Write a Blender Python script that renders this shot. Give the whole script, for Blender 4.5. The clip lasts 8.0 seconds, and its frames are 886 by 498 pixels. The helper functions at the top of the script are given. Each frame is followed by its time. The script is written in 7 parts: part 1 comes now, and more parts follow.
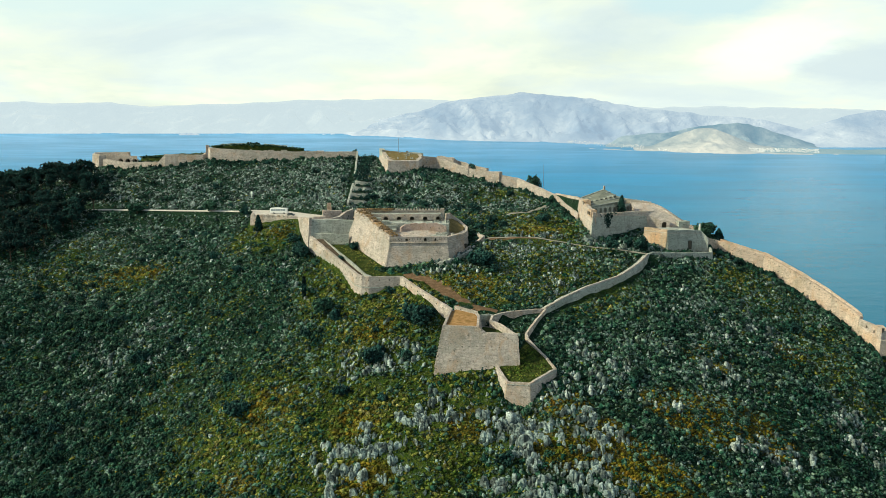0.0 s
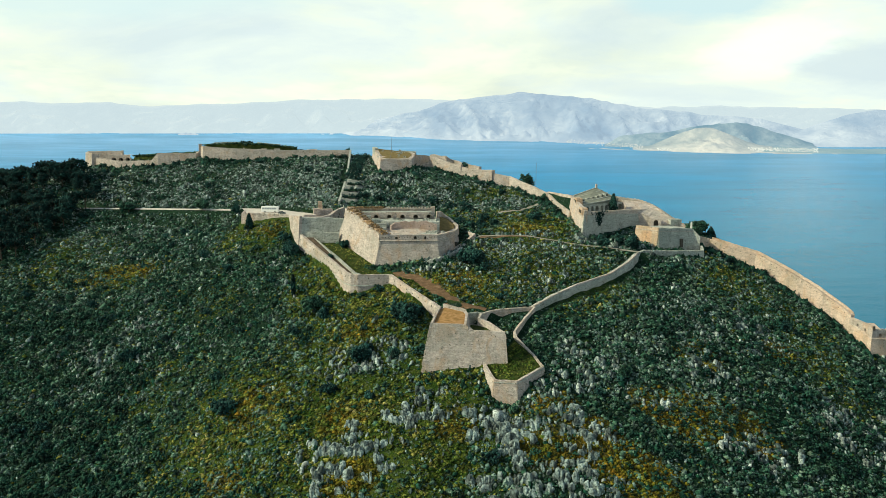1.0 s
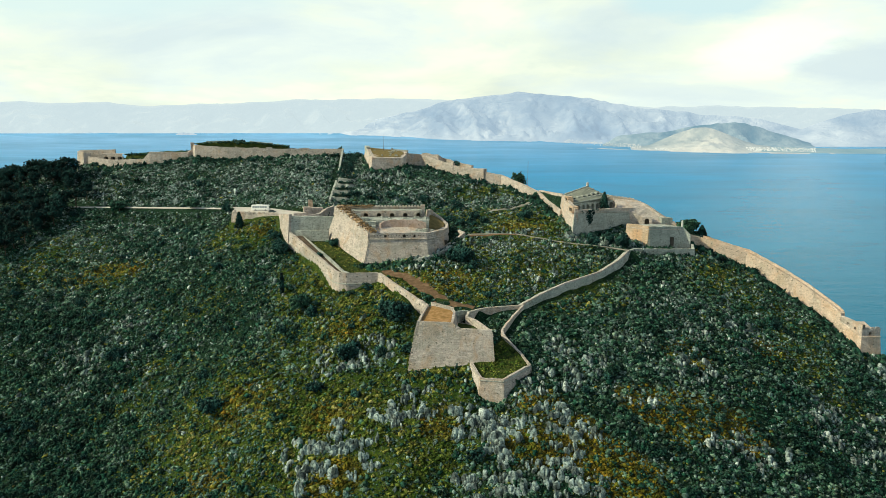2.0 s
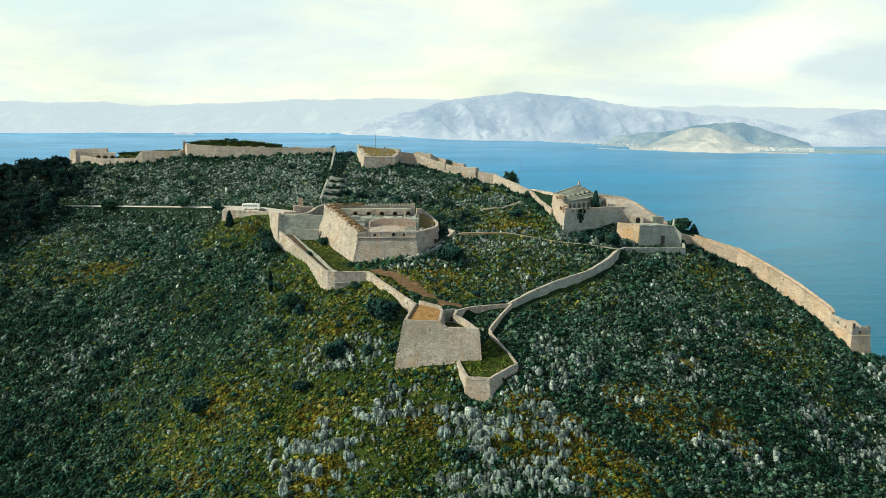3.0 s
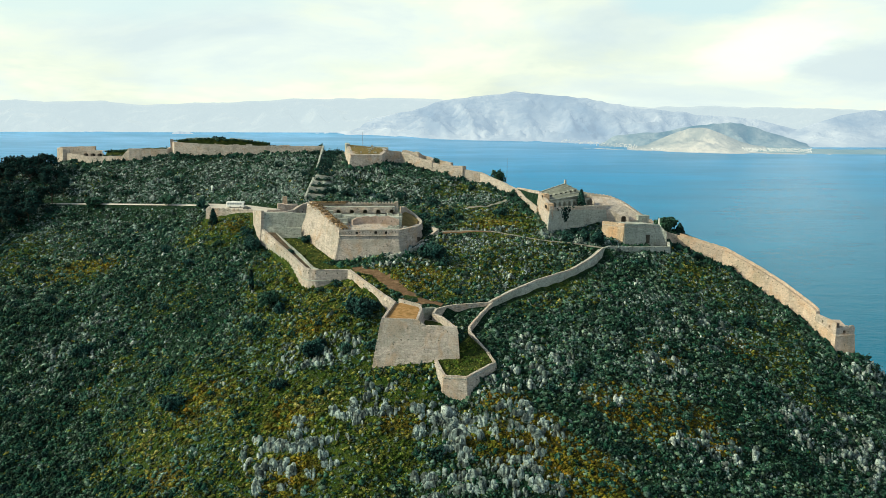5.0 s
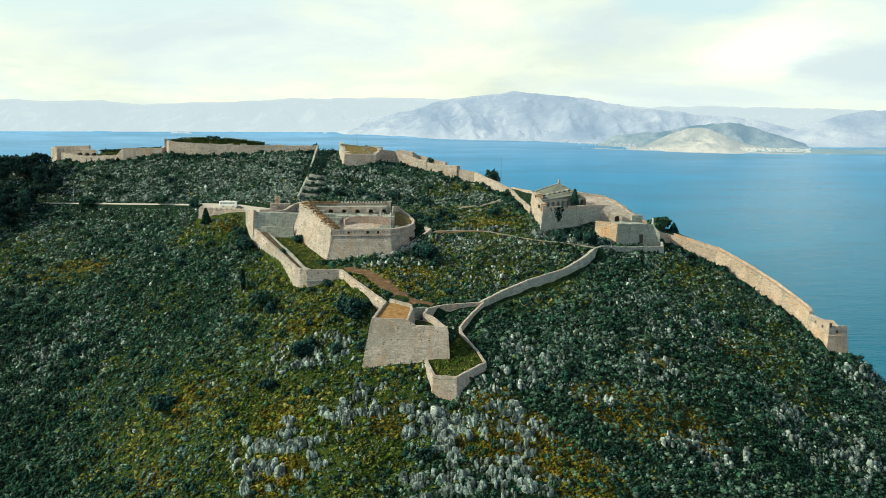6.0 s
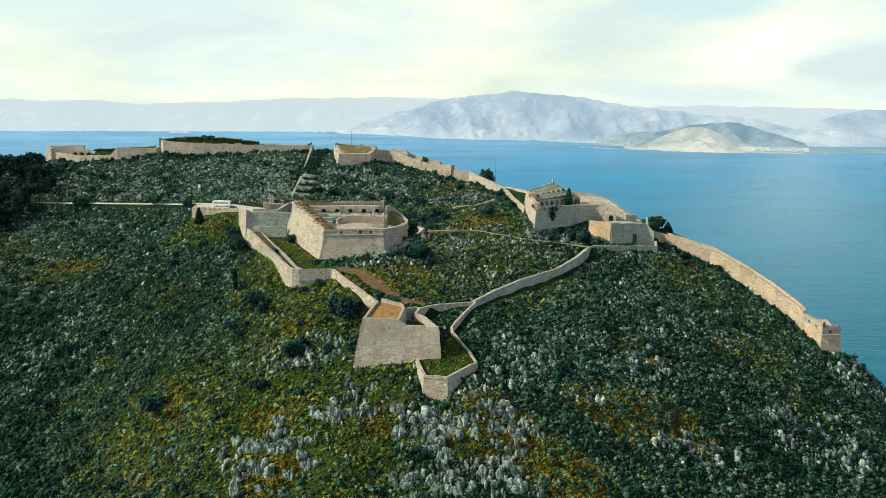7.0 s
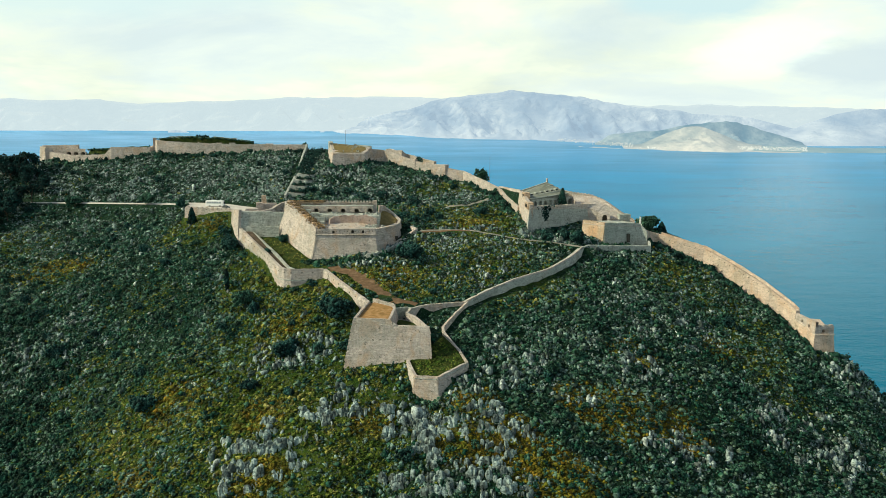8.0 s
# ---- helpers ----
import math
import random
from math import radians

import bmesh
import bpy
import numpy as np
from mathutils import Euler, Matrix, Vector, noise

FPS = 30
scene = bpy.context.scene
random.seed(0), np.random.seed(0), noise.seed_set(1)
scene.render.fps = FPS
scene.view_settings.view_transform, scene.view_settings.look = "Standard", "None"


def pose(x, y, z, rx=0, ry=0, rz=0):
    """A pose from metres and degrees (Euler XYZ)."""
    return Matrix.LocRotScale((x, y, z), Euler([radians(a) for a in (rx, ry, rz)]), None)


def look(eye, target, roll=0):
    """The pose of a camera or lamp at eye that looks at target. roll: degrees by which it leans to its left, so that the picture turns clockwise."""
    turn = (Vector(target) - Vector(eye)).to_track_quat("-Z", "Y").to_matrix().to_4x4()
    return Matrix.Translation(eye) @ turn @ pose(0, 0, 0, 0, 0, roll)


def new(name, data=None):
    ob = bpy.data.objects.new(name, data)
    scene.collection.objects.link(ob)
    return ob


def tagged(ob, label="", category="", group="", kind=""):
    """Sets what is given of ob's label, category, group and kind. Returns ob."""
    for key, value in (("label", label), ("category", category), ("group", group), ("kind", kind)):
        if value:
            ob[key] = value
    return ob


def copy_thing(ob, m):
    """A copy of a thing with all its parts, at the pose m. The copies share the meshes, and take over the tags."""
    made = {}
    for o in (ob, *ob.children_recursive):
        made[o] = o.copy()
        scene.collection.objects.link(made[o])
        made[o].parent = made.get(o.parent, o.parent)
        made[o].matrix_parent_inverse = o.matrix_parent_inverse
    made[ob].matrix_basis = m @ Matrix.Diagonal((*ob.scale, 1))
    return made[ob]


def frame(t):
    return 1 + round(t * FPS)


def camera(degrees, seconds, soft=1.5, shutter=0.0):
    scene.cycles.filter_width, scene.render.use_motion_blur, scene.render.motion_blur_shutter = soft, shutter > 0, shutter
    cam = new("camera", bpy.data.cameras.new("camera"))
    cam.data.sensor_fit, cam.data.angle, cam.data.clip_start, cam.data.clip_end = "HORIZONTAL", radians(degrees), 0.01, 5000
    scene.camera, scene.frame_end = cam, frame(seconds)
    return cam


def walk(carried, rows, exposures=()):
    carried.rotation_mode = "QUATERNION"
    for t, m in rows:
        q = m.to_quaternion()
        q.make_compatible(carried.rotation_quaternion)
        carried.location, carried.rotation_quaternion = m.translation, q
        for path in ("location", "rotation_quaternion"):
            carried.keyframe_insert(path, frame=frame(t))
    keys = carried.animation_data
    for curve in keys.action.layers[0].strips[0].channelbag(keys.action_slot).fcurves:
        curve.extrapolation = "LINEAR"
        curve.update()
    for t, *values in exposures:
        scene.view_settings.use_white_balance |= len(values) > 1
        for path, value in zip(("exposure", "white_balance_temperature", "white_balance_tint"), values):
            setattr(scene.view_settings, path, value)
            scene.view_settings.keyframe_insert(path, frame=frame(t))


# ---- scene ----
cam = camera(62.9, 8.0, soft=0.65)
METRES, EYE, TILT, LEAN, TURN = 31.0, 232.0, -9.7, 0.0, 0.0
ROWS = [
    (0.0, 0.0, 0.0, 0.0, -0.0, -0.0, -0.0),
    (0.5, 0.0721, 0.0128, -0.0119, 0.04, -0.01, 0.02),
    (1.0, 0.1477, 0.0269, -0.0262, -0.01, -0.01, 0.03),
    (1.5, 0.2176, 0.0401, -0.0393, -0.06, -0.01, 0.04),
    (3.0, 0.4336, 0.0828, -0.0695, -0.17, -0.02, 0.03),
    (3.5, 0.4983, 0.0967, -0.0777, -0.19, -0.02, 0.0),
    (4.0, 0.565, 0.1109, -0.0857, -0.21, -0.03, -0.03),
    (4.5, 0.6223, 0.1233, -0.0916, -0.22, -0.02, -0.06),
    (6.0, 0.7828, 0.1583, -0.0943, -0.3, -0.04, -0.11),
    (6.5, 0.8288, 0.1691, -0.0925, -0.32, -0.06, -0.11),
    (7.0, 0.877, 0.1801, -0.0926, -0.36, -0.08, -0.08),
    (7.5, 0.9221, 0.1906, -0.0906, -0.39, -0.11, -0.06),
    (8.0, 0.9722, 0.2015, -0.0883, -0.44, -0.12, -0.05),
]
walk(cam, [(t, pose(0, 0, EYE, TILT, LEAN, TURN) @ pose(METRES * x, METRES * y, METRES * z, 90 + pitch, roll, yaw)) for t, x, y, z, yaw, pitch, roll in ROWS],
     exposures=[(0.0, 0.12, 5930, -6), (8.0, 0.12, 5930, -6)])

# ---------------------------------------------------------------- light
SUN_AZ, SUN_EL = 261.0, 35.0          # compass from +y clockwise, height in degrees
world = bpy.data.worlds.new("sky")
scene.world = world
world.use_nodes = True
wn, wl = world.node_tree.nodes, world.node_tree.links
wn.clear()
w_out, w_bg = wn.new("ShaderNodeOutputWorld"), wn.new("ShaderNodeBackground")
w_sky = wn.new("ShaderNodeTexSky")
w_sky.sky_type, w_sky.sun_disc = "NISHITA", False
w_sky.sun_elevation, w_sky.sun_rotation = radians(SUN_EL), radians(SUN_AZ)
w_sky.air_density, w_sky.dust_density = 1.0, 2.0
# clouds lie on a flat layer, so they draw together towards the horizon
w_co, w_sep, w_com = wn.new("ShaderNodeTexCoord"), wn.new("ShaderNodeSeparateXYZ"), wn.new("ShaderNodeCombineXYZ")
w_up = wn.new("ShaderNodeMath")
w_up.operation = "ADD"
w_up.inputs[1].default_value = 0.22
w_abs = wn.new("ShaderNodeMath")
w_abs.operation = "ABSOLUTE"
wl.new(w_co.outputs["Generated"], w_sep.inputs[0])
wl.new(w_sep.outputs[2], w_abs.inputs[0])
wl.new(w_abs.outputs[0], w_up.inputs[0])
for k in (0, 1):
    w_div = wn.new("ShaderNodeMath")
    w_div.operation = "DIVIDE"
    wl.new(w_sep.outputs[k], w_div.inputs[0])
    wl.new(w_up.outputs[0], w_div.inputs[1])
    wl.new(w_div.outputs[0], w_com.inputs[k])


def sky_noise(scale, detail, offset, stops):
    mp, nz, rp = wn.new("ShaderNodeMapping"), wn.new("ShaderNodeTexNoise"), wn.new("ShaderNodeValToRGB")
    mp.inputs["Location"].default_value = offset
    nz.inputs["Scale"].default_value, nz.inputs["Detail"].default_value, nz.inputs["Roughness"].default_value = scale, detail, 0.6
    nz.inputs["Distortion"].default_value = 0.3
    els = rp.color_ramp.elements
    while len(els) < len(stops):
        els.new(0.5)
    for e, (p, c) in zip(els, stops):
        e.position, e.color = p, (*c, 1)
    wl.new(w_com.outputs[0], mp.inputs["Vector"])
    wl.new(mp.outputs["Vector"], nz.inputs["Vector"])
    wl.new(nz.outputs["Fac"], rp.inputs["Fac"])
    return rp.outputs["Color"]


w_cloud = sky_noise(1.1, 6, (3.1, 0.4, 0), [(0.32, (0.86, 0.86, 0.85)), (0.44, (0.96, 0.935, 0.86)), (0.53, (1.04, 0.985, 0.83)), (0.66, (1.22, 1.11, 0.87))])
w_mask = sky_noise(0.55, 4, (0.9, 2.2, 0), [(0.30, (0.72, 0.72, 0.72)), (0.55, (1, 1, 1))])
# the cloud bank stands low over the gulf; overhead the sky clears
w_high = wn.new("ShaderNodeValToRGB")
w_high.color_ramp.elements[0].position, w_high.color_ramp.elements[0].color = 0.20, (1, 1, 1, 1)
w_high.color_ramp.elements[1].position, w_high.color_ramp.elements[1].color = 0.50, (0.12, 0.12, 0.12, 1)
wl.new(w_sep.outputs[2], w_high.inputs["Fac"])
w_cover = wn.new("ShaderNodeMix")
w_cover.data_type, w_cover.blend_type = "RGBA", "MULTIPLY"
w_cover.inputs[0].default_value = 1.0
wl.new(w_mask, w_cover.inputs[6])
wl.new(w_high.outputs["Color"], w_cover.inputs[7])
w_gain = wn.new("ShaderNodeMix")
w_gain.data_type, w_gain.blend_type = "RGBA", "MULTIPLY"
w_gain.inputs[0].default_value = 1.0
w_gain.inputs[7].default_value = (0.11, 0.11, 0.11, 1)
w_mix = wn.new("ShaderNodeMix")
w_mix.data_type = "RGBA"
wl.new(w_sky.outputs["Color"], w_gain.inputs[6])
wl.new(w_cover.outputs[2], w_mix.inputs[0])
wl.new(w_gain.outputs[2], w_mix.inputs[6])
wl.new(w_cloud, w_mix.inputs[7])


def sky_patch(base, place, reach, colour, amount, mode="MIX"):
    """A gap or a heavier bank in the cloud layer, with a ragged edge."""
    nz, ad, mp, gr, rp, mx = [wn.new("ShaderNode" + n) for n in ("TexNoise", "VectorMath", "Mapping", "TexGradient", "ValToRGB", "Mix")]
    nz.inputs["Scale"].default_value, nz.inputs["Detail"].default_value, nz.inputs["Roughness"].default_value = 3.5, 6, 0.62
    ad.operation = "MULTIPLY_ADD"
    ad.inputs[1].default_value = (0.3, 0.3, 0)
    mp.vector_type, gr.gradient_type = "TEXTURE", "SPHERICAL"
    mp.inputs["Location"].default_value, mp.inputs["Scale"].default_value = (place[0] + 0.15, place[1] + 0.15, 0), (*reach, 1)
    rp.color_ramp.elements[0].position, rp.color_ramp.elements[1].position = 0.12, 0.5
    rp.color_ramp.elements[1].color = (amount, amount, amount, 1)
    mx.data_type, mx.blend_type = "RGBA", mode
    mx.inputs[7].default_value = (*colour, 1)
    wl.new(w_com.outputs[0], nz.inputs["Vector"])
    wl.new(nz.outputs["Color"], ad.inputs[0])
    wl.new(w_com.outputs[0], ad.inputs[2])
    wl.new(ad.outputs[0], mp.inputs["Vector"])
    wl.new(mp.outputs["Vector"], gr.inputs["Vector"])
    wl.new(gr.outputs["Fac"], rp.inputs["Fac"])
    wl.new(rp.outputs["Color"], mx.inputs[0])
    wl.new(base, mx.inputs[6])
    return mx.outputs[2]


w_all = sky_patch(w_mix.outputs[2], (-1.0, 2.30), (0.95, 0.50), (0.82, 0.88, 0.86), 0.75)
w_all = sky_patch(w_all, (0.86, 2.46), (0.36, 0.34), (0.74, 0.83, 0.84), 0.9)
w_all = sky_patch(w_all, (1.72, 3.0), (0.42, 0.42), (0.78, 0.79, 0.81), 0.8)
w_all = sky_patch(w_all, (1.15, 3.62), (0.75, 0.22), (0.84, 0.84, 0.83), 0.6)
w_all = sky_patch(w_all, (1.30, 2.95), (0.30, 0.55), (1.14, 1.13, 1.10), 1.0, "MULTIPLY")
wl.new(w_all, w_bg.inputs["Color"])
w_bg.inputs["Strength"].default_value = 0.94
wl.new(w_bg.outputs["Background"], w_out.inputs["Surface"])

sun = new("sun", bpy.data.lights.new("sun", "SUN"))
sun.data.energy, sun.data.angle, sun.data.color = 5.0, radians(1.0), (1.0, 0.82, 0.56)
_az, _el = radians(SUN_AZ), radians(SUN_EL)
sun.matrix_world = look((0, 0, 600), Vector((0, 0, 600)) - Vector((math.sin(_az) * math.cos(_el), math.cos(_az) * math.cos(_el), math.sin(_el))))

# ---------------------------------------------------------------- materials


class Mat:
    """A small wrapper that lays out a node material on world position, in metres."""

    def __init__(self, name, rough=0.9, spec=0.2):
        self.m = bpy.data.materials.new(name)
        self.m.use_nodes = True
        self.t = self.m.node_tree
        self.b = self.t.nodes["Principled BSDF"]
        self.b.inputs["Roughness"].default_value = rough
        self.b.inputs["Specular IOR Level"].default_value = spec
        self.pos = self.t.nodes.new("ShaderNodeNewGeometry")

    def link(self, a, b):
        self.t.links.new(a, b)

    def at(self, scale):
        mp = self.t.nodes.new("ShaderNodeMapping")
        mp.inputs["Scale"].default_value = scale
        self.link(self.pos.outputs["Position"], mp.inputs["Vector"])
        return mp.outputs["Vector"]

    def noise(self, scale, detail=4.0, rough=0.55, stretch=(1, 1, 1), distort=0.0):
        n = self.t.nodes.new("ShaderNodeTexNoise")
        n.inputs["Scale"].default_value, n.inputs["Detail"].default_value = scale, detail
        n.inputs["Roughness"].default_value, n.inputs["Distortion"].default_value = rough, distort
        self.link(self.at(stretch), n.inputs["Vector"])
        return n.outputs["Fac"]

    def cells(self, scale, stretch=(1, 1, 1), feature="F1", out="Color", loose=0.75):
        n = self.t.nodes.new("ShaderNodeTexVoronoi")
        n.feature = feature
        n.inputs["Randomness"].default_value = loose
        n.inputs["Scale"].default_value = scale
        self.link(self.at(stretch), n.inputs["Vector"])
        return n.outputs[out]

    def ramp(self, fac, stops):
        r = self.t.nodes.new("ShaderNodeValToRGB")
        els = r.color_ramp.elements
        while len(els) < len(stops):
            els.new(0.5)
        for e, (p, c) in zip(els, stops):
            e.position = p
            e.color = (c, c, c, 1) if isinstance(c, (int, float)) else (*c, 1)
        self.link(fac, r.inputs["Fac"])
        return r.outputs["Color"]

    def mix(self, fac, a, b, mode="MIX"):
        n = self.t.nodes.new("ShaderNodeMix")
        n.data_type, n.blend_type = "RGBA", mode
        for i, v in ((0, fac), (6, a), (7, b)):
            if isinstance(v, (int, float)):
                n.inputs[i].default_value = v if i == 0 else (v, v, v, 1)
            elif isinstance(v, tuple):
                n.inputs[i].default_value = (*v, 1)
            else:
                self.link(v, n.inputs[i])
        return n.outputs[2]

    def math(self, a, b, op="ADD"):
        n = self.t.nodes.new("ShaderNodeMath")
        n.operation = op
        for i, v in ((0, a), (1, b)):
            if isinstance(v, (int, float)):
                n.inputs[i].default_value = v
            else:
                self.link(v, n.inputs[i])
        return n.outputs[0]

    def done(self, colour, height=None, strength=0.4, distance=0.1):
        if isinstance(colour, tuple):
            self.b.inputs["Base Color"].default_value = (*colour, 1)
        else:
            self.link(colour, self.b.inputs["Base Color"])
        if height is not None:
            n = self.t.nodes.new("ShaderNodeBump")
            n.inputs["Strength"].default_value, n.inputs["Distance"].default_value = strength, distance
            self.link(height, n.inputs["Height"])
            self.link(n.outputs["Normal"], self.b.inputs["Normal"])
        return self.m


def masonry(name, pale, mid, dark, stain_and_hole=(0.10, 0.10, 0.08), ochre=(0.50, 0.33, 0.20), grime=(0.20, 0.20, 0.175)):
    k = Mat(name, 0.93, 0.1)
    stones = k.cells(0.95, (1.0, 1.0, 2.0), out="Color")
    joint = k.cells(0.95, (1.0, 1.0, 2.0), feature="DISTANCE_TO_EDGE", out="Distance")
    course = k.noise(0.95, 5, 0.75, (0.28, 0.28, 1.8))
    big = k.noise(0.09, 4, 0.6, (1, 1, 1.6), 0.6)
    fine = k.noise(1.4, 4, 0.75)
    col = k.ramp(course, [(0.29, dark), (0.44, mid), (0.58, pale)])
    col = k.mix(0.36, col, k.ramp(stones, [(0.05, dark), (0.40, mid), (0.80, pale)]))
    col = k.mix(k.ramp(big, [(0.38, 0.0), (0.70, 0.5)]), col, mid)
    col = k.mix(k.ramp(k.noise(0.22, 5, 0.7, (1, 1, 0.8)), [(0.54, 0.0), (0.74, 0.6)]), col, stain_and_hole)
    # weather: pale scoured patches, ochre seepage and grey runs down the face
    col = k.mix(k.ramp(k.noise(0.16, 4, 0.65, (1, 1, 0.7), 0.7), [(0.50, 0.0), (0.66, 0.55)]), col, ochre)
    col = k.mix(k.ramp(k.noise(0.45, 4, 0.7, (1, 1, 0.16), 0.4), [(0.52, 0.0), (0.70, 0.42)]), col, grime)
    col = k.mix(k.ramp(k.noise(0.30, 5, 0.75, (1, 1, 1.2)), [(0.58, 0.0), (0.68, 0.5)]), col, tuple(min(0.85, v * 1.25) for v in pale))
    col = k.mix(k.ramp(k.noise(0.07, 5, 0.65, (1, 1, 1.5), 0.8), [(0.50, 0.0), (0.62, 0.4)]), col, tuple(v * w for v, w in zip(mid, (0.58, 0.66, 0.62))))
    col = k.mix(k.ramp(fine, [(0.54, 0.0), (0.66, 0.65)]), col, dark)
    col = k.mix(k.ramp(joint, [(0.0, 0.24), (0.08, 0.0)]), col, stain_and_hole)
    # small dark specks paint the shade of putlog holes
    col = k.mix(k.ramp(k.noise(0.9, 2, 0.4, (1, 1, 1.3)), [(0.68, 0.0), (0.72, 0.8)]), col, stain_and_hole)
    return k.done(col, k.math(k.math(course, fine), k.ramp(joint, [(0.0, 0.0), (0.1, 0.5)])), 1.0, 0.3)


STONE = masonry("limestone_masonry", (0.69, 0.605, 0.545), (0.49, 0.432, 0.39), (0.18, 0.163, 0.148))
# grey stone, cooled further to carry the sky tint of shaded fronts
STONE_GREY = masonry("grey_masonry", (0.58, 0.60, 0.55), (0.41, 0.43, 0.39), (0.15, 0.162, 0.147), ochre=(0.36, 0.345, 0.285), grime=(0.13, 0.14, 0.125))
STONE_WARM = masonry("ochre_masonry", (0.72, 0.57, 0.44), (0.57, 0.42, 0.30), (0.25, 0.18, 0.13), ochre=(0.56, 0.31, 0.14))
# sea wall stone, its colour warmed for the sun on the face
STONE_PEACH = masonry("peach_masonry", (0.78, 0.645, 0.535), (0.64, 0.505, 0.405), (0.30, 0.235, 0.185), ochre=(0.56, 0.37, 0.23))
CAP = masonry("parapet_cap", (0.70, 0.615, 0.55), (0.54, 0.475, 0.42), (0.25, 0.22, 0.195))


def earth_mat(name, a, b, c):
    k = Mat(name, 0.97, 0.05)
    n, f = k.noise(0.5, 5, 0.65), k.noise(4.0, 3, 0.6)
    col = k.mix(k.ramp(f, [(0.4, 0.0), (0.7, 0.5)]), k.ramp(n, [(0.3, a), (0.5, b), (0.7, c)]), a)
    return k.done(col, f, 0.5, 0.05)


EARTH = earth_mat("red_earth", (0.09, 0.060, 0.036), (0.15, 0.095, 0.055), (0.25, 0.175, 0.115))
OCHRE = earth_mat("ochre_earth", (0.17, 0.105, 0.038), (0.33, 0.19, 0.078), (0.43, 0.29, 0.155))
PINK = masonry("pink_masonry", (0.68, 0.535, 0.47), (0.55, 0.42, 0.36), (0.28, 0.215, 0.185))
DRYTURF = earth_mat("dry_turf", (0.10, 0.085, 0.035), (0.17, 0.13, 0.055), (0.24, 0.18, 0.085))
GRAVEL = earth_mat("pale_gravel", (0.42, 0.38, 0.34), (0.52, 0.48, 0.43), (0.60, 0.56, 0.51))
# near-black tone that paints the shade inside openings
DARK = earth_mat("opening_shade", (0.045, 0.042, 0.036), (0.07, 0.065, 0.055), (0.10, 0.09, 0.075))
WALK = earth_mat("walkway_soil", (0.05, 0.04, 0.03), (0.085, 0.065, 0.048), (0.13, 0.10, 0.075))
TILE = earth_mat("weathered_roof_slab", (0.13, 0.145, 0.12), (0.20, 0.21, 0.175), (0.29, 0.285, 0.24))


def ground_mat():
    k = Mat("hillside_turf", 0.97, 0.05)
    mid = k.noise(0.28, 5, 0.65)
    fine = k.noise(1.7, 5, 0.75)
    meadow, bloom = k.t.nodes.new("ShaderNodeAttribute"), k.t.nodes.new("ShaderNodeAttribute")
    meadow.attribute_name, bloom.attribute_name = "meadow", "bloom"
    grown = k.ramp(k.math(meadow.outputs["Fac"], k.math(mid, 0.35, "MULTIPLY")), [(0.28, 0.0), (0.70, 1.0)])
    # near-black stops deepen the shade between scrub tufts in the colour
    dull = k.ramp(mid, [(0.32, (0.002, 0.010, 0.007)), (0.48, (0.006, 0.024, 0.014)), (0.62, (0.014, 0.040, 0.020)), (0.78, (0.030, 0.064, 0.032))])
    lush = k.ramp(mid, [(0.30, (0.014, 0.034, 0.004)), (0.46, (0.040, 0.072, 0.008)), (0.62, (0.086, 0.108, 0.012)), (0.78, (0.140, 0.135, 0.022))])
    col = k.mix(grown, dull, lush)
    col = k.mix(k.ramp(k.math(bloom.outputs["Fac"], k.math(fine, 0.5, "MULTIPLY")), [(0.45, 0.0), (0.85, 0.75)]), col, (0.140, 0.100, 0.012))
    stone = k.ramp(k.noise(0.7, 5, 0.75), [(0.55, 0.0), (0.64, 0.8)])
    col = k.mix(stone, col, (0.14, 0.165, 0.155))
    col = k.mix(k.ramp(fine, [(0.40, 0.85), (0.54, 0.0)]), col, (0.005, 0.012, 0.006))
    col = k.mix(k.ramp(k.noise(4.5, 3, 0.7), [(0.50, 0.0), (0.66, 0.5)]), col, (0.046, 0.088, 0.036))
    return k.done(col, k.math(fine, mid), 1.0, 0.8)


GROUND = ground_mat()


def grass_mat():
    k = Mat("short_grass", 0.95, 0.08)
    n, f = k.noise(0.4, 5, 0.65), k.noise(3.0, 4, 0.7)
    col = k.ramp(n, [(0.3, (0.016, 0.030, 0.008)), (0.5, (0.036, 0.056, 0.012)), (0.72, (0.085, 0.085, 0.022))])
    col = k.mix(k.ramp(f, [(0.35, 0.5), (0.6, 0.0)]), col, (0.02, 0.028, 0.010))
    return k.done(col, f, 0.7, 0.15)


GRASS = grass_mat()


def island_mat(name, stops, patch_scale=0.03, sway=0.55, grain=3.0, rough=0.9, bump=0.5):
    """Foliage or rock: each loose piece takes its own tone, and tones drift over the hill."""
    k = Mat(name, rough, 0.12)
    own = k.pos.outputs["Random Per Island"]
    drift = k.math(k.math(k.noise(patch_scale, 3, 0.5, distort=0.5), 0.4, "MULTIPLY"), k.math(k.noise(patch_scale * 4.5, 3, 0.6), 0.6, "MULTIPLY"))
    drift = k.ramp(drift, [(0.33, 0.0), (0.67, 1.0)])
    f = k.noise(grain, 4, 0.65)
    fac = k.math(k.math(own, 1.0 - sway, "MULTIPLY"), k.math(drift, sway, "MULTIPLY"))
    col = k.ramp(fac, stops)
    # dark grain: shade of crevices and leaf gaps worked into the colour
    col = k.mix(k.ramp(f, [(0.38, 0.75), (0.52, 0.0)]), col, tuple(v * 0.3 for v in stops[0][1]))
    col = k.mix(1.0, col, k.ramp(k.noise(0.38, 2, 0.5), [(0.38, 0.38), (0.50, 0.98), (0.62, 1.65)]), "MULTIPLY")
    return k.done(col, f, bump, 0.3)


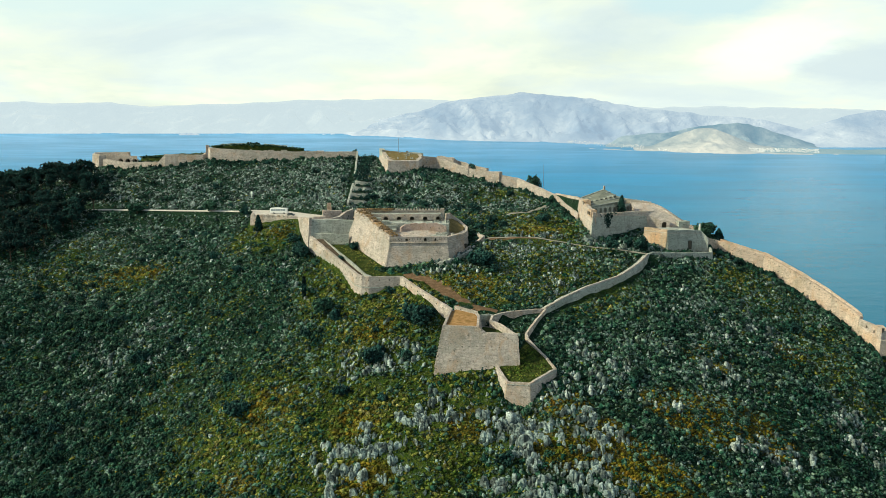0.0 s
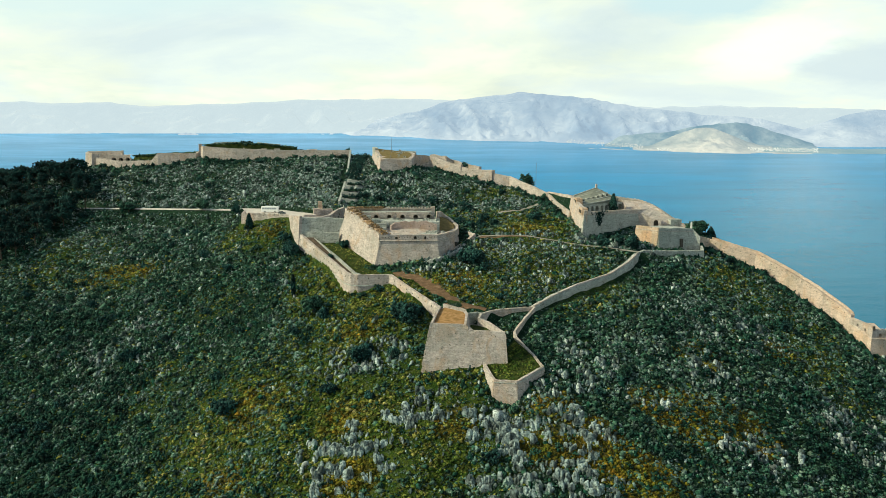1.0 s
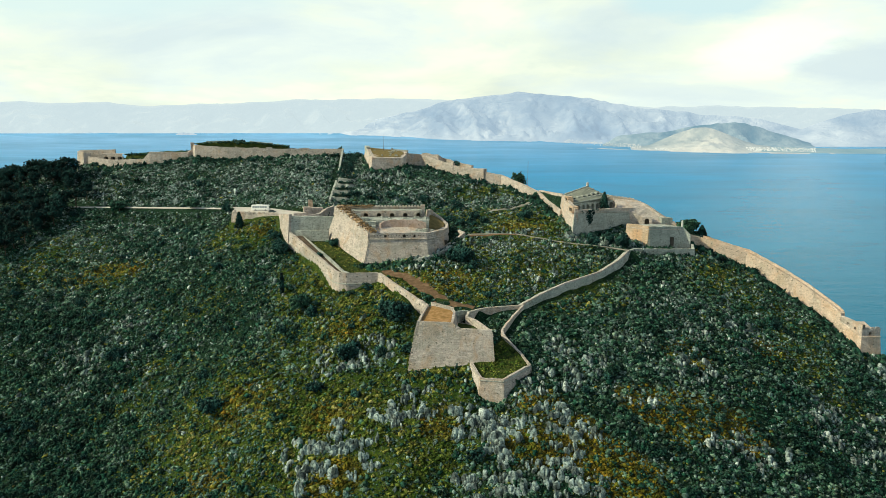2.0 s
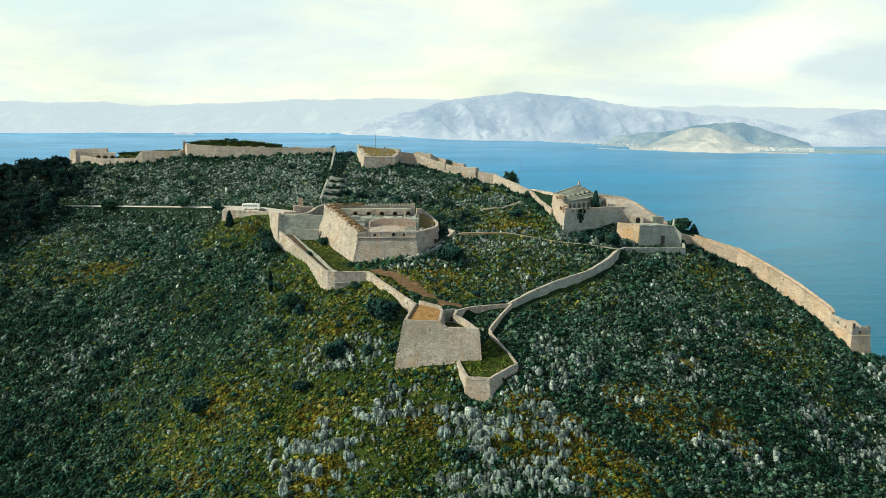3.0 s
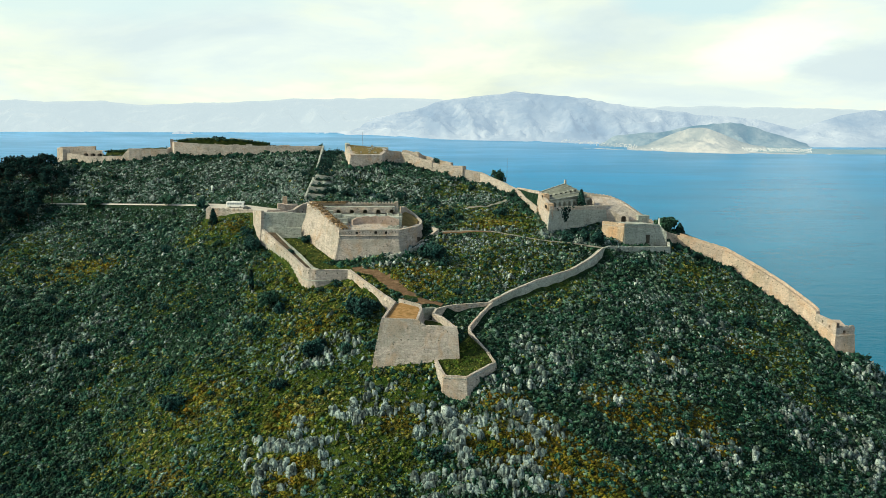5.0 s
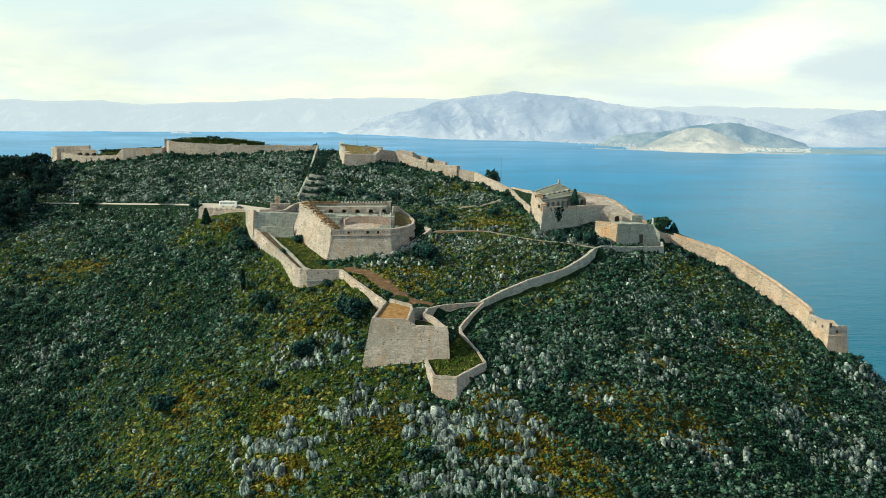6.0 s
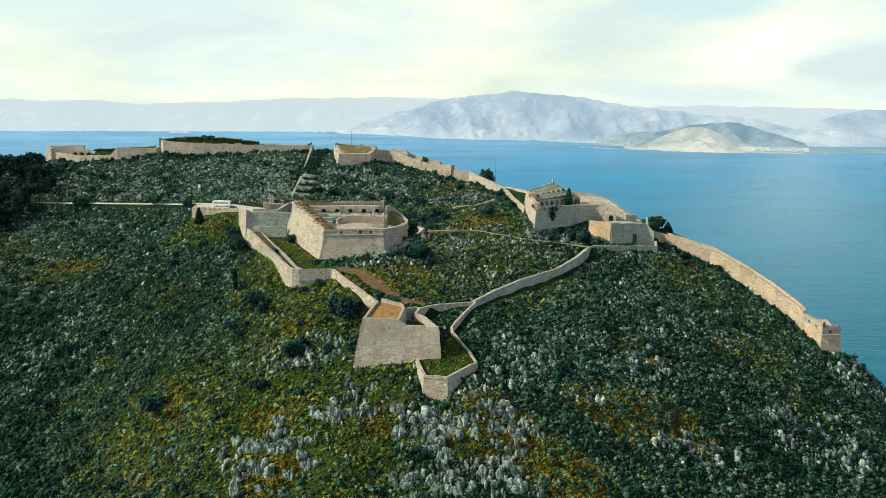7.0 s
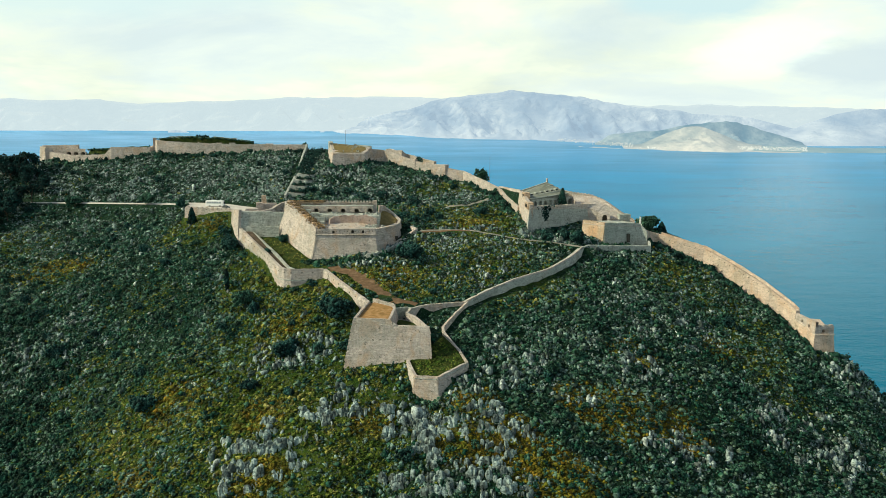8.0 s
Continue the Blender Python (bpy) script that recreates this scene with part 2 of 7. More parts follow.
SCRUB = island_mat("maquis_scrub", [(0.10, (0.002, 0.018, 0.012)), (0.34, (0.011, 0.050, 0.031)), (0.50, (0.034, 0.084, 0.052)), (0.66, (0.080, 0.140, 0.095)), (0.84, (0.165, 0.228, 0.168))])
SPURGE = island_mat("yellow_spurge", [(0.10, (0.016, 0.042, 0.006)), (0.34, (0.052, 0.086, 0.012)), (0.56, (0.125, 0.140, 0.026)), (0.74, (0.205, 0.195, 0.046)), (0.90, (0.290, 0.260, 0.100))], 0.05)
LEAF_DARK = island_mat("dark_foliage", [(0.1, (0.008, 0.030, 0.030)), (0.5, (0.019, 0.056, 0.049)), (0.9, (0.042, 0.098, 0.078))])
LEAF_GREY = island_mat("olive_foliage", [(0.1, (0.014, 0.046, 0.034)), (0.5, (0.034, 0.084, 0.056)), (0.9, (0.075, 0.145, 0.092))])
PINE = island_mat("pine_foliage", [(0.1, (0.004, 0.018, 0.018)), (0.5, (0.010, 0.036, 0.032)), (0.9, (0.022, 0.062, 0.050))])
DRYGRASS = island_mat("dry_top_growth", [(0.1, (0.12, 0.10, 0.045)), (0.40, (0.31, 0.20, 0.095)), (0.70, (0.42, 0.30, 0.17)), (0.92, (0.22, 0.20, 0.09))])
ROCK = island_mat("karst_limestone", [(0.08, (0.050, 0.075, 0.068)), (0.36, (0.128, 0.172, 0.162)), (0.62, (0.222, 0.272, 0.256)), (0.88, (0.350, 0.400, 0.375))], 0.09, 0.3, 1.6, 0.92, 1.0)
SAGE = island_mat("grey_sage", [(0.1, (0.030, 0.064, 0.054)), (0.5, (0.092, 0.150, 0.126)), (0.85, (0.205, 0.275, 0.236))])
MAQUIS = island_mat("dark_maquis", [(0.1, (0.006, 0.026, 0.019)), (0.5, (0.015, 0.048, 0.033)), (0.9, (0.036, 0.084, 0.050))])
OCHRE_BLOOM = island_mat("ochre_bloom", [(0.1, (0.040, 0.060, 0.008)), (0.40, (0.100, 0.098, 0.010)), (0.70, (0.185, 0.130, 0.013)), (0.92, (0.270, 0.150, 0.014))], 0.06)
BARK = earth_mat("bark", (0.05, 0.04, 0.03), (0.08, 0.065, 0.05), (0.12, 0.10, 0.08))


def plain(name, colour, rough=0.5, metal=0.0, spec=0.5):
    k = Mat(name, rough, spec)
    k.b.inputs["Metallic"].default_value = metal
    f = k.noise(2.0, 3, 0.6)
    return k.done(k.mix(k.ramp(f, [(0.35, 0.25), (0.65, 0.0)]), colour, tuple(c * 0.75 for c in colour)))


COACH_WHITE = plain("white_coach_paint", (0.80, 0.80, 0.78), 0.3)
GLASS_DARK = plain("tinted_window", (0.03, 0.035, 0.04), 0.08)
RUBBER = plain("rubber", (0.02, 0.02, 0.02), 0.8)
CAR_DARK = plain("dark_green_car_paint", (0.02, 0.035, 0.035), 0.25)
CHROME = plain("steel", (0.5, 0.5, 0.5), 0.35, 0.9)
POLE = plain("grey_pole", (0.12, 0.12, 0.12), 0.6)
LAMP_RED = plain("red_lens", (0.4, 0.02, 0.02), 0.2)
# coach windows have a pale grey-blue base colour
COACH_GLASS = plain("pale_window", (0.30, 0.34, 0.36), 0.1)
PATHSTONE = earth_mat("stony_path", (0.16, 0.15, 0.125), (0.26, 0.24, 0.20), (0.36, 0.335, 0.29))
WHITEWASH = plain("whitewash", (0.78, 0.76, 0.70), 0.9)


def sea_mat():
    k = Mat("sea_water", 0.25, 0.10)
    k.b.inputs["IOR"].default_value = 1.33
    streak = k.noise(0.0012, 4, 0.6, (1.0, 3.5, 1.0), 0.8)
    wind = k.noise(0.006, 5, 0.6, (0.7, 1.6, 1))
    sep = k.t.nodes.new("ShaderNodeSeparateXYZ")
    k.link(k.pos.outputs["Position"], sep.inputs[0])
    # sea colour bluer and paler with distance, the horizon haze painted into the ramp
    haze_ramp = k.ramp(k.math(sep.outputs[1], 1 / 4900, "MULTIPLY"), [(0.09, (0.0, 0.112, 0.185)), (0.22, (0.0, 0.172, 0.330)), (0.55, (0.0, 0.245, 0.550)), (0.97, (0.20, 0.43, 0.74))])
    col = k.mix(k.ramp(streak, [(0.35, 0.35), (0.65, 0.0)]), haze_ramp, (0.0, 0.10, 0.20))
    col = k.mix(k.ramp(wind, [(0.4, 0.0), (0.7, 0.2)]), col, (0.0, 0.10, 0.19))
    h = k.math(k.noise(0.16, 4, 0.6, (0.6, 1.3, 1)), k.math(k.noise(0.035, 3, 0.5, (0.5, 1.2, 1)), 2.0, "MULTIPLY"))
    # specular raised in a long patch, added to place the bright cloud's glint
    mp, dot = k.t.nodes.new("ShaderNodeMapping"), k.t.nodes.new("ShaderNodeVectorMath")
    mp.vector_type, dot.operation = "TEXTURE", "DOT_PRODUCT"
    mp.inputs["Location"].default_value, mp.inputs["Rotation"].default_value, mp.inputs["Scale"].default_value = (1120, 2300, 60), (0, 0, radians(-25.5)), (150, 1200, 900)
    k.link(k.pos.outputs["Position"], mp.inputs["Vector"])
    k.link(mp.outputs["Vector"], dot.inputs[0])
    k.link(mp.outputs["Vector"], dot.inputs[1])
    calm = k.math(2.718, k.math(dot.outputs["Value"], -1.0, "MULTIPLY"), "POWER")
    k.link(k.math(k.math(calm, 0.48, "MULTIPLY"), 0.06), k.b.inputs["Specular IOR Level"])
    return k.done(col, h, 0.65, 1.2)


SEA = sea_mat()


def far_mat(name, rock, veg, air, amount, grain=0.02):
    """Distant land: rock and scrub tones, with the haze of the air mixed in as emission."""
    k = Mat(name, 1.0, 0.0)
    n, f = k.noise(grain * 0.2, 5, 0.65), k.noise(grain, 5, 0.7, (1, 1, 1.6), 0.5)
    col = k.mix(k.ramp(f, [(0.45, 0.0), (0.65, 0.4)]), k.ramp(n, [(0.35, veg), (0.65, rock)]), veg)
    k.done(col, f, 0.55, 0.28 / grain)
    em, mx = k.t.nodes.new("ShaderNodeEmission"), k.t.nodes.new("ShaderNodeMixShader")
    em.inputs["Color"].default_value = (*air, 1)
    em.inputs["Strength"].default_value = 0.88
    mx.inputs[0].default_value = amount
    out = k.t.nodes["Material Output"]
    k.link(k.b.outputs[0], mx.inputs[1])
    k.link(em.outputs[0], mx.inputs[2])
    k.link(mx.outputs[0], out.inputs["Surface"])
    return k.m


# ---------------------------------------------------------------- shape of the hill
# heights of the hill on a 90 m lattice (west to east along each row, rows from near to far)
X0, Y0, STEP = -450.0, 60.0, 90.0
LATTICE = np.array([
    [-33, -7, 17, 32, 36, 35, 34, 13, -17, -45],
    [10, 38, 58, 65, 67, 84, 92, 51, 13, -29],
    [56, 83, 96, 83, 103, 149, 133, 88, 53, -18],
    [99, 127, 142, 136, 164, 176, 165, 147, 95, -17],
    [131, 168, 177, 161, 192, 193, 191, 182, 109, -10],
    [138, 188, 205, 212, 218, 219, 187, 145, 72, -21],
    [99, 154, 198, 215, 202, 176, 130, 74, 13, -45],
    [42, 86, 121, 132, 124, 95, 52, 9, -23, -52],
    [-14, 12, 29, 32, 21, -4, -29, -46, -51, -54]], float)
# knolls and hollows: x, y, height, radius
KNOLLS = [(-228, 499, -5.8, 14), (-60, 380, 5.0, 20), (12, 215, -4.8, 14), (9, 408, -3.5, 28), (-86, 380, 3.0, 15), (-16, 453, 2.9, 14),
          (74, 357, 2.5, 28), (-162, 505, 3.1, 14), (-50, 234, 2.7, 28), (39, 238, 2.0, 28), (-154, 291, -3.0, 14), (93, 410, 3.0, 14),
          (154, 333, -2.4, 28), (201, 314, 2.3, 20), (-104, 455, -2.8, 20), (-98, 252, -2.6, 14), (-67, 446, 2.7, 14), (-250, 480, 2.7, 14),
          (-18, 433, -2.7, 14), (-5, 291, 2.7, 14), (-77, 261, 2.6, 14), (-81, 309, -2.4, 28), (27, 237, -3.8, 8), (86, 365, -3.2, 13), (213, 318, 5.0, 9), (223, 315, 3.0, 10)]


def hash2(i, j, s):
    v = (i * 374761393 + j * 668265263 + s * 1442695041) & 0xFFFFFFFF
    v = ((v ^ (v >> 13)) * 1274126177) & 0xFFFFFFFF
    return ((v ^ (v >> 16)) & 0xFFFF) / 65535.0


def vnoise(x, y, cell, s=0):
    """Smooth value noise, 0 to 1."""
    u, v = np.asarray(x, float) / cell, np.asarray(y, float) / cell
    i, j = np.floor(u).astype(np.int64), np.floor(v).astype(np.int64)
    a, b = u - i, v - j
    a, b = a * a * (3 - 2 * a), b * b * (3 - 2 * b)
    return (hash2(i, j, s) * (1 - a) + hash2(i + 1, j, s) * a) * (1 - b) + (hash2(i, j + 1, s) * (1 - a) + hash2(i + 1, j + 1, s) * a) * b


def spline(u):
    return (1 - u) ** 3 / 6, (3 * u ** 3 - 6 * u ** 2 + 4) / 6, (-3 * u ** 3 + 3 * u ** 2 + 3 * u + 1) / 6, u ** 3 / 6


def inside_distance(x, y, poly):
    """Distance to a polygon's edge: positive inside."""
    best, odd = np.full(np.shape(x), 1e9), np.zeros(np.shape(x), bool)
    for (ax, ay), (bx, by) in zip(poly, poly[1:] + poly[:1]):
        dx, dy = bx - ax, by - ay
        t = np.clip(((x - ax) * dx + (y - ay) * dy) / (dx * dx + dy * dy), 0, 1)
        best = np.minimum(best, np.hypot(x - ax - t * dx, y - ay - t * dy))
        if ay != by:
            odd ^= ((ay > y) != (by > y)) & (x < ax + (y - ay) * dx / dy)
    return np.where(odd, best, -best)


def line_distance(x, y, line):
    """Distance to a polyline, and its height there where it has one."""
    best, zz = np.full(np.shape(x), 1e9), np.zeros(np.shape(x))
    for a, b in zip(line, line[1:]):
        dx, dy = b[0] - a[0], b[1] - a[1]
        t = np.clip(((x - a[0]) * dx + (y - a[1]) * dy) / (dx * dx + dy * dy), 0, 1)
        d = np.hypot(x - a[0] - t * dx, y - a[1] - t * dy)
        if len(a) > 2:
            zz = np.where(d < best, a[2] + t * (b[2] - a[2]), zz)
        best = np.minimum(best, d)
    return best, zz


ROAD = [(-112, 411, 183.4), (-135, 419, 182.8), (-156, 427.5, 182.0), (-185, 440, 180.9), (-210, 449, 180.0), (-240, 458, 179.0), (-275, 462, 177.0)]
LOT = [(-108, 409), (-104.6, 392.6), (-90, 387.8), (-76.8, 382.4), (-72, 366), (-65, 357.5), (-52, 357.5), (-50, 372), (-58, 388), (-74, 400), (-92, 416), (-112, 418)]
MOAT = [(-63, 352), (-37, 314), (-20, 314.5), (-22, 320), (-44, 351)]
OUTWORK = [(19.5, 253), (22.8, 243.6), (30, 242.2), (40.4, 251), (38, 258.5), (35, 264.2), (32, 268.8), (28, 262), (28, 255)]
TRACK = [(-17, 319.5, 166.0), (-8, 313, 164.6), (-1, 305, 162.6), (6, 296, 160.6), (11, 288, 159.4), (22, 285, 157.6)]
FORT_PATH = [(16, 346, 175.6), (23, 355.5, 176.9), (35, 357.5, 177.0), (47, 357.3, 176.7), (57, 353.6, 175.5), (65, 350.8, 174.3), (72, 349.5, 173.4), (86, 350, 172.0), (101, 348, 170)]
UP_PATH = [(32, 388), (45, 394), (56, 408), (63, 419)]


SEAWARD = [(-30, 520), (10, 476), (34, 457), (48, 450), (72, 424), (86, 408), (92, 414), (118, 404), (142, 405), (164, 400), (172, 376), (179, 365), (190, 355), (200, 345), (216, 338), (228, 326), (250, 296), (420, 296), (420, 800), (-30, 800)]


def hill(x, y):
    x, y = np.asarray(x, float), np.asarray(y, float)
    ny, nx = LATTICE.shape
    u, v = np.clip((x - X0) / STEP, 0, nx - 1.001), np.clip((y - Y0) / STEP, 0, ny - 1.001)
    i, j = u.astype(int), v.astype(int)
    z = np.zeros(x.shape)
    for a, wa in enumerate(spline(u - i)):
        for b, wb in enumerate(spline(v - j)):
            z = z + wa * wb * LATTICE[np.clip(j + b - 1, 0, ny - 1), np.clip(i + a - 1, 0, nx - 1)]
    for kx, ky, kh, kr in KNOLLS:
        z = z + kh * np.exp(-((x - kx) ** 2 + (y - ky) ** 2) / kr ** 2)
    out = np.maximum(0, X0 - x) + np.maximum(0, x - (X0 + STEP * (nx - 1))) + np.maximum(0, Y0 - y) + np.maximum(0, y - (Y0 + STEP * (ny - 1)))
    d = inside_distance(x, y, SEAWARD)
    z = z - np.clip((d - 2.5) * 0.55, 0, 45)
    return z - 0.45 * out


def levelled(x, y, z):
    """Road, parking, moat and terraces cut into the slope. Returns the height and how untouched the ground is."""
    free = np.ones(np.shape(z))

    def lay(z, free, w, zz):
        return z * (1 - w) + zz * w, free * (1 - w)
    d, zz = line_distance(x, y, ROAD)
    z, free = lay(z, free, np.clip(1 - (d - 3.0) / 7.0, 0, 1), zz - 0.15)
    d = inside_distance(x, y, LOT)
    z, free = lay(z, free, np.clip(1 + (d - 0.5) / 2.5, 0, 1), 183.45 + 0 * z)
    d = inside_distance(x, y, MOAT)
    z, free = lay(z, free, np.clip(1 + d / 2.0, 0, 1), 165.6 + (y - 320) * 0.27)
    d = inside_distance(x, y, OUTWORK)
    z, free = lay(z, free, np.clip(1 + d / 1.0, 0, 1), 141.9 + (y - 243) * 0.30)
    d, zz = line_distance(x, y, TRACK)
    z, free = lay(z, free, np.clip(1 - (d - 3.0) / 3.0, 0, 1), zz - 0.1)
    d, zz = line_distance(x, y, FORT_PATH)
    z, free = lay(z, free, np.clip(1 - (d - 1.5) / 4.0, 0, 1), zz - 0.1)
    return z, free


def ground_z(x, y):
    z, free = levelled(x, y, hill(x, y))
    rough = (vnoise(x, y, 17, 1) - 0.5) * 1.6 + (vnoise(x, y, 7, 2) - 0.5) * 1.2 + (vnoise(x, y, 3.1, 3) - 0.5) * 0.9
    return z + rough * free


# what grows where: x, y, half width, half depth, strength
MEADOWS = [(-28, 300, 30, 44, 1.0), (-20, 236, 52, 36, 0.95), (-88, 380, 24, 20, 1.0), (168, 310, 17, 36, 0.5), (148, 346, 20, 22, 0.55), (-201, 385, 24, 26, 0.6),
           (16, 307, 20, 20, 0.9), (58, 372, 32, 28, 1.0), (-107, 327, 18, 14, 0.35), (-66, 248, 34, 30, 0.7), (5, 221, 16, 16, 0.7), (42, 432, 26, 18, 0.85), (-160, 366, 26, 14, 0.6), (-110, 280, 26, 18, 0.25), (45, 325, 44, 30, 0.5), (-54, 322, 14, 24, 0.95), (20, 385, 40, 16, 0.45)]
BLOOMS = [(106, 281, 11, 8, 0.9), (87, 246, 17, 13, 1.0), (113, 248, 17, 11, 0.9), (67, 215, 16, 11, 1.0), (-64, 256, 11, 10, 0.9), (-71, 228, 13, 7, 0.9), (43, 237, 9, 6, 0.9), (39, 221, 12, 8, 0.8),
          (12, 307, 12, 11, 1.0), (-28, 284, 10, 7, 1.0), (-27, 217, 11, 7, 0.9), (10, 232, 8, 6, 0.8), (-166, 368, 22, 9, 0.7), (55, 227, 10, 7, 0.9), (50, 366, 12, 8, 0.8), (-30, 240, 10, 8, 0.7), (-84, 372, 10, 6, 0.8), (150, 300, 9, 8, 0.5)]
BARE_ROCK = [(23, 226, 14, 10, 1.0), (47, 226, 12, 9, 1.0), (33, 211, 26, 9, 1.0), (-4, 241, 15, 9, 0.8), (60, 254, 24, 18, 0.58), (77, 250, 15, 13, 0.5), (-20, 266, 14, 9, 0.8), (-29, 446, 22, 12, 0.8),
             (44, 313, 24, 15, 0.6), (127, 237, 26, 13, 0.7), (173, 266, 26, 20, 0.75), (-31, 224, 24, 13, 0.7), (120, 308, 36, 24, 0.55), (92, 276, 34, 20, 0.5), (24, 430, 40, 26, 0.8), (-133, 305, 30, 20, 0.5), (-138, 462, 80, 34, 0.8), (-70, 430, 34, 40, 0.7), (40, 345, 40, 14, 0.5), (216, 318, 14, 12, 0.9)]


def zone(x, y, spots_of, ragged=0.45):
    """How far a place belongs to one of the patches, 0 to 1, with a ragged edge."""
    out = np.zeros(np.shape(x))
    for cx, cy, rx, ry, w in spots_of:
        out = np.maximum(out, w * np.clip(1.55 - 1.15 * np.hypot((x - cx) / rx, (y - cy) / ry), 0, 1))
    n = vnoise(x, y, 19, 50) * 0.5 + vnoise(x, y, 7, 51) * 0.35 + vnoise(x, y, 2.7, 52) * 0.15
    return np.clip(out + (n - 0.5) * 2 * ragged * np.clip(out * 3, 0.25, 1), 0, 1)


def gz(x, y):
    return float(ground_z(np.array([float(x)]), np.array([float(y)]))[0])


# ---------------------------------------------------------------- building helpers

def grid_mesh(name, P, material, smooth=True):
    """P: rows x columns x 3."""
    r, c = P.shape[:2]
    idx = np.arange(r * c).reshape(r, c)
    quads = np.stack([idx[:-1, :-1], idx[:-1, 1:], idx[1:, 1:], idx[1:, :-1]], -1).reshape(-1, 4)
    return bulk(name, P.reshape(-1, 3), quads, material, smooth)


def bulk(name, V, Fc, material, smooth=False):
    """A mesh from numpy arrays; all faces have the same number of corners."""
    me = bpy.data.meshes.new(name)
    n, k = Fc.shape
    me.vertices.add(len(V))
    me.vertices.foreach_set("co", np.ascontiguousarray(V, np.float32).ravel())
    me.loops.add(n * k)
    me.loops.foreach_set("vertex_index", np.ascontiguousarray(Fc, np.int32).ravel())
    me.polygons.add(n)
    me.polygons.foreach_set("loop_start", np.arange(0, n * k, k, dtype=np.int32))
    if smooth:
        me.polygons.foreach_set("use_smooth", np.ones(n, bool))
    me.materials.append(material)
    me.update(calc_edges=True)
    return new(name, me)


def thing(name, x, y, z, label, category, group=""):
    ob = new(name)
    ob.location = (x, y, z)
    ob.empty_display_size = 0.5
    return tagged(ob, label, category, group)


def part(name, bm, material, parent, label=""):
    """Links a bmesh, given in world metres, as one mesh under a thing."""
    base = Vector((0, 0, 0))
    p = parent
    while p is not None:
        base += Vector(p.location)
        p = p.parent
    bmesh.ops.recalc_face_normals(bm, faces=bm.faces)
    bm.transform(Matrix.Translation(-base))
    me = bpy.data.meshes.new(name)
    bm.to_mesh(me)
    bm.free()
    me.materials.append(material)
    ob = new(name, me)
    ob.parent = parent
    return tagged(ob, label) if label else ob


def box(bm, cx, cy, z0, z1, lx, ly, turn=0.0, taper=0.0):
    """A box on its centre, turned by degrees, tapering towards the top."""
    c, s = math.cos(radians(turn)), math.sin(radians(turn))
    vs = []
    for z, k in ((z0, 0.0), (z1, taper)):
        for ax, ay in ((-1, -1), (1, -1), (1, 1), (-1, 1)):
            px, py = ax * (lx / 2 - k), ay * (ly / 2 - k)
            vs.append(bm.verts.new((cx + px * c - py * s, cy + px * s + py * c, z)))
    for f in ((0, 1, 2, 3), (4, 5, 6, 7), (0, 1, 5, 4), (1, 2, 6, 5), (2, 3, 7, 6), (3, 0, 4, 7)):
        bm.faces.new([vs[i] for i in f])


def beam(bm, p, q, w, h):
    """A straight bar from p to q, w wide and h high."""
    d = (q - p).normalized()
    s = d.cross(Vector((0, 0, 1))).normalized() * (w / 2)
    u = s.cross(d).normalized() * (h / 2)
    a = [bm.verts.new(p + s * i + u * j) for i, j in ((-1, -1), (1, -1), (1, 1), (-1, 1))]
    b = [bm.verts.new(q + s * i + u * j) for i, j in ((-1, -1), (1, -1), (1, 1), (-1, 1))]
    for i in range(4):
        bm.faces.new((a[i], a[(i + 1) % 4], b[(i + 1) % 4], b[i]))
    bm.faces.new(a)
    bm.faces.new(b)


def resample(pts, step, closed=False):
    out = []
    ring = pts + pts[:1] if closed else pts
    for a, b in zip(ring, ring[1:]):
        n = max(1, int(math.dist(a[:2], b[:2]) / step))
        for i in range(n):
            t = i / n
            out.append(tuple(p + (q - p) * t for p, q in zip(a, b)))
    if not closed:
        out.append(tuple(ring[-1]))
    return out


def normals(pts, closed):
    """Mitred normals to the right of the way along pts."""
    n, out = len(pts), []
    for i in range(n):
        a = pts[(i - 1) % n] if closed or i > 0 else None
        b, c = pts[i], (pts[(i + 1) % n] if closed or i < n - 1 else None)
        ns = []
        for p, q in ((a, b), (b, c)):
            if p and q:
                d = Vector((q[0] - p[0], q[1] - p[1]))
                if d.length > 1e-6:
                    d.normalize()
                    ns.append(Vector((d.y, -d.x)))
        m = sum(ns, Vector((0, 0)))
        m = m.normalized() if m.length > 1e-6 else ns[0]
        out.append(m / max(0.45, m.dot(ns[0])))
    return out


def ribbon(bm, pts, thick, foot, batter=0.0, step=2.5, jitter=0.12, side=1, sink=1.0):
    """A free wall along pts (x, y, top). foot: a height, a function of (x, y), or how the base follows the ground."""
    P = resample(pts, step)
    N = normals(P, False)
    rings = []
    for (x, y, z), m in zip(P, N):
        m = m * side
        zt = z + random.uniform(-jitter, jitter)
        zb = (foot(x, y) if callable(foot) else foot) - sink
        zb = min(zb, zt - 0.4)
        ob = batter * (zt - zb)
        rings.append([bm.verts.new(v) for v in ((x, y, zt), (x - m.x * thick, y - m.y * thick, zt), (x - m.x * thick, y - m.y * thick, zb), (x + m.x * ob, y + m.y * ob, zb))])
    for a, b in zip(rings, rings[1:]):
        for i in range(4):
            bm.faces.new((a[i], a[(i + 1) % 4], b[(i + 1) % 4], b[i]))
    bm.faces.new(rings[0])
    bm.faces.new(rings[-1])


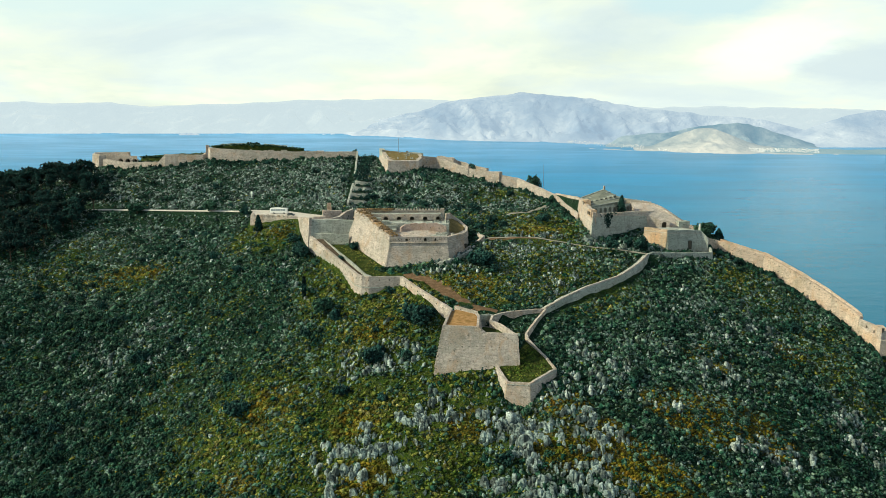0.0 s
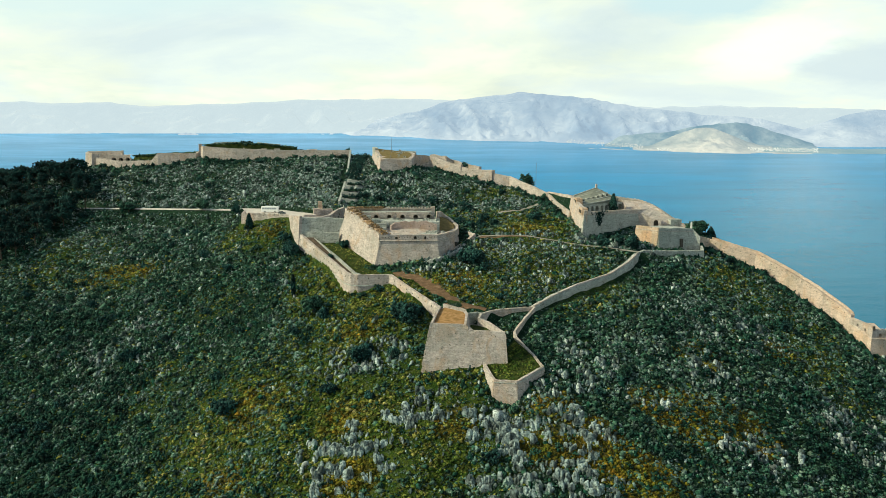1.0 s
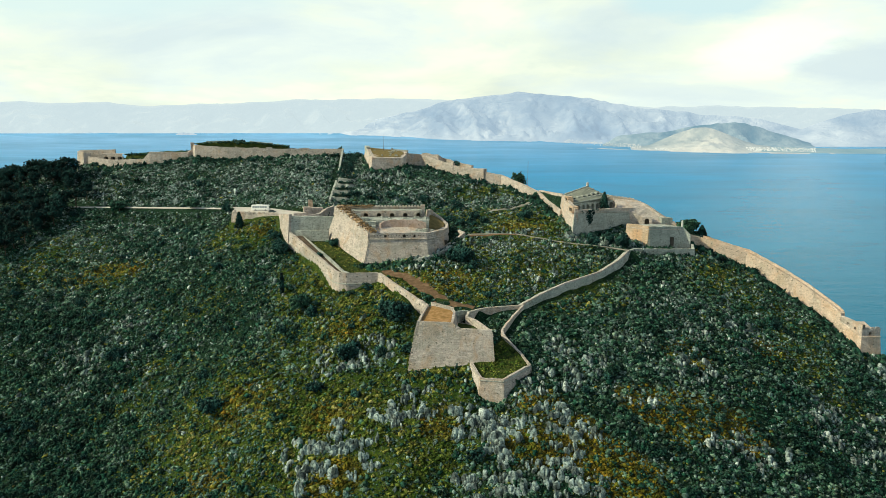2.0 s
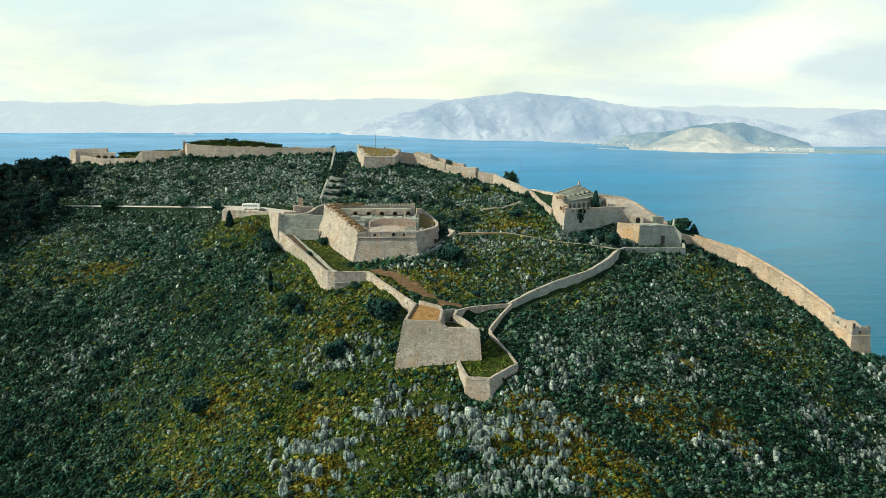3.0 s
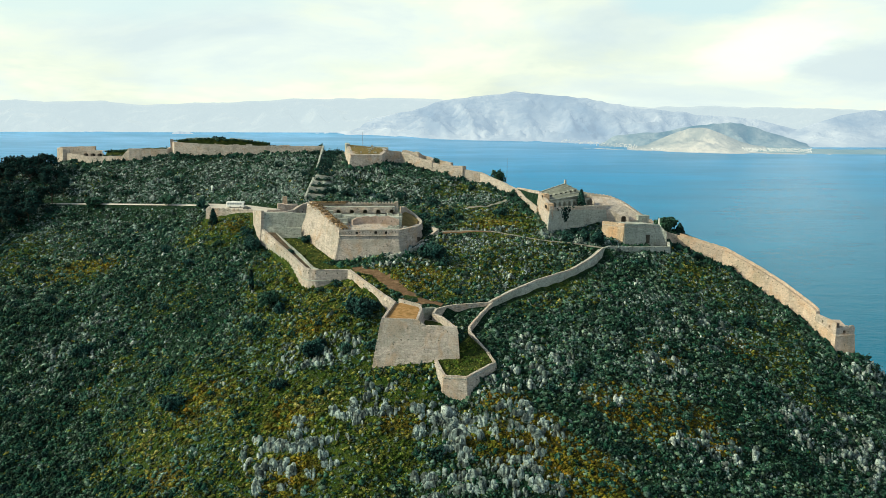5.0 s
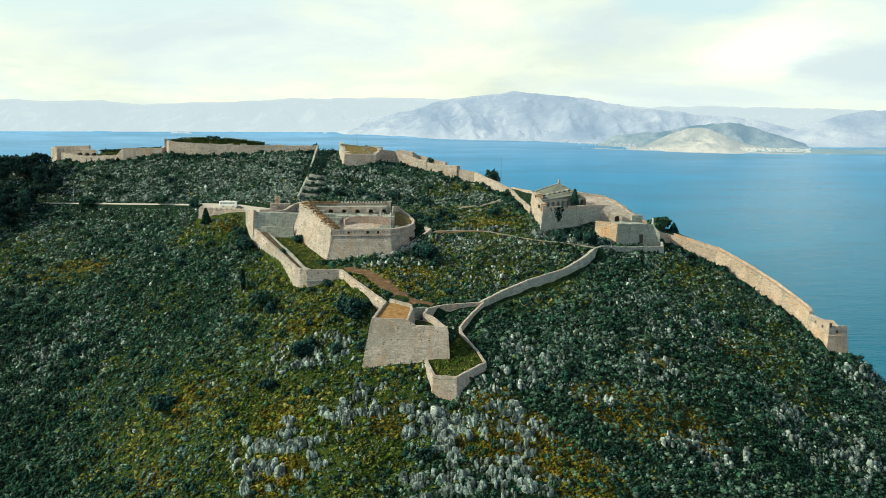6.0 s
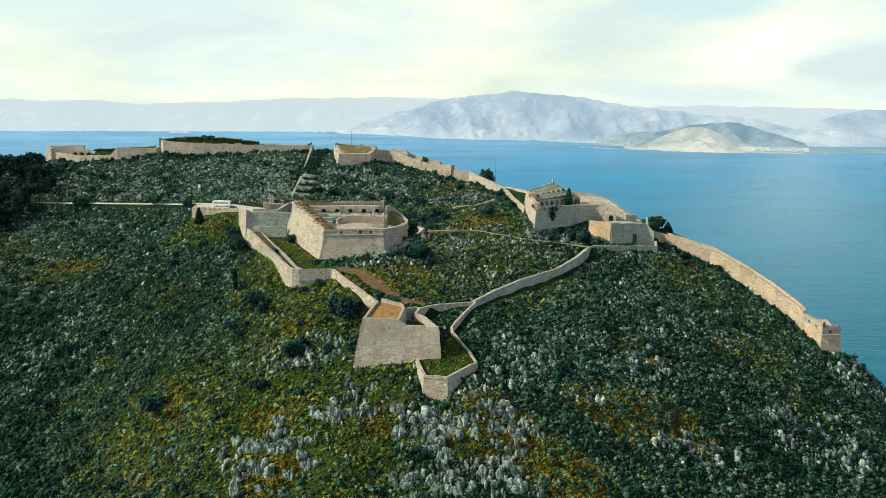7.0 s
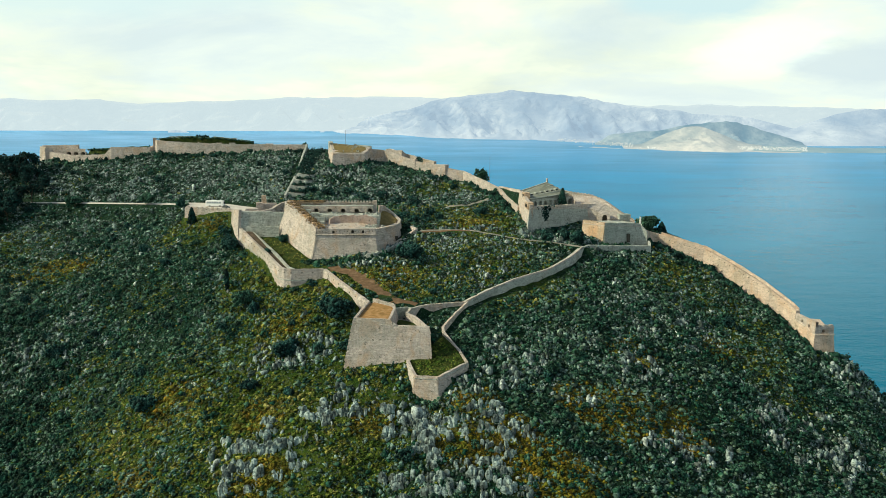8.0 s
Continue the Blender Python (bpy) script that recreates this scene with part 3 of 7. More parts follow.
def solid(bm, top, foot, batter=0.1, step=3.0, jitter=0.1, sink=1.0, bottom=None):
    """A filled body with a battered skin. top: (x, y, z) counter-clockwise; bottom: its corners below, where they are known."""
    if bottom:
        Q = resample([a + b for a, b in zip(top, bottom)], step, True)
        up = [bm.verts.new((q[0], q[1], q[2] + random.uniform(-jitter, jitter))) for q in Q]
        low = [bm.verts.new(q[3:]) for q in Q]
        n = len(Q)
        for i in range(n):
            bm.faces.new((up[i], up[(i + 1) % n], low[(i + 1) % n], low[i]))
        bmesh.ops.triangulate(bm, faces=[bm.faces.new(up)])
        return
    P = resample(top, step, True)
    N = normals(P, True)
    up, low = [], []
    for (x, y, z), m in zip(P, N):
        zt = z + random.uniform(-jitter, jitter)
        zb = (foot(x, y) if callable(foot) else foot) - sink
        zb = min(zb, zt - 0.3)
        k = batter * (zt - zb)
        up.append(bm.verts.new((x, y, zt)))
        low.append(bm.verts.new((x + m.x * k, y + m.y * k, zb)))
    n = len(P)
    for i in range(n):
        bm.faces.new((up[i], up[(i + 1) % n], low[(i + 1) % n], low[i]))
    f = bm.faces.new(up)
    bm.faces.new(low)
    bmesh.ops.triangulate(bm, faces=[f])


def cordon(bm, pts, drop, radius, closed=False, batter=0.0, side=1):
    """A rounded stone moulding that runs along a wall below its top."""
    P = resample(pts, 3.0, closed)
    N = normals(P, closed)
    rings = []
    for (x, y, z), m in zip(P, N):
        m = m * side
        o = batter * drop
        ring = []
        for k in range(6):
            a = k * math.tau / 6
            ring.append(bm.verts.new((x + m.x * (o + radius * math.cos(a)), y + m.y * (o + radius * math.cos(a)), z - drop + radius * math.sin(a))))
        rings.append(ring)
    pairs = list(zip(rings, rings[1:])) + ([(rings[-1], rings[0])] if closed else [])
    for a, b in pairs:
        for k in range(6):
            bm.faces.new((a[k], a[(k + 1) % 6], b[(k + 1) % 6], b[k]))


def sheet(bm, poly):
    bm.faces.new([bm.verts.new(p) for p in poly])


def bays(bm, a, b, z0, z1, openings, depth, dark=None):
    """The front of a wall from a to b with arched or square openings cut into it.
    openings: (centre along the wall, width, sill above z0, springing above z0, rise). The front looks to the right of a to b."""
    ax, ay = a
    L = math.dist(a, b)
    ux, uy = (b[0] - ax) / L, (b[1] - ay) / L
    nx, ny = uy, -ux

    def pt(s, z, d=0.0):
        return (ax + ux * s - nx * d, ay + uy * s - ny * d, z)

    def quad(m, p):
        m.faces.new([m.verts.new(v) for v in p])
    s = 0.0
    for c, w, sill, spring, rise in sorted(openings):
        l, r = c - w / 2, c + w / 2
        quad(bm, (pt(s, z0), pt(l, z0), pt(l, z1), pt(s, z1)))
        if sill > 0:
            quad(bm, (pt(l, z0), pt(r, z0), pt(r, z0 + sill), pt(l, z0 + sill)))
        quad(bm, (pt(l, z0 + sill), pt(r, z0 + sill), pt(r, z0 + sill, depth), pt(l, z0 + sill, depth)))
        n = 8 if rise > 0 else 1
        arch = [(c - w / 2 * math.cos(math.pi * k / n), z0 + spring + rise * math.sin(math.pi * k / n)) for k in range(n + 1)]
        outline = [(l, z0 + sill)] + arch + [(r, z0 + sill)]
        for (s1, y1), (s2, y2) in zip(arch, arch[1:]):
            quad(bm, (pt(s1, y1), pt(s2, y2), pt(s2, z1), pt(s1, z1)))
        for (s1, y1), (s2, y2) in zip(outline, outline[1:]):
            if abs(s1 - s2) + abs(y1 - y2) > 1e-6:
                quad(bm, (pt(s1, y1), pt(s2, y2), pt(s2, y2, depth), pt(s1, y1, depth)))
        back = bm
        if dark is not None:
            back = bmesh.new()
            dark.append(back)
        quad(back, [pt(p, q, depth) for p, q in outline])
        s = r
    quad(bm, (pt(s, z0), pt(L, z0), pt(L, z1), pt(s, z1)))


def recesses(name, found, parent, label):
    """The back of each opening, coloured dark for the shade inside, a part each."""
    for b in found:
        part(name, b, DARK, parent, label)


def loopholes(parent, pts, drop, gap, batter=0.1, side=1, size=0.45):
    """Small square loopholes in the face of a wall: dark boxes that paint their shade."""
    P = resample([tuple(p) for p in pts], gap)
    for (x, y, z), m in list(zip(P, normals(P, False)))[1:-1]:
        m = m * side
        o = batter * drop - 0.12
        b = bmesh.new()
        box(b, x + m.x * o, y + m.y * o, z - drop - size * 0.6, z - drop + size * 0.6, size, 0.4, math.degrees(math.atan2(m.x, -m.y)))
        part("loophole", b, DARK, parent)


MERLON = {}


def merlons(parent, a, b, width, gap, height, thick, material):
    """A row of merlons from a to b (x, y, z): one mesh, an object each."""
    key = (width, height, thick, material.name)
    if key not in MERLON:
        bm = bmesh.new()
        box(bm, 0, 0, -0.2, height, width, thick, 0, 0.06)
        me = bpy.data.meshes.new("merlon")
        bmesh.ops.recalc_face_normals(bm, faces=bm.faces)
        bm.to_mesh(me)
        bm.free()
        me.materials.append(material)
        MERLON[key] = me
    L = math.dist(a[:2], b[:2])
    n = max(1, int(L / (width + gap)))
    turn = math.atan2(b[1] - a[1], b[0] - a[0])
    for i in range(n):
        t = (i + 0.5) / n
        ob = new("merlon", MERLON[key])
        ob.parent = parent
        ob.location = Vector([p + (q - p) * t for p, q in zip(a, b)]) - Vector(parent.location)
        ob.rotation_euler = (0, 0, turn)

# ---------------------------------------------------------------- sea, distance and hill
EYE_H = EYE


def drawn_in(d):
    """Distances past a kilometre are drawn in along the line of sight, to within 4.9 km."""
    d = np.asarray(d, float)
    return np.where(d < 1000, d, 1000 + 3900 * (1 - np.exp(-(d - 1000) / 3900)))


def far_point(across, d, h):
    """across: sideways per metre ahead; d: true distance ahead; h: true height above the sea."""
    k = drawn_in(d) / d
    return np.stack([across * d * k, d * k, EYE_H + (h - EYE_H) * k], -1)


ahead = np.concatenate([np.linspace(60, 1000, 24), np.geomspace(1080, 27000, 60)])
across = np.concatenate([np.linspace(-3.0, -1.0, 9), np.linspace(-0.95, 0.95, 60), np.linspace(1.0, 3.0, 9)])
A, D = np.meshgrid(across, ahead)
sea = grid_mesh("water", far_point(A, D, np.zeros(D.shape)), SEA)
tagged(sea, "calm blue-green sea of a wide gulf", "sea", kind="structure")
bm = bmesh.new()
sheet(bm, [(-3000, -3000, -0.6), (3000, -3000, -0.6), (3000, 62, -0.6), (-3000, 62, -0.6)])
behind = part("water_behind", bm, SEA, None)
tagged(behind, "calm blue-green sea behind the headland", "sea", kind="structure")


def range_of_hills(name, crest, shore, depth, lumps, material, label, seed, cols=150, rows=26):
    """Land across the gulf. crest: (across, rise per metre ahead); shore: (across, dip per metre ahead)."""
    ca, ce = np.array(crest).T
    sa, sd = np.array(shore).T
    a = np.linspace(ca[0], ca[-1], cols)
    rise = np.interp(a, ca, ce)
    k = np.ones(5) / 5
    rise = np.convolve(np.pad(rise, 2, "edge"), k, "valid")
    near = EYE_H / np.interp(a, sa, sd)
    rise = rise + 0.0022 * (vnoise(a * 1000, a * 0, 21, seed + 3) - 0.5) + 0.0012 * (vnoise(a * 1000, a * 0, 8, seed + 4) - 0.5)
    t = np.linspace(0, 1.25, rows)[:, None]
    d = near[None, :] * (1 + depth * t)
    top = EYE_H + rise * near * (1 + depth)
    up = np.clip(t, 0, 1) ** 0.85
    h = top[None, :] * np.where(t <= 1, up, 1 - (t - 1) * 1.5)
    aa = np.repeat(a[None, :], rows, 0)
    n1 = np.abs(vnoise(aa * 1000 + t * 25, t * 70 + aa * 30, 34, seed) - 0.5) * 2
    n2 = np.abs(vnoise(aa * 1000 + t * 60, t * 140, 13, seed + 1) - 0.5) * 2
    h = h - top[None, :] * lumps * (n1 * 0.8 + n2 * 0.4) * np.sin(np.pi * np.clip(t, 0, 1)) ** 0.7
    h = np.maximum(h, -5)
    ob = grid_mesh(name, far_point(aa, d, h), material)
    return tagged(ob, label, "mountain", kind="structure")


# haze is a glowing share of each land material, larger farther off
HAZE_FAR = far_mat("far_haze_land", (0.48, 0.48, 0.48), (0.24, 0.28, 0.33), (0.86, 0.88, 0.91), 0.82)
HAZE_MID = far_mat("mountain_haze_land", (0.84, 0.81, 0.78), (0.08, 0.14, 0.24), (0.61, 0.70, 0.85), 0.64, 0.007)
HAZE_NEAR = far_mat("headland_haze_land", (0.88, 0.77, 0.64), (0.17, 0.21, 0.21), (0.62, 0.68, 0.75), 0.48, 0.014)
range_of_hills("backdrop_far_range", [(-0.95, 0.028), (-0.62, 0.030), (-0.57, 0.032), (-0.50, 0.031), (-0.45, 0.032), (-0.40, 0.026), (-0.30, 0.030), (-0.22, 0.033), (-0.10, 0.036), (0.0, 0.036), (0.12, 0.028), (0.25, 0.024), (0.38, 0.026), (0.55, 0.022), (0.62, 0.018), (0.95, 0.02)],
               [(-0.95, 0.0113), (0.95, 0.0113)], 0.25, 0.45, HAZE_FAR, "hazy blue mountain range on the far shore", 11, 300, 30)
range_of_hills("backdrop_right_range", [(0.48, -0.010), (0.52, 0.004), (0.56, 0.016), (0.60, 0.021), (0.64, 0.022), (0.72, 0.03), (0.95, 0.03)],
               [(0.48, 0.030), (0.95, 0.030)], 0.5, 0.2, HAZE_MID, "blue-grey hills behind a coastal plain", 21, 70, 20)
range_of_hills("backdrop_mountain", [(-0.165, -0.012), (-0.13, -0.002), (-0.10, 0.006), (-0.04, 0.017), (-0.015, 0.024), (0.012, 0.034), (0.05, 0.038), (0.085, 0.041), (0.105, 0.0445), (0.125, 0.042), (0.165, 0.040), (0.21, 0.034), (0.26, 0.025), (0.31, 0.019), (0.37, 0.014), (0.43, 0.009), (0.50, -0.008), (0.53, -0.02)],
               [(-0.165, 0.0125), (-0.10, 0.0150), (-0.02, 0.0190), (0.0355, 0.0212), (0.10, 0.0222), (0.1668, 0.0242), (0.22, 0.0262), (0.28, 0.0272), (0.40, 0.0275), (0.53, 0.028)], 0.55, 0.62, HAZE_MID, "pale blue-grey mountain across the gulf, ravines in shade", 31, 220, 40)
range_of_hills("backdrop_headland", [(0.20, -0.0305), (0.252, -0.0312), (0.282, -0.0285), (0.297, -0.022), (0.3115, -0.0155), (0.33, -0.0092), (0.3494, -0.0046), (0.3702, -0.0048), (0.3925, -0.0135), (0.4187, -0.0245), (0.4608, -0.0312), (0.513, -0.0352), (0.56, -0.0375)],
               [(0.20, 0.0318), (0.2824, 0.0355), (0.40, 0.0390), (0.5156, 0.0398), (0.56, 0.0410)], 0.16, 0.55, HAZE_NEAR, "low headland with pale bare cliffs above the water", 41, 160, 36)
# foothill tones are darkened to paint the cloud shade, with haze glow on top
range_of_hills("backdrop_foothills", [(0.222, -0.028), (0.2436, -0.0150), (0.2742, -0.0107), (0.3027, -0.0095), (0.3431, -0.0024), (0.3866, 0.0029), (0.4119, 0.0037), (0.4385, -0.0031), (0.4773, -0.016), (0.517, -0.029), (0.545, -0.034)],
               [(0.20, 0.0290), (0.30, 0.0305), (0.55, 0.0315)], 0.10, 0.5, far_mat("foothill_shade_haze", (0.46, 0.48, 0.46), (0.03, 0.10, 0.15), (0.46, 0.59, 0.72), 0.52, 0.03), "blue-green foothills with cloud shade in their colour behind the headland", 71, 130, 30)
range_of_hills("backdrop_plain", [(0.44, -0.030), (0.52, -0.0325), (0.65, -0.0325), (0.95, -0.033)], [(0.44, 0.038), (0.56, 0.0395), (0.95, 0.0405)], 0.12, 0.05, far_mat("plain_haze_land", (0.30, 0.30, 0.27), (0.07, 0.13, 0.14), (0.46, 0.62, 0.70), 0.6), "flat green coastal plain", 51, 60, 8)
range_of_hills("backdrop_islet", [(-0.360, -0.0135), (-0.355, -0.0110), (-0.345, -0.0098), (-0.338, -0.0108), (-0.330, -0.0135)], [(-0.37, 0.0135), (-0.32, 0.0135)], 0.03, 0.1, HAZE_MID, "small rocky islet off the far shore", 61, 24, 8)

# white villages strung along the far shore
rng = np.random.default_rng(5)
V, Fc = [], []
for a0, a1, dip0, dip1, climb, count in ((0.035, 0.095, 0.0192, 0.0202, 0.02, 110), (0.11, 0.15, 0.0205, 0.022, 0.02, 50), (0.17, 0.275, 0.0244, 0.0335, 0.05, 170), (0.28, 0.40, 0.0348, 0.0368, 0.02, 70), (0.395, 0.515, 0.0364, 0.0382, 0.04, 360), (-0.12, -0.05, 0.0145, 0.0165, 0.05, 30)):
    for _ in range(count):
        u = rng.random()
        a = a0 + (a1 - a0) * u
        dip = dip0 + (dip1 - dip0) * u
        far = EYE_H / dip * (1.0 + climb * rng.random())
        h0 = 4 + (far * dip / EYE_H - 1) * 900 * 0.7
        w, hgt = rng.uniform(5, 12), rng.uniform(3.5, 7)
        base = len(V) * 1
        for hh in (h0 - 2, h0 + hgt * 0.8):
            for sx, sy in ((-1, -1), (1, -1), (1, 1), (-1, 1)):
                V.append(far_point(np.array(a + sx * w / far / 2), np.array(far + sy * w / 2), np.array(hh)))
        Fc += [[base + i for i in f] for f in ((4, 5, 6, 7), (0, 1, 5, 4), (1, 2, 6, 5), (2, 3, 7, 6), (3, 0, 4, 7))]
# house walls glow by half, the haze in front of them put into the material
houses = bulk("village_houses", np.array(V), np.array(Fc), far_mat("village_haze_walls", (0.85, 0.82, 0.76), (0.6, 0.5, 0.42), (0.90, 0.92, 0.92), 0.5))
tagged(houses, "tiny whitewashed houses along the far shore", "village", kind="stuff")

xs = np.concatenate([np.linspace(-760, -345, 34), np.arange(-335, 255, 1.7), np.linspace(262, 640, 40)])
ys = np.concatenate([np.linspace(-160, 160, 22), np.arange(168, 560, 1.7), np.linspace(568, 1050, 40)])
GX, GY = np.meshgrid(xs, ys)
land = grid_mesh("ground", np.stack([GX, GY, ground_z(GX, GY)], -1), GROUND)
for zone_name, patches in (("meadow", MEADOWS), ("bloom", BLOOMS)):
    land.data.attributes.new(zone_name, "FLOAT", "POINT").data.foreach_set("value", zone(GX, GY, patches).ravel().astype(np.float32))
tagged(land, "rocky limestone hillside with turf and low scrub", "hillside", kind="structure")


def band(name, line, width, material, label, category, lift=0.12, wobble=0.0):
    """A strip of road or path laid on the ground."""
    P = resample([tuple(p[:2]) for p in line], 2.5)
    N = normals(P, False)
    rows = []
    for k in range(5):
        o = (k / 4 - 0.5) * width
        rows.append([(x + m.x * (o + wobble * (float(vnoise(x, y, 5, 9 + k)) - 0.5)), y + m.y * (o + wobble * (float(vnoise(x, y, 5, 9 + k)) - 0.5))) for (x, y), m in zip(P, N)])
    R = np.array(rows, float)
    z = ground_z(R[..., 0], R[..., 1]) + lift
    z[[0, -1]] -= 0.35
    return tagged(grid_mesh(name, np.dstack([R, z]), material), label, category, kind="structure")


band("road", ROAD, 5.4, GRAVEL, "narrow pale road along the hillside", "road", 0.45)
band("path_track", TRACK, 9.5, EARTH, "trodden red earth track behind the rampart", "path", 0.12, 5.0)
band("path_fort", FORT_PATH, 2.6, PATHSTONE, "worn stony footpath to the fort", "path", 0.20, 1.2)
band("path_landing", [(19, 351), (26, 356), (36, 356.5), (46, 356.5)], 5.5, EARTH, "bare red earth landing beside the fort", "path", 0.14, 2.5)
band("path_upper", UP_PATH, 2.5, PATHSTONE, "pale stony footpath up to the wall", "path", 0.2, 0.8)
bm = bmesh.new()
sheet(bm, [(x, y, 183.62) for x, y in LOT])
lot = tagged(part("pavement_parking", bm, GRAVEL, None), "pale gravel parking terrace", "parking", kind="structure")
bm = bmesh.new()
mo = [(-60, 351.5), (-37.5, 316.5), (-21.5, 316.5), (-24, 321), (-46, 350)]
sheet(bm, [(x, y, 165.75 + (y - 320) * 0.27) for x, y in mo])
tagged(part("ground_moat", bm, GRASS, None), "green grass in the ditch below the fort", "grass", kind="structure")
bm = bmesh.new()
sheet(bm, [(x, y, 142.1 + (y - 243) * 0.30) for x, y in OUTWORK])
tagged(part("ground_outwork", bm, GRASS, None), "green grass inside the outwork", "grass", kind="structure")

# ---------------------------------------------------------------- near bastion
nb = thing("bastion", 13, 265, 141, "tall battered limestone bastion with an earth platform", "bastion")
NB = [(-0.6, 257.6, 154.3), (27.6, 255.8, 154.3), (22.4, 270.2, 154.3), (19.2, 273.6, 154.3), (14.4, 275.4, 154.3), (13.4, 278.6, 154.3), (5.4, 284.0, 154.3), (2.0, 281.0, 154.3)]
bm = bmesh.new()
solid(bm, NB, 0, 0, 2.5, 0.03, 0.0, [(-4.0, 253.6, 140.0), (28.4, 253.2, 143.0), (23.2, 270.8, 146), (20.0, 274.4, 148), (15.2, 276.2, 149), (14.0, 279.4, 150), (5.4, 285.4, 151), (0.2, 281.6, 148)])
part("body", bm, STONE, nb)
bm = bmesh.new()
solid(bm, [(0.3, 259.0, 158.3), (12.9, 258.2, 158.3), (14.0, 274.5, 158.3), (13.0, 278.0, 158.5), (5.4, 283.4, 158.9), (2.9, 280.5, 158.9)], 154.0, 0.0, 2.5, 0.03, 0.0)
part("platform_block", bm, STONE, nb)
bm = bmesh.new()
ribbon(bm, [(13.6, 277.8, 159.2), (14.3, 273.8, 159.0), (13.2, 257.9, 158.9), (-0.1, 258.7, 159.2), (2.7, 280.5, 159.9)], 0.9, 154.2, 0.22, 2.0, 0.08, -1, 0.0)
part("parapet", bm, STONE, nb)
bm = bmesh.new()
ribbon(bm, [(13.0, 257.7, 158.9), (15.8, 257.2, 156.8), (27.2, 256.25, 156.5), (22.0, 269.8, 157.0), (18.9, 273.2, 157.2)], 1.0, 154.2, 0.19, 2.0, 0.08, 1, 0.0)
part("parapet", bm, STONE, nb)
bm = bmesh.new()
ribbon(bm, [(4.6, 284.2, 160.1), (9.3, 281.6, 159.6), (13.4, 278.7, 159.2)], 0.8, 155.0, 0.0, 2.0, 0.1, 1, 0.5)
part("parapet", bm, CAP, nb)
bm = bmesh.new()
sheet(bm, [(0.9, 259.6, 158.42), (12.4, 259.0, 158.42), (13.4, 274.5, 158.42), (12.4, 277.6, 158.6), (5.4, 282.9, 159.0), (3.6, 280.2, 159.0)])
part("platform", bm, OCHRE, nb, "bare ochre earth platform")
bm = bmesh.new()
sheet(bm, [(14.2, 258.4, 154.45), (26.0, 257.6, 154.45), (21.2, 269.6, 154.45), (18.7, 272.4, 154.45), (14.4, 273.8, 154.45)])
part("lower_platform", bm, GRASS, nb, "sunken grassy platform")
# drain holes in the face: dark boxes, the shade of the hole in their colour
for i in range(7):
    x = 4.2 + i * 2.75
    bm = bmesh.new()
    box(bm, x, 256.9 - 0.165 * i, 151.5, 151.95, 0.5, 0.6)
    part("drain_hole", bm, DARK, nb)
# quoins up the two corners
for cx, cy, tx, ty, z1 in ((0.1, 258.75, -0.95, -0.95, 159.0), (27.1, 256.5, 0.35, -0.95, 156.4)):
    for i in range(14):
        z = z1 - 1.1 * i - 0.6
        dz = z1 - z
        bm = bmesh.new()
        box(bm, cx + 0.22 * dz * tx - 0.22 * tx, cy + 0.22 * dz * ty + 0.16, z, z + 0.95, 0.8 if i % 2 else 0.62, 0.5, 0 if i % 2 else 4)
        part("quoin", bm, CAP, nb)

ow = thing("outwork", 30, 250, 138, "low pointed outwork with rubble walls and a grassy terrace", "bastion")
bm = bmesh.new()
ribbon(bm, [(19.2, 252.3, 145.9), (20.6, 247.5, 144.6), (22.4, 242.3, 143.3), (30.3, 240.7, 143.3), (41.1, 250.8, 145.4)], 0.9, gz, 0.13, 1.6, 0.12, 1, 1.5)
part("wall", bm, STONE, ow)
bm = bmesh.new()
ribbon(bm, [(41.1, 250.9, 145.3), (38.5, 258.9, 147.2), (35.6, 264.4, 149.2), (33.0, 268.8, 151.2), (32.6, 271.5, 152.2), (34.0, 274.2, 153.4), (37.6, 280.6, 155.4), (42.4, 288.7, 157.6)], 0.8, gz, 0.05, 1.6, 0.10, 1, 0.8)
part("wall", bm, CAP, ow)
bm = bmesh.new()
cordon(bm, [(22.3, 242.2, 143.2), (30.35, 240.6, 143.2), (41.2, 250.8, 145.3)], 0.7, 0.18, False, 0.0, 1)
part("cordon", bm, STONE_GREY, ow)

pw = thing("rampart_wall", 70, 315, 160, "long grey rampart wall with a flat walkway on top", "wall")
bm = bmesh.new()
ribbon(bm, [(42.4, 288.7, 157.6), (52, 298, 160.2), (62.9, 307.7, 162.2), (81, 322, 164.3), (92, 334, 167.2), (100, 345.9, 169.9)], 2.6, gz, 0.06, 2.4, 0.08, 1, 1.2)
part("wall", bm, STONE_GREY, pw)
bm = bmesh.new()
ribbon(bm, [(42.2, 288.9, 158.3), (52, 298.3, 160.8), (62.7, 308.0, 162.9), (80.8, 322.3, 165.0), (91.7, 334.2, 167.9), (99.6, 346, 170.6)], 0.7, gz, 0.0, 2.4, 0.08, 1, 0.5)
part("parapet", bm, CAP, pw)
cw = thing("cross_wall", 32, 286, 155, "low limestone cross wall beside the bastion", "wall")
bm = bmesh.new()
ribbon(bm, [(18.9, 273.1, 157.2), (20.0, 278.2, 157.6), (24.1, 282.5, 157.8), (33.5, 286.0, 157.9), (42.3, 288.8, 157.8)], 0.9, gz, 0.06, 2.0, 0.12, 1, 1.0)
part("wall", bm, CAP, cw)
bm = bmesh.new()
ribbon(bm, [(14.2, 276.0, 158.4), (18.5, 279.5, 158.0), (20.5, 279.0, 157.4)], 1.0, gz, 0.0, 2.0, 0.15, 1, 1.0)
part("spur", bm, STONE_GREY, cw)

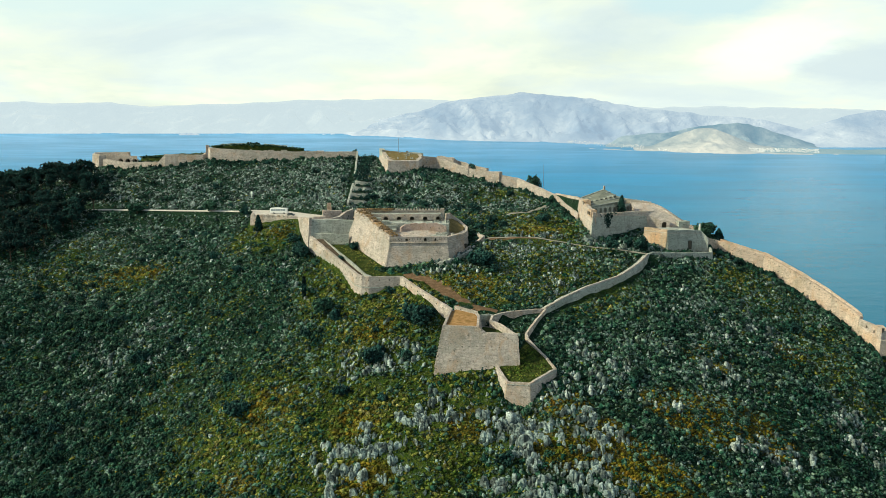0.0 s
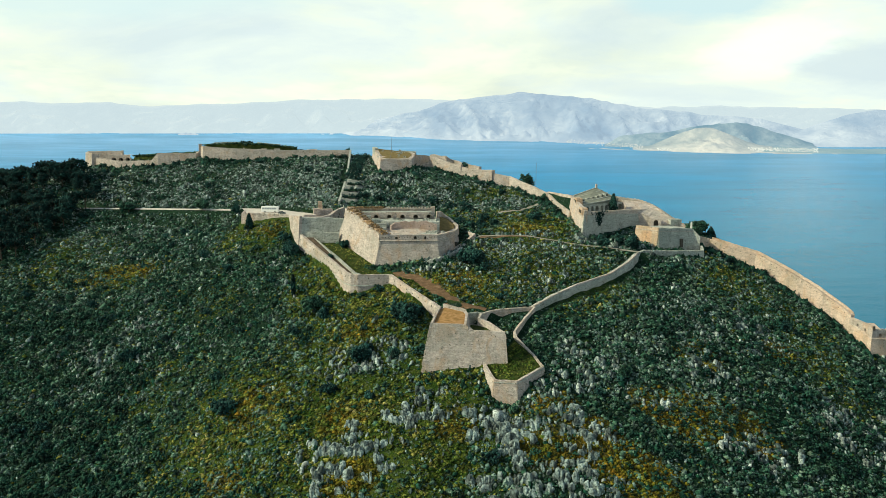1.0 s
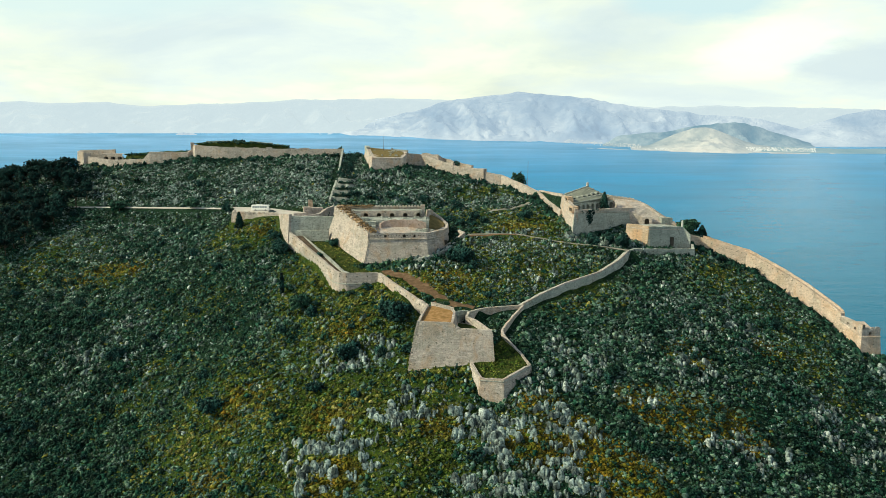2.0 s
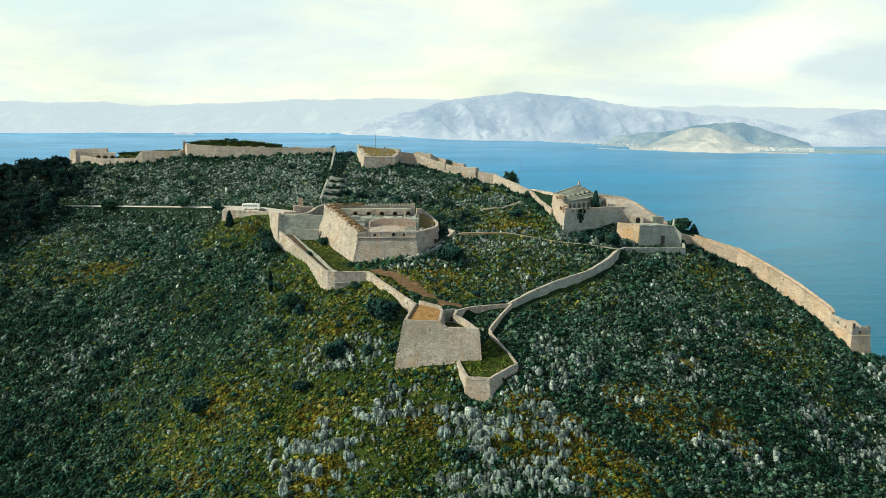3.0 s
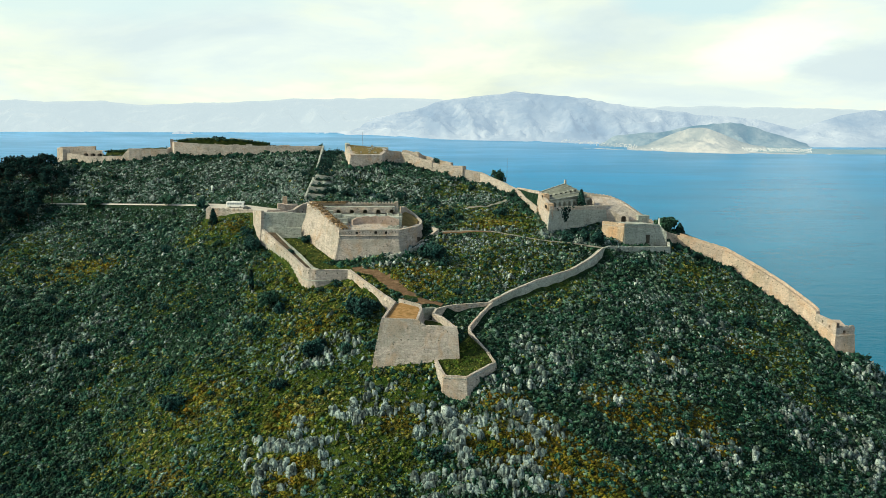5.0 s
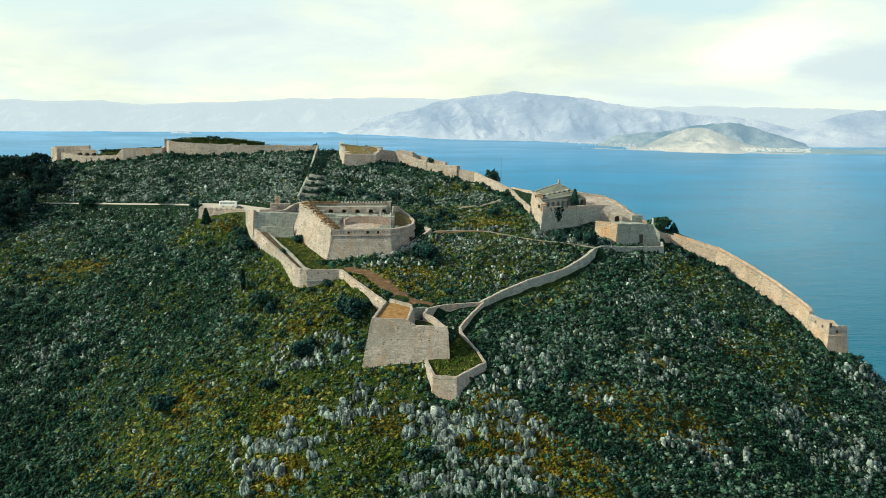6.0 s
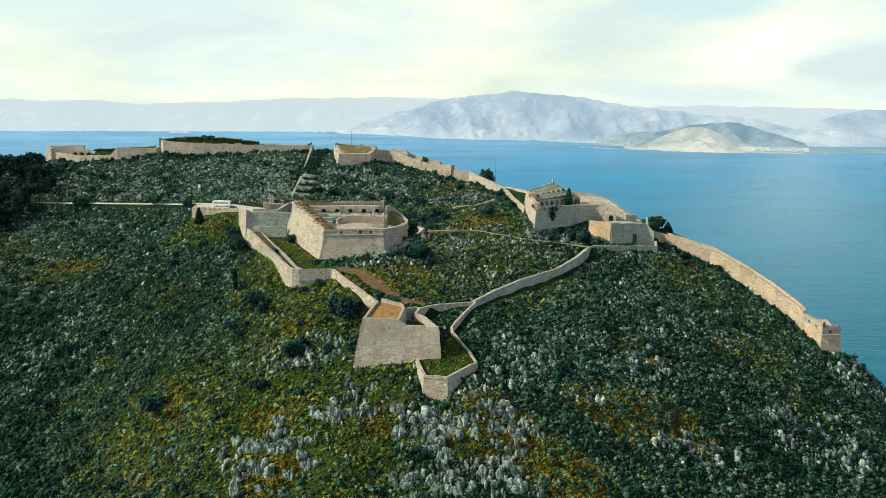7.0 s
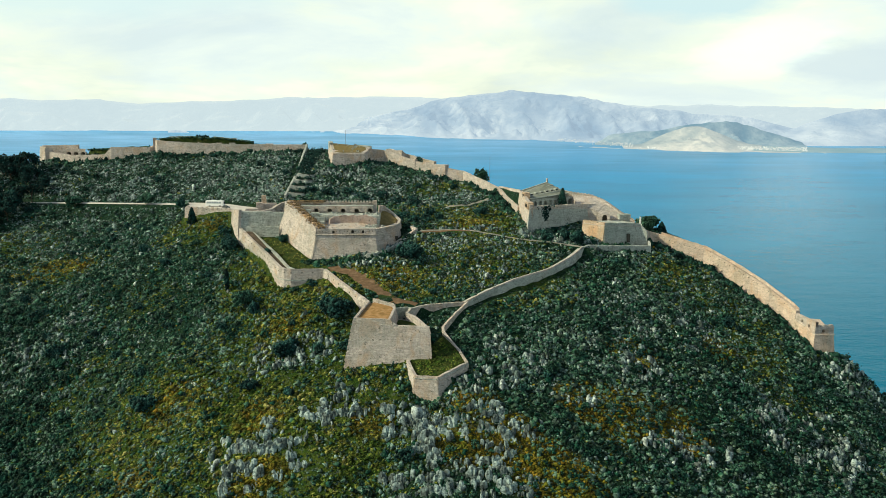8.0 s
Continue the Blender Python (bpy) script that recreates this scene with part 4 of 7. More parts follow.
# ---------------------------------------------------------------- outer rampart before the fort
rw = thing("outer_rampart", -40, 320, 158, "pale battered rampart with a cordon and a walkway", "wall")
OWL = [(-65.9, 354.0, 178.0), (-57, 342, 174.0), (-48.2, 330.1, 170.2), (-38.2, 312.8, 167.0), (-35.5, 310.6, 166.7), (-32.5, 310.0, 166.6), (-18.9, 312.1, 166.3)]
bm = bmesh.new()
ribbon(bm, OWL, 1.4, lambda x, y: min(gz(x, y), 158.5 + (y - 310) * 0.28), 0.12, 2.2, 0.10, 1, 1.5)
part("wall", bm, STONE, rw)
bm = bmesh.new()
ribbon(bm, [(-18.9, 312.1, 166.4), (-8.0, 295.8, 163.0), (2.9, 280.4, 159.8)], 1.3, lambda x, y: gz(x - 1, y - 1), 0.12, 2.2, 0.12, 1, 1.5)
part("wall", bm, STONE, rw)
loopholes(rw, OWL, 1.4, 3.6, 0.12)
loopholes(rw, [(-18.9, 312.1, 166.4), (-8.0, 295.8, 163.0), (2.9, 280.4, 159.8)], 1.3, 4.0, 0.12)
bm = bmesh.new()
cordon(bm, [(x, y, z) for x, y, z in OWL], 4.6, 0.22, False, 0.12, 1)
part("cordon", bm, STONE_GREY, rw)
bm = bmesh.new()
ribbon(bm, [(x - 0.05, y - 0.05, z + 0.12) for x, y, z in OWL], 0.5, lambda x, y: 200, 0.0, 2.2, 0.05, 1, 0)
part("coping", bm, CAP, rw)
bm = bmesh.new()
WKI = [(-58.0, 352.0, 175.4), (-50.5, 341.5, 172.0), (-43.2, 331.0, 169.2), (-34.0, 315.0, 165.6), (-31.5, 313.0, 165.2), (-20.0, 314.3, 164.9)]
for (a, b), (c, d) in zip(zip(OWL[:1] + OWL[1:4] + OWL[5:], OWL[1:4] + OWL[5:]), zip(WKI, WKI[1:])):
    sheet(bm, [(a[0], a[1], a[2] - 1.3), (b[0], b[1], b[2] - 1.3), (d[0], d[1], b[2] - 1.3), (c[0], c[1], a[2] - 1.3)])
part("walkway", bm, WALK, rw, "brown earth walkway behind the parapet")
bm = bmesh.new()
ribbon(bm, [(x, y, z + 1.2) for x, y, z in WKI[:5]], 0.7, gz, 0.0, 2.2, 0.1, -1, 1.0)
part("wall", bm, STONE_GREY, rw)

iw = thing("gate_wall", -56, 356, 176, "grey curtain wall beside the parking terrace", "wall")
bm = bmesh.new()
ribbon(bm, [(-65.6, 355.2, 186.0), (-54.5, 355.8, 185.8), (-44.6, 356.2, 185.6)], 2.5, lambda x, y: 175.5, 0.04, 2.0, 0.12, 1, 1.0)
part("wall", bm, STONE_GREY, iw)
bm = bmesh.new()
ribbon(bm, [(-63, 353.6, 179.2), (-46.5, 352.6, 179.0)], 1.2, 175.0, 0.0, 2.0, 0.1, 1, 1.0)
part("wall", bm, STONE_GREY, iw)
bm = bmesh.new()
ribbon(bm, [(-60.0, 362, 185.2), (-55.0, 366, 185.6), (-52.0, 368, 186.2), (-50.5, 373, 187.6), (-47, 378, 188.8)], 1.4, gz, 0.0, 2.0, 0.25, 1, 1.0)
part("ramp_wall", bm, STONE, iw)
for x, y, z, w, h in ((-64.0, 372, 183.4, 7, 2.2), (-57.5, 383, 183.6, 8, 3.6), (-61.5, 378, 183.5, 4, 4.6)):
    bm = bmesh.new()
    box(bm, x, y, z, z + h, w, 4.0, 15, 0.4)
    part("ruin_block", bm, STONE, iw)
bm = bmesh.new()
box(bm, -60.8, 385, 186.0, 191.0, 2.6, 2.6, 10, 0.2)
part("gate_pier", bm, STONE_WARM, iw)

lotw = thing("parking_wall", -90, 390, 172, "pale retaining wall below the parking terrace", "wall")
bm = bmesh.new()
ribbon(bm, [(-106.4, 401.0, 183.8), (-104.8, 391.8, 183.9), (-90.0, 387.0, 183.9), (-77.0, 381.6, 184.1), (-72.4, 365.6, 185.7), (-65.9, 354.6, 187.0)], 1.4, gz, 0.08, 2.2, 0.15, 1, 1.5)
part("wall", bm, STONE, lotw)
merlons(lotw, (-104.4, 391.8, 183.8), (-90.4, 387.2, 183.8), 1.3, 1.3, 0.7, 0.7, CAP)
merlons(lotw, (-89.6, 386.9, 183.8), (-77.4, 381.9, 184.0), 1.3, 1.3, 0.7, 0.7, CAP)

# ---------------------------------------------------------------- the fort
ft = thing("fort", -16, 340, 166, "massive battered stone fort with casemates and embrasures", "fort")
bm = bmesh.new()
FT = [(-24.4, 328.0, 178.9), (2.0, 329.6, 178.9), (9.5, 342.0, 178.4), (11.9, 352.0, 178.4), (11.0, 359.0, 180.5), (5.0, 363.0, 183.0), (0.6, 358.5, 186.0), (-43.4, 354.5, 187.5), (-34.5, 342.0, 183.8)]
solid(bm, FT, lambda x, y: min(166.0 + max(0, (y - 322) * 0.27), 175.0), 0.22, 2.5, 0.04, 0.8)
part("body", bm, STONE, ft)
bm = bmesh.new()
cordon(bm, [(-44.0, 354.6, 187.4), (-24.6, 327.7, 178.9), (2.1, 329.3, 178.9), (9.8, 342.0, 178.4), (12.2, 352.0, 178.4)], 0.1, 0.28, False, 0, 1)
part("cordon", bm, CAP, ft)
for i in range(13):
    dz = 0.4 + i * 1.0
    bm = bmesh.new()
    box(bm, -24.15 - 0.20 * dz, 328.2 - 0.22 * dz, 178.7 - dz - 0.42, 178.7 - dz + 0.42, 1.1 if i % 2 else 0.8, 0.7, 0 if i % 2 else 126)
    part("quoin", bm, CAP, ft)
# front parapet with three embrasures and small slots
bm, dk = bmesh.new(), []
a, b = (-24.3, 328.2), (2.0, 329.8)
bays(bm, a, b, 178.9, 181.5, [(7.6, 1.1, 0.5, 1.7, 0.0), (16.2, 1.3, 0.4, 1.5, 0.45), (20.9, 1.0, 0.4, 1.4, 0.4)] + [(1.4 + 1.25 * i, 0.3, 1.0, 1.7, 0.0) for i in range(21) if abs(1.4 + 1.25 * i - 7.6) > 1.2 and abs(1.4 + 1.25 * i - 16.2) > 1.3 and abs(1.4 + 1.25 * i - 20.9) > 1.2], 1.6, dk)
sheet(bm, [(a[0], a[1], 181.5), (b[0], b[1], 181.5), (b[0] - 0.3, b[1] + 3.6, 181.2), (a[0] + 2.2, a[1] + 3.6, 181.2)])
sheet(bm, [(a[0] + 2.2, a[1] + 3.6, 181.2), (b[0] - 0.3, b[1] + 3.6, 181.2), (b[0] - 0.3, b[1] + 3.6, 178.9), (a[0] + 2.2, a[1] + 3.6, 178.9)])
front = part("parapet", bm, STONE, ft)
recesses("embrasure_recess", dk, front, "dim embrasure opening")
# east parapet, lower and rounded
bm, dk = bmesh.new(), []
bays(bm, (2.0, 329.8), (9.5, 342.0), 178.6, 181.2, [(1.6 + 1.3 * i, 0.35, 1.0, 1.7, 0.0) for i in range(9)], 1.2, dk)
bays(bm, (9.5, 342.0), (11.9, 352.0), 178.4, 181.0, [(3.0, 0.35, 1.0, 1.7, 0.0), (6.5, 0.35, 1.0, 1.7, 0.0)], 1.2, dk)
sheet(bm, [(2.0, 329.8, 181.2), (9.5, 342.0, 181.2), (7.4, 343.2, 181.1), (0.4, 331.0, 181.1)])
sheet(bm, [(9.5, 342.0, 181.0), (11.9, 352.0, 181.0), (9.6, 352.4, 181.0), (7.4, 343.2, 181.1)])
sheet(bm, [(0.4, 331.0, 181.1), (7.4, 343.2, 181.1), (7.4, 343.2, 178.5), (0.4, 331.0, 178.5)])
east = part("parapet", bm, STONE, ft)
recesses("loophole_recess", dk, east, "dim loophole")
bm = bmesh.new()
ribbon(bm, [(11.9, 352.0, 181.0), (12.2, 356.0, 182.4), (9.0, 361.5, 184.6), (4.6, 364.0, 187.4), (2.5, 361.0, 188.6)], 1.2, 178.0, 0.1, 1.5, 0.12, 1, 0.0)
part("parapet", bm, CAP, ft)
bm = bmesh.new()
sheet(bm, [(6.6, 343.6, 180.8), (9.8, 352, 180.9), (10.4, 357, 182.3), (7.4, 361, 184.3), (3.5, 360.6, 186.2), (2.2, 352.6, 185.0), (2.6, 345, 181.6)])
part("terrace", bm, DRYTURF, ft, "grassy sloping terrace")
# west parapet climbing the flank, stepped and overgrown
bm = bmesh.new()
ribbon(bm, [(-24.4, 328.2, 181.6), (-29.5, 335.0, 184.3), (-34.6, 342.2, 187.0), (-39.0, 348.5, 189.2), (-43.4, 354.4, 190.9)], 3.2, lambda x, y: 178.9 + (y - 328) * 0.32, 0.12, 1.4, 0.28, -1, 0.6)
part("parapet", bm, STONE, ft)
for i in range(10):
    t = (i + 0.5) / 10
    bm = bmesh.new()
    box(bm, -23.0 - 18.4 * t, 329.4 + 25.4 * t, 180.6 + 9.4 * t, 182.4 + 9.5 * t, 2.3, 2.8, 126, 0.25)
    part("merlon", bm, STONE_WARM, ft)
# inner court
bm = bmesh.new()
sheet(bm, [(-22, 332, 179.1), (1.4, 333, 179.1), (6.5, 344, 179.1), (-26, 341, 179.1)])
part("court", bm, WALK, ft)
bm = bmesh.new()
solid(bm, [(-19.0, 335.6, 180.9), (2.0, 336.6, 180.8), (2.6, 343.0, 181.2), (-19.0, 342.2, 181.4)], 178.5, 0.0, 2.0, 0.1, 0.0)
part("gun_platform", bm, STONE_GREY, ft, "worn gun platform behind the parapet")
bm = bmesh.new()
solid(bm, [(-24.0, 342.6, 185.9), (3.0, 343.6, 185.4), (2.8, 352.5, 185.8), (-34.0, 351.0, 186.2)], 178.0, 0.0, 2.0, 0.12, 0.0)
part("terrace", bm, STONE_GREY, ft, "worn stone terrace before the casemates")
bm = bmesh.new()
ribbon(bm, [(-19.8, 339.6, 184.6), (-18.0, 341.6, 185.8), (-9.0, 342.6, 186.0), (-2.0, 342.8, 185.8), (1.6, 342.6, 184.2)], 0.8, 178.0, 0.0, 1.2, 0.4, 1, 0.0)
part("court_wall", bm, PINK, ft, "pinkish plastered court wall")
for i, (x, y, lx, ly, z) in enumerate(((-23.5, 335.0, 4.5, 3.4, 182.2), (-25.5, 338.2, 7.0, 3.4, 183.6), (-27.0, 341.2, 10.0, 3.2, 185.2), (-30.0, 344.5, 9.0, 3.2, 186.8), (-33.0, 348.0, 6.0, 3.0, 188.0))):
    bm = bmesh.new()
    box(bm, x, y, 178.5, z, lx, ly, 4, 0.15)
    part("step", bm, STONE_GREY, ft, "grey stepped terrace")
gr = np.random.default_rng(12)
for i in range(58):
    x, y = (gr.uniform(-22, 4), gr.uniform(344.5, 350)) if i < 24 else (gr.normal(0.5, 1.9), gr.normal(341, 1.6))
    bm = bmesh.new()
    w = gr.uniform(0.5, 1.5)
    box(bm, x, y, 185.2 if i < 24 else 180, (186.0 if i < 24 else 181.1) + gr.uniform(0.1, 0.8), w, gr.uniform(0.5, 1.3), gr.uniform(0, 90), 0.15)
    part("fallen_block", bm, STONE_GREY, ft)
# rear range with casemates and crenellated parapet
bm, dk = bmesh.new(), []
bays(bm, (-36.5, 350.8), (-1.0, 352.4), 186.2, 189.2, [(2.2 + 6.4 * i, 2.0, 0.0, 0.9, 0.8) for i in range(6)], 2.0, dk)
rear = part("casemate_front", bm, STONE, ft)
for i in range(6):
    s = 2.2 + 6.4 * i
    cx, cy = -36.5 + 35.5 * s / 35.54, 350.8 + 1.6 * s / 35.54
    bm = bmesh.new()
    for k in range(9):
        a = math.pi * k / 8
        box(bm, cx - 1.55 * math.cos(a), cy - 0.45, 187.1 + 1.4 * math.sin(a) - 0.3, 187.1 + 1.4 * math.sin(a) + 0.3, 0.65, 0.9, 2.6)
    part("arch_hood", bm, CAP, rear)
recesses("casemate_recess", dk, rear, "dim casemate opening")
bm = bmesh.new()
solid(bm, [(-36.5, 352.9, 189.2), (-1.0, 354.4, 189.2), (-0.4, 357.6, 189.2), (-42.5, 355.5, 189.4)], 186.0, 0.0, 3.0, 0.04, 0.0)
sheet(bm, [(-36.5, 350.8, 189.2), (-1.0, 352.4, 189.2), (-1.0, 354.5, 189.2), (-36.5, 353.0, 189.2)])
part("casemate_block", bm, STONE_GREY, ft)
bm = bmesh.new()
ribbon(bm, [(-42.8, 355.8, 190.6), (0.4, 358.2, 190.4)], 1.0, 186.5, 0.0, 2.0, 0.06, 1, 0.0)
part("parapet", bm, CAP, ft)
merlons(ft, (-24.0, 356.6, 190.5), (-0.4, 357.8, 190.4), 1.0, 0.45, 0.75, 0.9, CAP)
bm = bmesh.new()
ribbon(bm, [(-42.6, 355.2, 191.3), (-25.0, 356.3, 191.0)], 1.6, 190.0, 0.0, 1.6, 0.16, 1, 0.0)
part("parapet", bm, STONE_WARM, ft, "ochre overgrown parapet")
bm = bmesh.new()
box(bm, -0.2, 357.4, 186.0, 191.4, 1.8, 1.8, 4, 0.1)
part("corner_turret", bm, CAP, ft)
bm = bmesh.new()
box(bm, 2.6, 360.4, 183.0, 188.6, 2.6, 2.2, 30, 0.15)
part("stair_turret", bm, STONE, ft)
bm = bmesh.new()
ribbon(bm, [(9.0, 338.5, 172.8), (15.5, 345.0, 175.6), (20.5, 351.5, 178.6), (18.0, 356.0, 179.0)], 1.2, gz, 0.1, 2.0, 0.15, 1, 1.0)
part("ramp_wall", bm, CAP, ft)
bm = bmesh.new()
ribbon(bm, [(-4.0, 325.0, 169.6), (1.5, 325.4, 171.2), (6.0, 328.6, 171.6), (11.5, 334.0, 173.2), (15.0, 341.0, 174.6), (19.0, 347.0, 175.6)], 1.4, gz, 0.12, 1.2, 0.6, 1, 1.0)
part("ruined_revetment", bm, STONE_GREY, ft, "crumbling rubble revetment")
bm, dk = bmesh.new(), bmesh.new()
box(dk, 10.9, 342.6, 173.6, 176.0, 1.2, 1.0, 60)
part("postern", dk, DARK, ft, "dark postern door")
bm.free()

# ---------------------------------------------------------------- eastern fort
ef = thing("eastern_fort", 95, 382, 170, "stone fort with an arcaded building under a sloping slab roof", "fort")
bm = bmesh.new()
EF = [(76.4, 366.0, 186.6), (101.5, 384.2, 185.0), (117.0, 393.8, 183.6), (114.0, 402.0, 184.4), (95.0, 409.0, 184.6), (74.2, 393.0, 185.4)]
solid(bm, EF, lambda x, y: min(gz(x, y), 177.0 + (y - 360) * 0.15), 0.16, 2.5, 0.05, 1.0)
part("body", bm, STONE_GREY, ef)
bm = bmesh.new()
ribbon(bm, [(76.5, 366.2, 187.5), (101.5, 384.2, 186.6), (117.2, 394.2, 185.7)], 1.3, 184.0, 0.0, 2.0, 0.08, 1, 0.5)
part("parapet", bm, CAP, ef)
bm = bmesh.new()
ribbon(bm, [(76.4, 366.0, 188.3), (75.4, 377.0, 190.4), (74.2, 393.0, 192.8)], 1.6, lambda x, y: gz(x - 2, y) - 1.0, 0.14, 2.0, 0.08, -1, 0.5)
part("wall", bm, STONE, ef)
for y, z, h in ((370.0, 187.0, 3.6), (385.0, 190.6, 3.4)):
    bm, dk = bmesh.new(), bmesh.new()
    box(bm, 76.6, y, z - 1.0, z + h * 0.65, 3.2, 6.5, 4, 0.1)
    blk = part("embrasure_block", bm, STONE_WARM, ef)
    dk.free()
    for o in (-1.6, 1.6):
        dk = bmesh.new()
        box(dk, 74.95, y + o, z - 0.2, z + 1.4, 0.5, 1.3, 4)
        part("embrasure", dk, DARK, blk)
# arcaded building
A0, A1 = (79.0, 381.5), (103.5, 399.5)
bm, dk = bmesh.new(), []
bays(bm, A0, A1, 184.6, 189.3, [(3.0 + 3.7 * i, 2.4, 0.0, 2.5, 1.2) for i in range(8)], 3.0, dk)
arc = part("arcade_wall", bm, STONE_GREY, ef)
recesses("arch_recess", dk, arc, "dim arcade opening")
bm = bmesh.new()
# sloping slab roof from the arcade up to the rear ridge
R = [Vector((78.6, 381.0, 189.5)), Vector((101.5, 399.2, 190.9)), Vector((91.4, 410.5, 196.2)), Vector((75.8, 397.0, 192.7))]
for lift in (0.0, -0.5):
    bm.faces.new([bm.verts.new(v + Vector((0, 0, lift))) for v in R])
bm.verts.ensure_lookup_table()
for i in range(4):
    bm.faces.new((bm.verts[i], bm.verts[(i + 1) % 4], bm.verts[4 + (i + 1) % 4], bm.verts[4 + i]))
roof = part("roof", bm, TILE, ef, "sloping weathered slab roof")
for j, u in enumerate((0.40,)):
    for i in range(6):
        t = (i + 0.7) / 6.6
        p = (R[0].lerp(R[1], t)).lerp(R[3].lerp(R[2], t), u)
        bm = bmesh.new()
        box(bm, p.x, p.y, p.z - 0.6, p.z + 0.75, 1.9, 1.9, 36, 0.1)
        hood = part("vent_hood", bm, STONE_GREY, roof)
        bm = bmesh.new()
        box(bm, p.x + 0.85 * math.sin(radians(36)), p.y - 0.85 * math.cos(radians(36)), p.z - 0.5, p.z + 0.55, 1.2, 0.4, 36)
        part("vent_opening", bm, DARK, hood, "dark vent opening")
for u in (0.02, 0.26, 0.5, 0.74, 0.98):
    bm = bmesh.new()
    p, q = R[0].lerp(R[3], u), R[1].lerp(R[2], u)
    beam(bm, p + Vector((0, 0, 0.1)), q + Vector((0, 0, 0.1)), 0.7, 0.5)
    part("roof_rib", bm, STONE_GREY, roof)
bm = bmesh.new()
solid(bm, [(79.4, 383.4, 189.2), (100.4, 400.0, 190.4), (91.0, 409.6, 195.2), (76.4, 396.6, 191.8)], 184.0, 0.0, 3.0, 0.0, 0.0)
part("building_body", bm, STONE_GREY, ef)
bm = bmesh.new()
box(bm, 91.3, 410.3, 195.5, 198.2, 1.0, 1.0, 30, 0.1)
part("chimney", bm, CAP, ef)
iv = np.random.default_rng(4)
bm = bmesh.new()
for i in range(150):
    v = iv.random()
    x = 85.1 + iv.normal(0, 0.5 + 1.3 * v)
    bmesh.ops.create_icosphere(bm, subdivisions=1, radius=iv.uniform(0.22, 0.5), matrix=Matrix.Translation((x + 0.25, 372.3 + (x - 85.1) * 0.72 - 0.9 + 0.9 * v, 179.5 + 7.5 * v)))
part("ivy", bm, LEAF_DARK, ef, "dark ivy hanging down the wall")
# seaward wall descending
bm = bmesh.new()
SW = [(92.0, 410.0, 194.0), (103.0, 404.0, 191.2), (114.0, 400.5, 190.0), (119.0, 397.0, 188.0), (124.0, 391.0, 184.5), (129.5, 385.0, 180.4), (134.0, 383.5, 178.4)]
ribbon(bm, SW, 2.0, gz, 0.04, 2.0, 0.15, 1, 1.0)
part("wall", bm, STONE, ef)
for p, q in zip(SW[1:], SW[2:]):
    merlons(ef, (p[0], p[1] + 0.6, p[2]), (q[0], q[1] + 0.6, q[2]), 1.0, 0.8, 0.5, 0.7, STONE)
bm = bmesh.new()
solid(bm, [(104.5, 391.0, 185.6), (112.5, 388.5, 183.6), (121.0, 384.5, 179.2), (129.0, 383.6, 178.4), (128.6, 385.2, 180.0), (123.4, 390.8, 184.0), (118.4, 396.6, 187.4), (113.5, 399.8, 189.4), (104.0, 402.5, 190.2)], 176.0, 0.0, 1.8, 0.25, 0.0)
part("inner_slope", bm, STONE, ef, "pale rubble ramp inside the seaward wall")
bm, dk = bmesh.new(), []
bays(bm, (115.4, 383.6), (120.6, 382.4), 177.6, 182.0, [(2.7, 2.4, 0.3, 2.4, 1.2)], 2.0, dk)
sheet(bm, [(115.4, 383.6, 182.0), (120.6, 382.4, 182.0), (120.8, 385.0, 182.0), (115.8, 387.0, 182.6)])
sheet(bm, [(120.6, 382.4, 177.6), (120.6, 382.4, 182.2), (120.8, 385.0, 182.0), (120.8, 385.0, 177.6)])
gt = part("gate_front", bm, STONE, ef)
recesses("gate_recess", dk, gt, "dim arched gateway")
bm = bmesh.new()
cordon(bm, [(76.4, 365.8, 186.4), (101.6, 384.0, 184.7), (117.3, 394.0, 183.3)], 0.1, 0.2)
part("cordon", bm, CAP, ef)
bm = bmesh.new()
cordon(bm, [(104.1, 370.9, 178.5), (113.2, 361.6, 178.3), (125.1, 366.2, 177.7), (133.1, 369.4, 177.1)], 0.0, 0.22)
part("cordon", bm, CAP, ef)
bm = bmesh.new()
solid(bm, [(113.2, 362.0, 178.2), (125.0, 366.6, 178.0), (134.8, 370.6, 176.8), (136.4, 379.0, 177.0), (126.0, 384.5, 178.2), (106.0, 377.5, 178.6), (104.2, 371.0, 178.6)], lambda x, y: min(gz(x, y), 169.5), 0.10, 2.0, 0.06, 1.0)
part("redan_body", bm, STONE_GREY, ef)
# warm flank beside grey front: sun and shade put into the stone colours
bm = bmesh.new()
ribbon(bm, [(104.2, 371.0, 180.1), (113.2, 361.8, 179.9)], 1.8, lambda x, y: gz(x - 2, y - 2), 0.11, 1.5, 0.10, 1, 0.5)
part("redan_flank", bm, STONE_WARM, ef, "ochre flank, sun warmth in its stone colour")
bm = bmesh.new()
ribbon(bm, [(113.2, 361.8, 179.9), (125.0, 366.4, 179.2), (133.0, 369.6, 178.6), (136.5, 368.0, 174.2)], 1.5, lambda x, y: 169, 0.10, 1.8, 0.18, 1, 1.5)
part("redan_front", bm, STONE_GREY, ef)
bm = bmesh.new()
box(bm, 126.3, 365.8, 169.5, 173.8, 1.5, 1.2, 22)
part("redan_door", bm, DARK, ef)
bm = bmesh.new()
ribbon(bm, [(100.0, 345.9, 170.4), (103.5, 351.0, 170.4), (118.0, 356.5, 169.3), (137.0, 362.5, 168.3), (138.0, 367.5, 170.0)], 1.2, gz, 0.06, 2.0, 0.12, 1, 1.0)
part("apron_wall", bm, STONE_GREY, ef)
bm = bmesh.new()
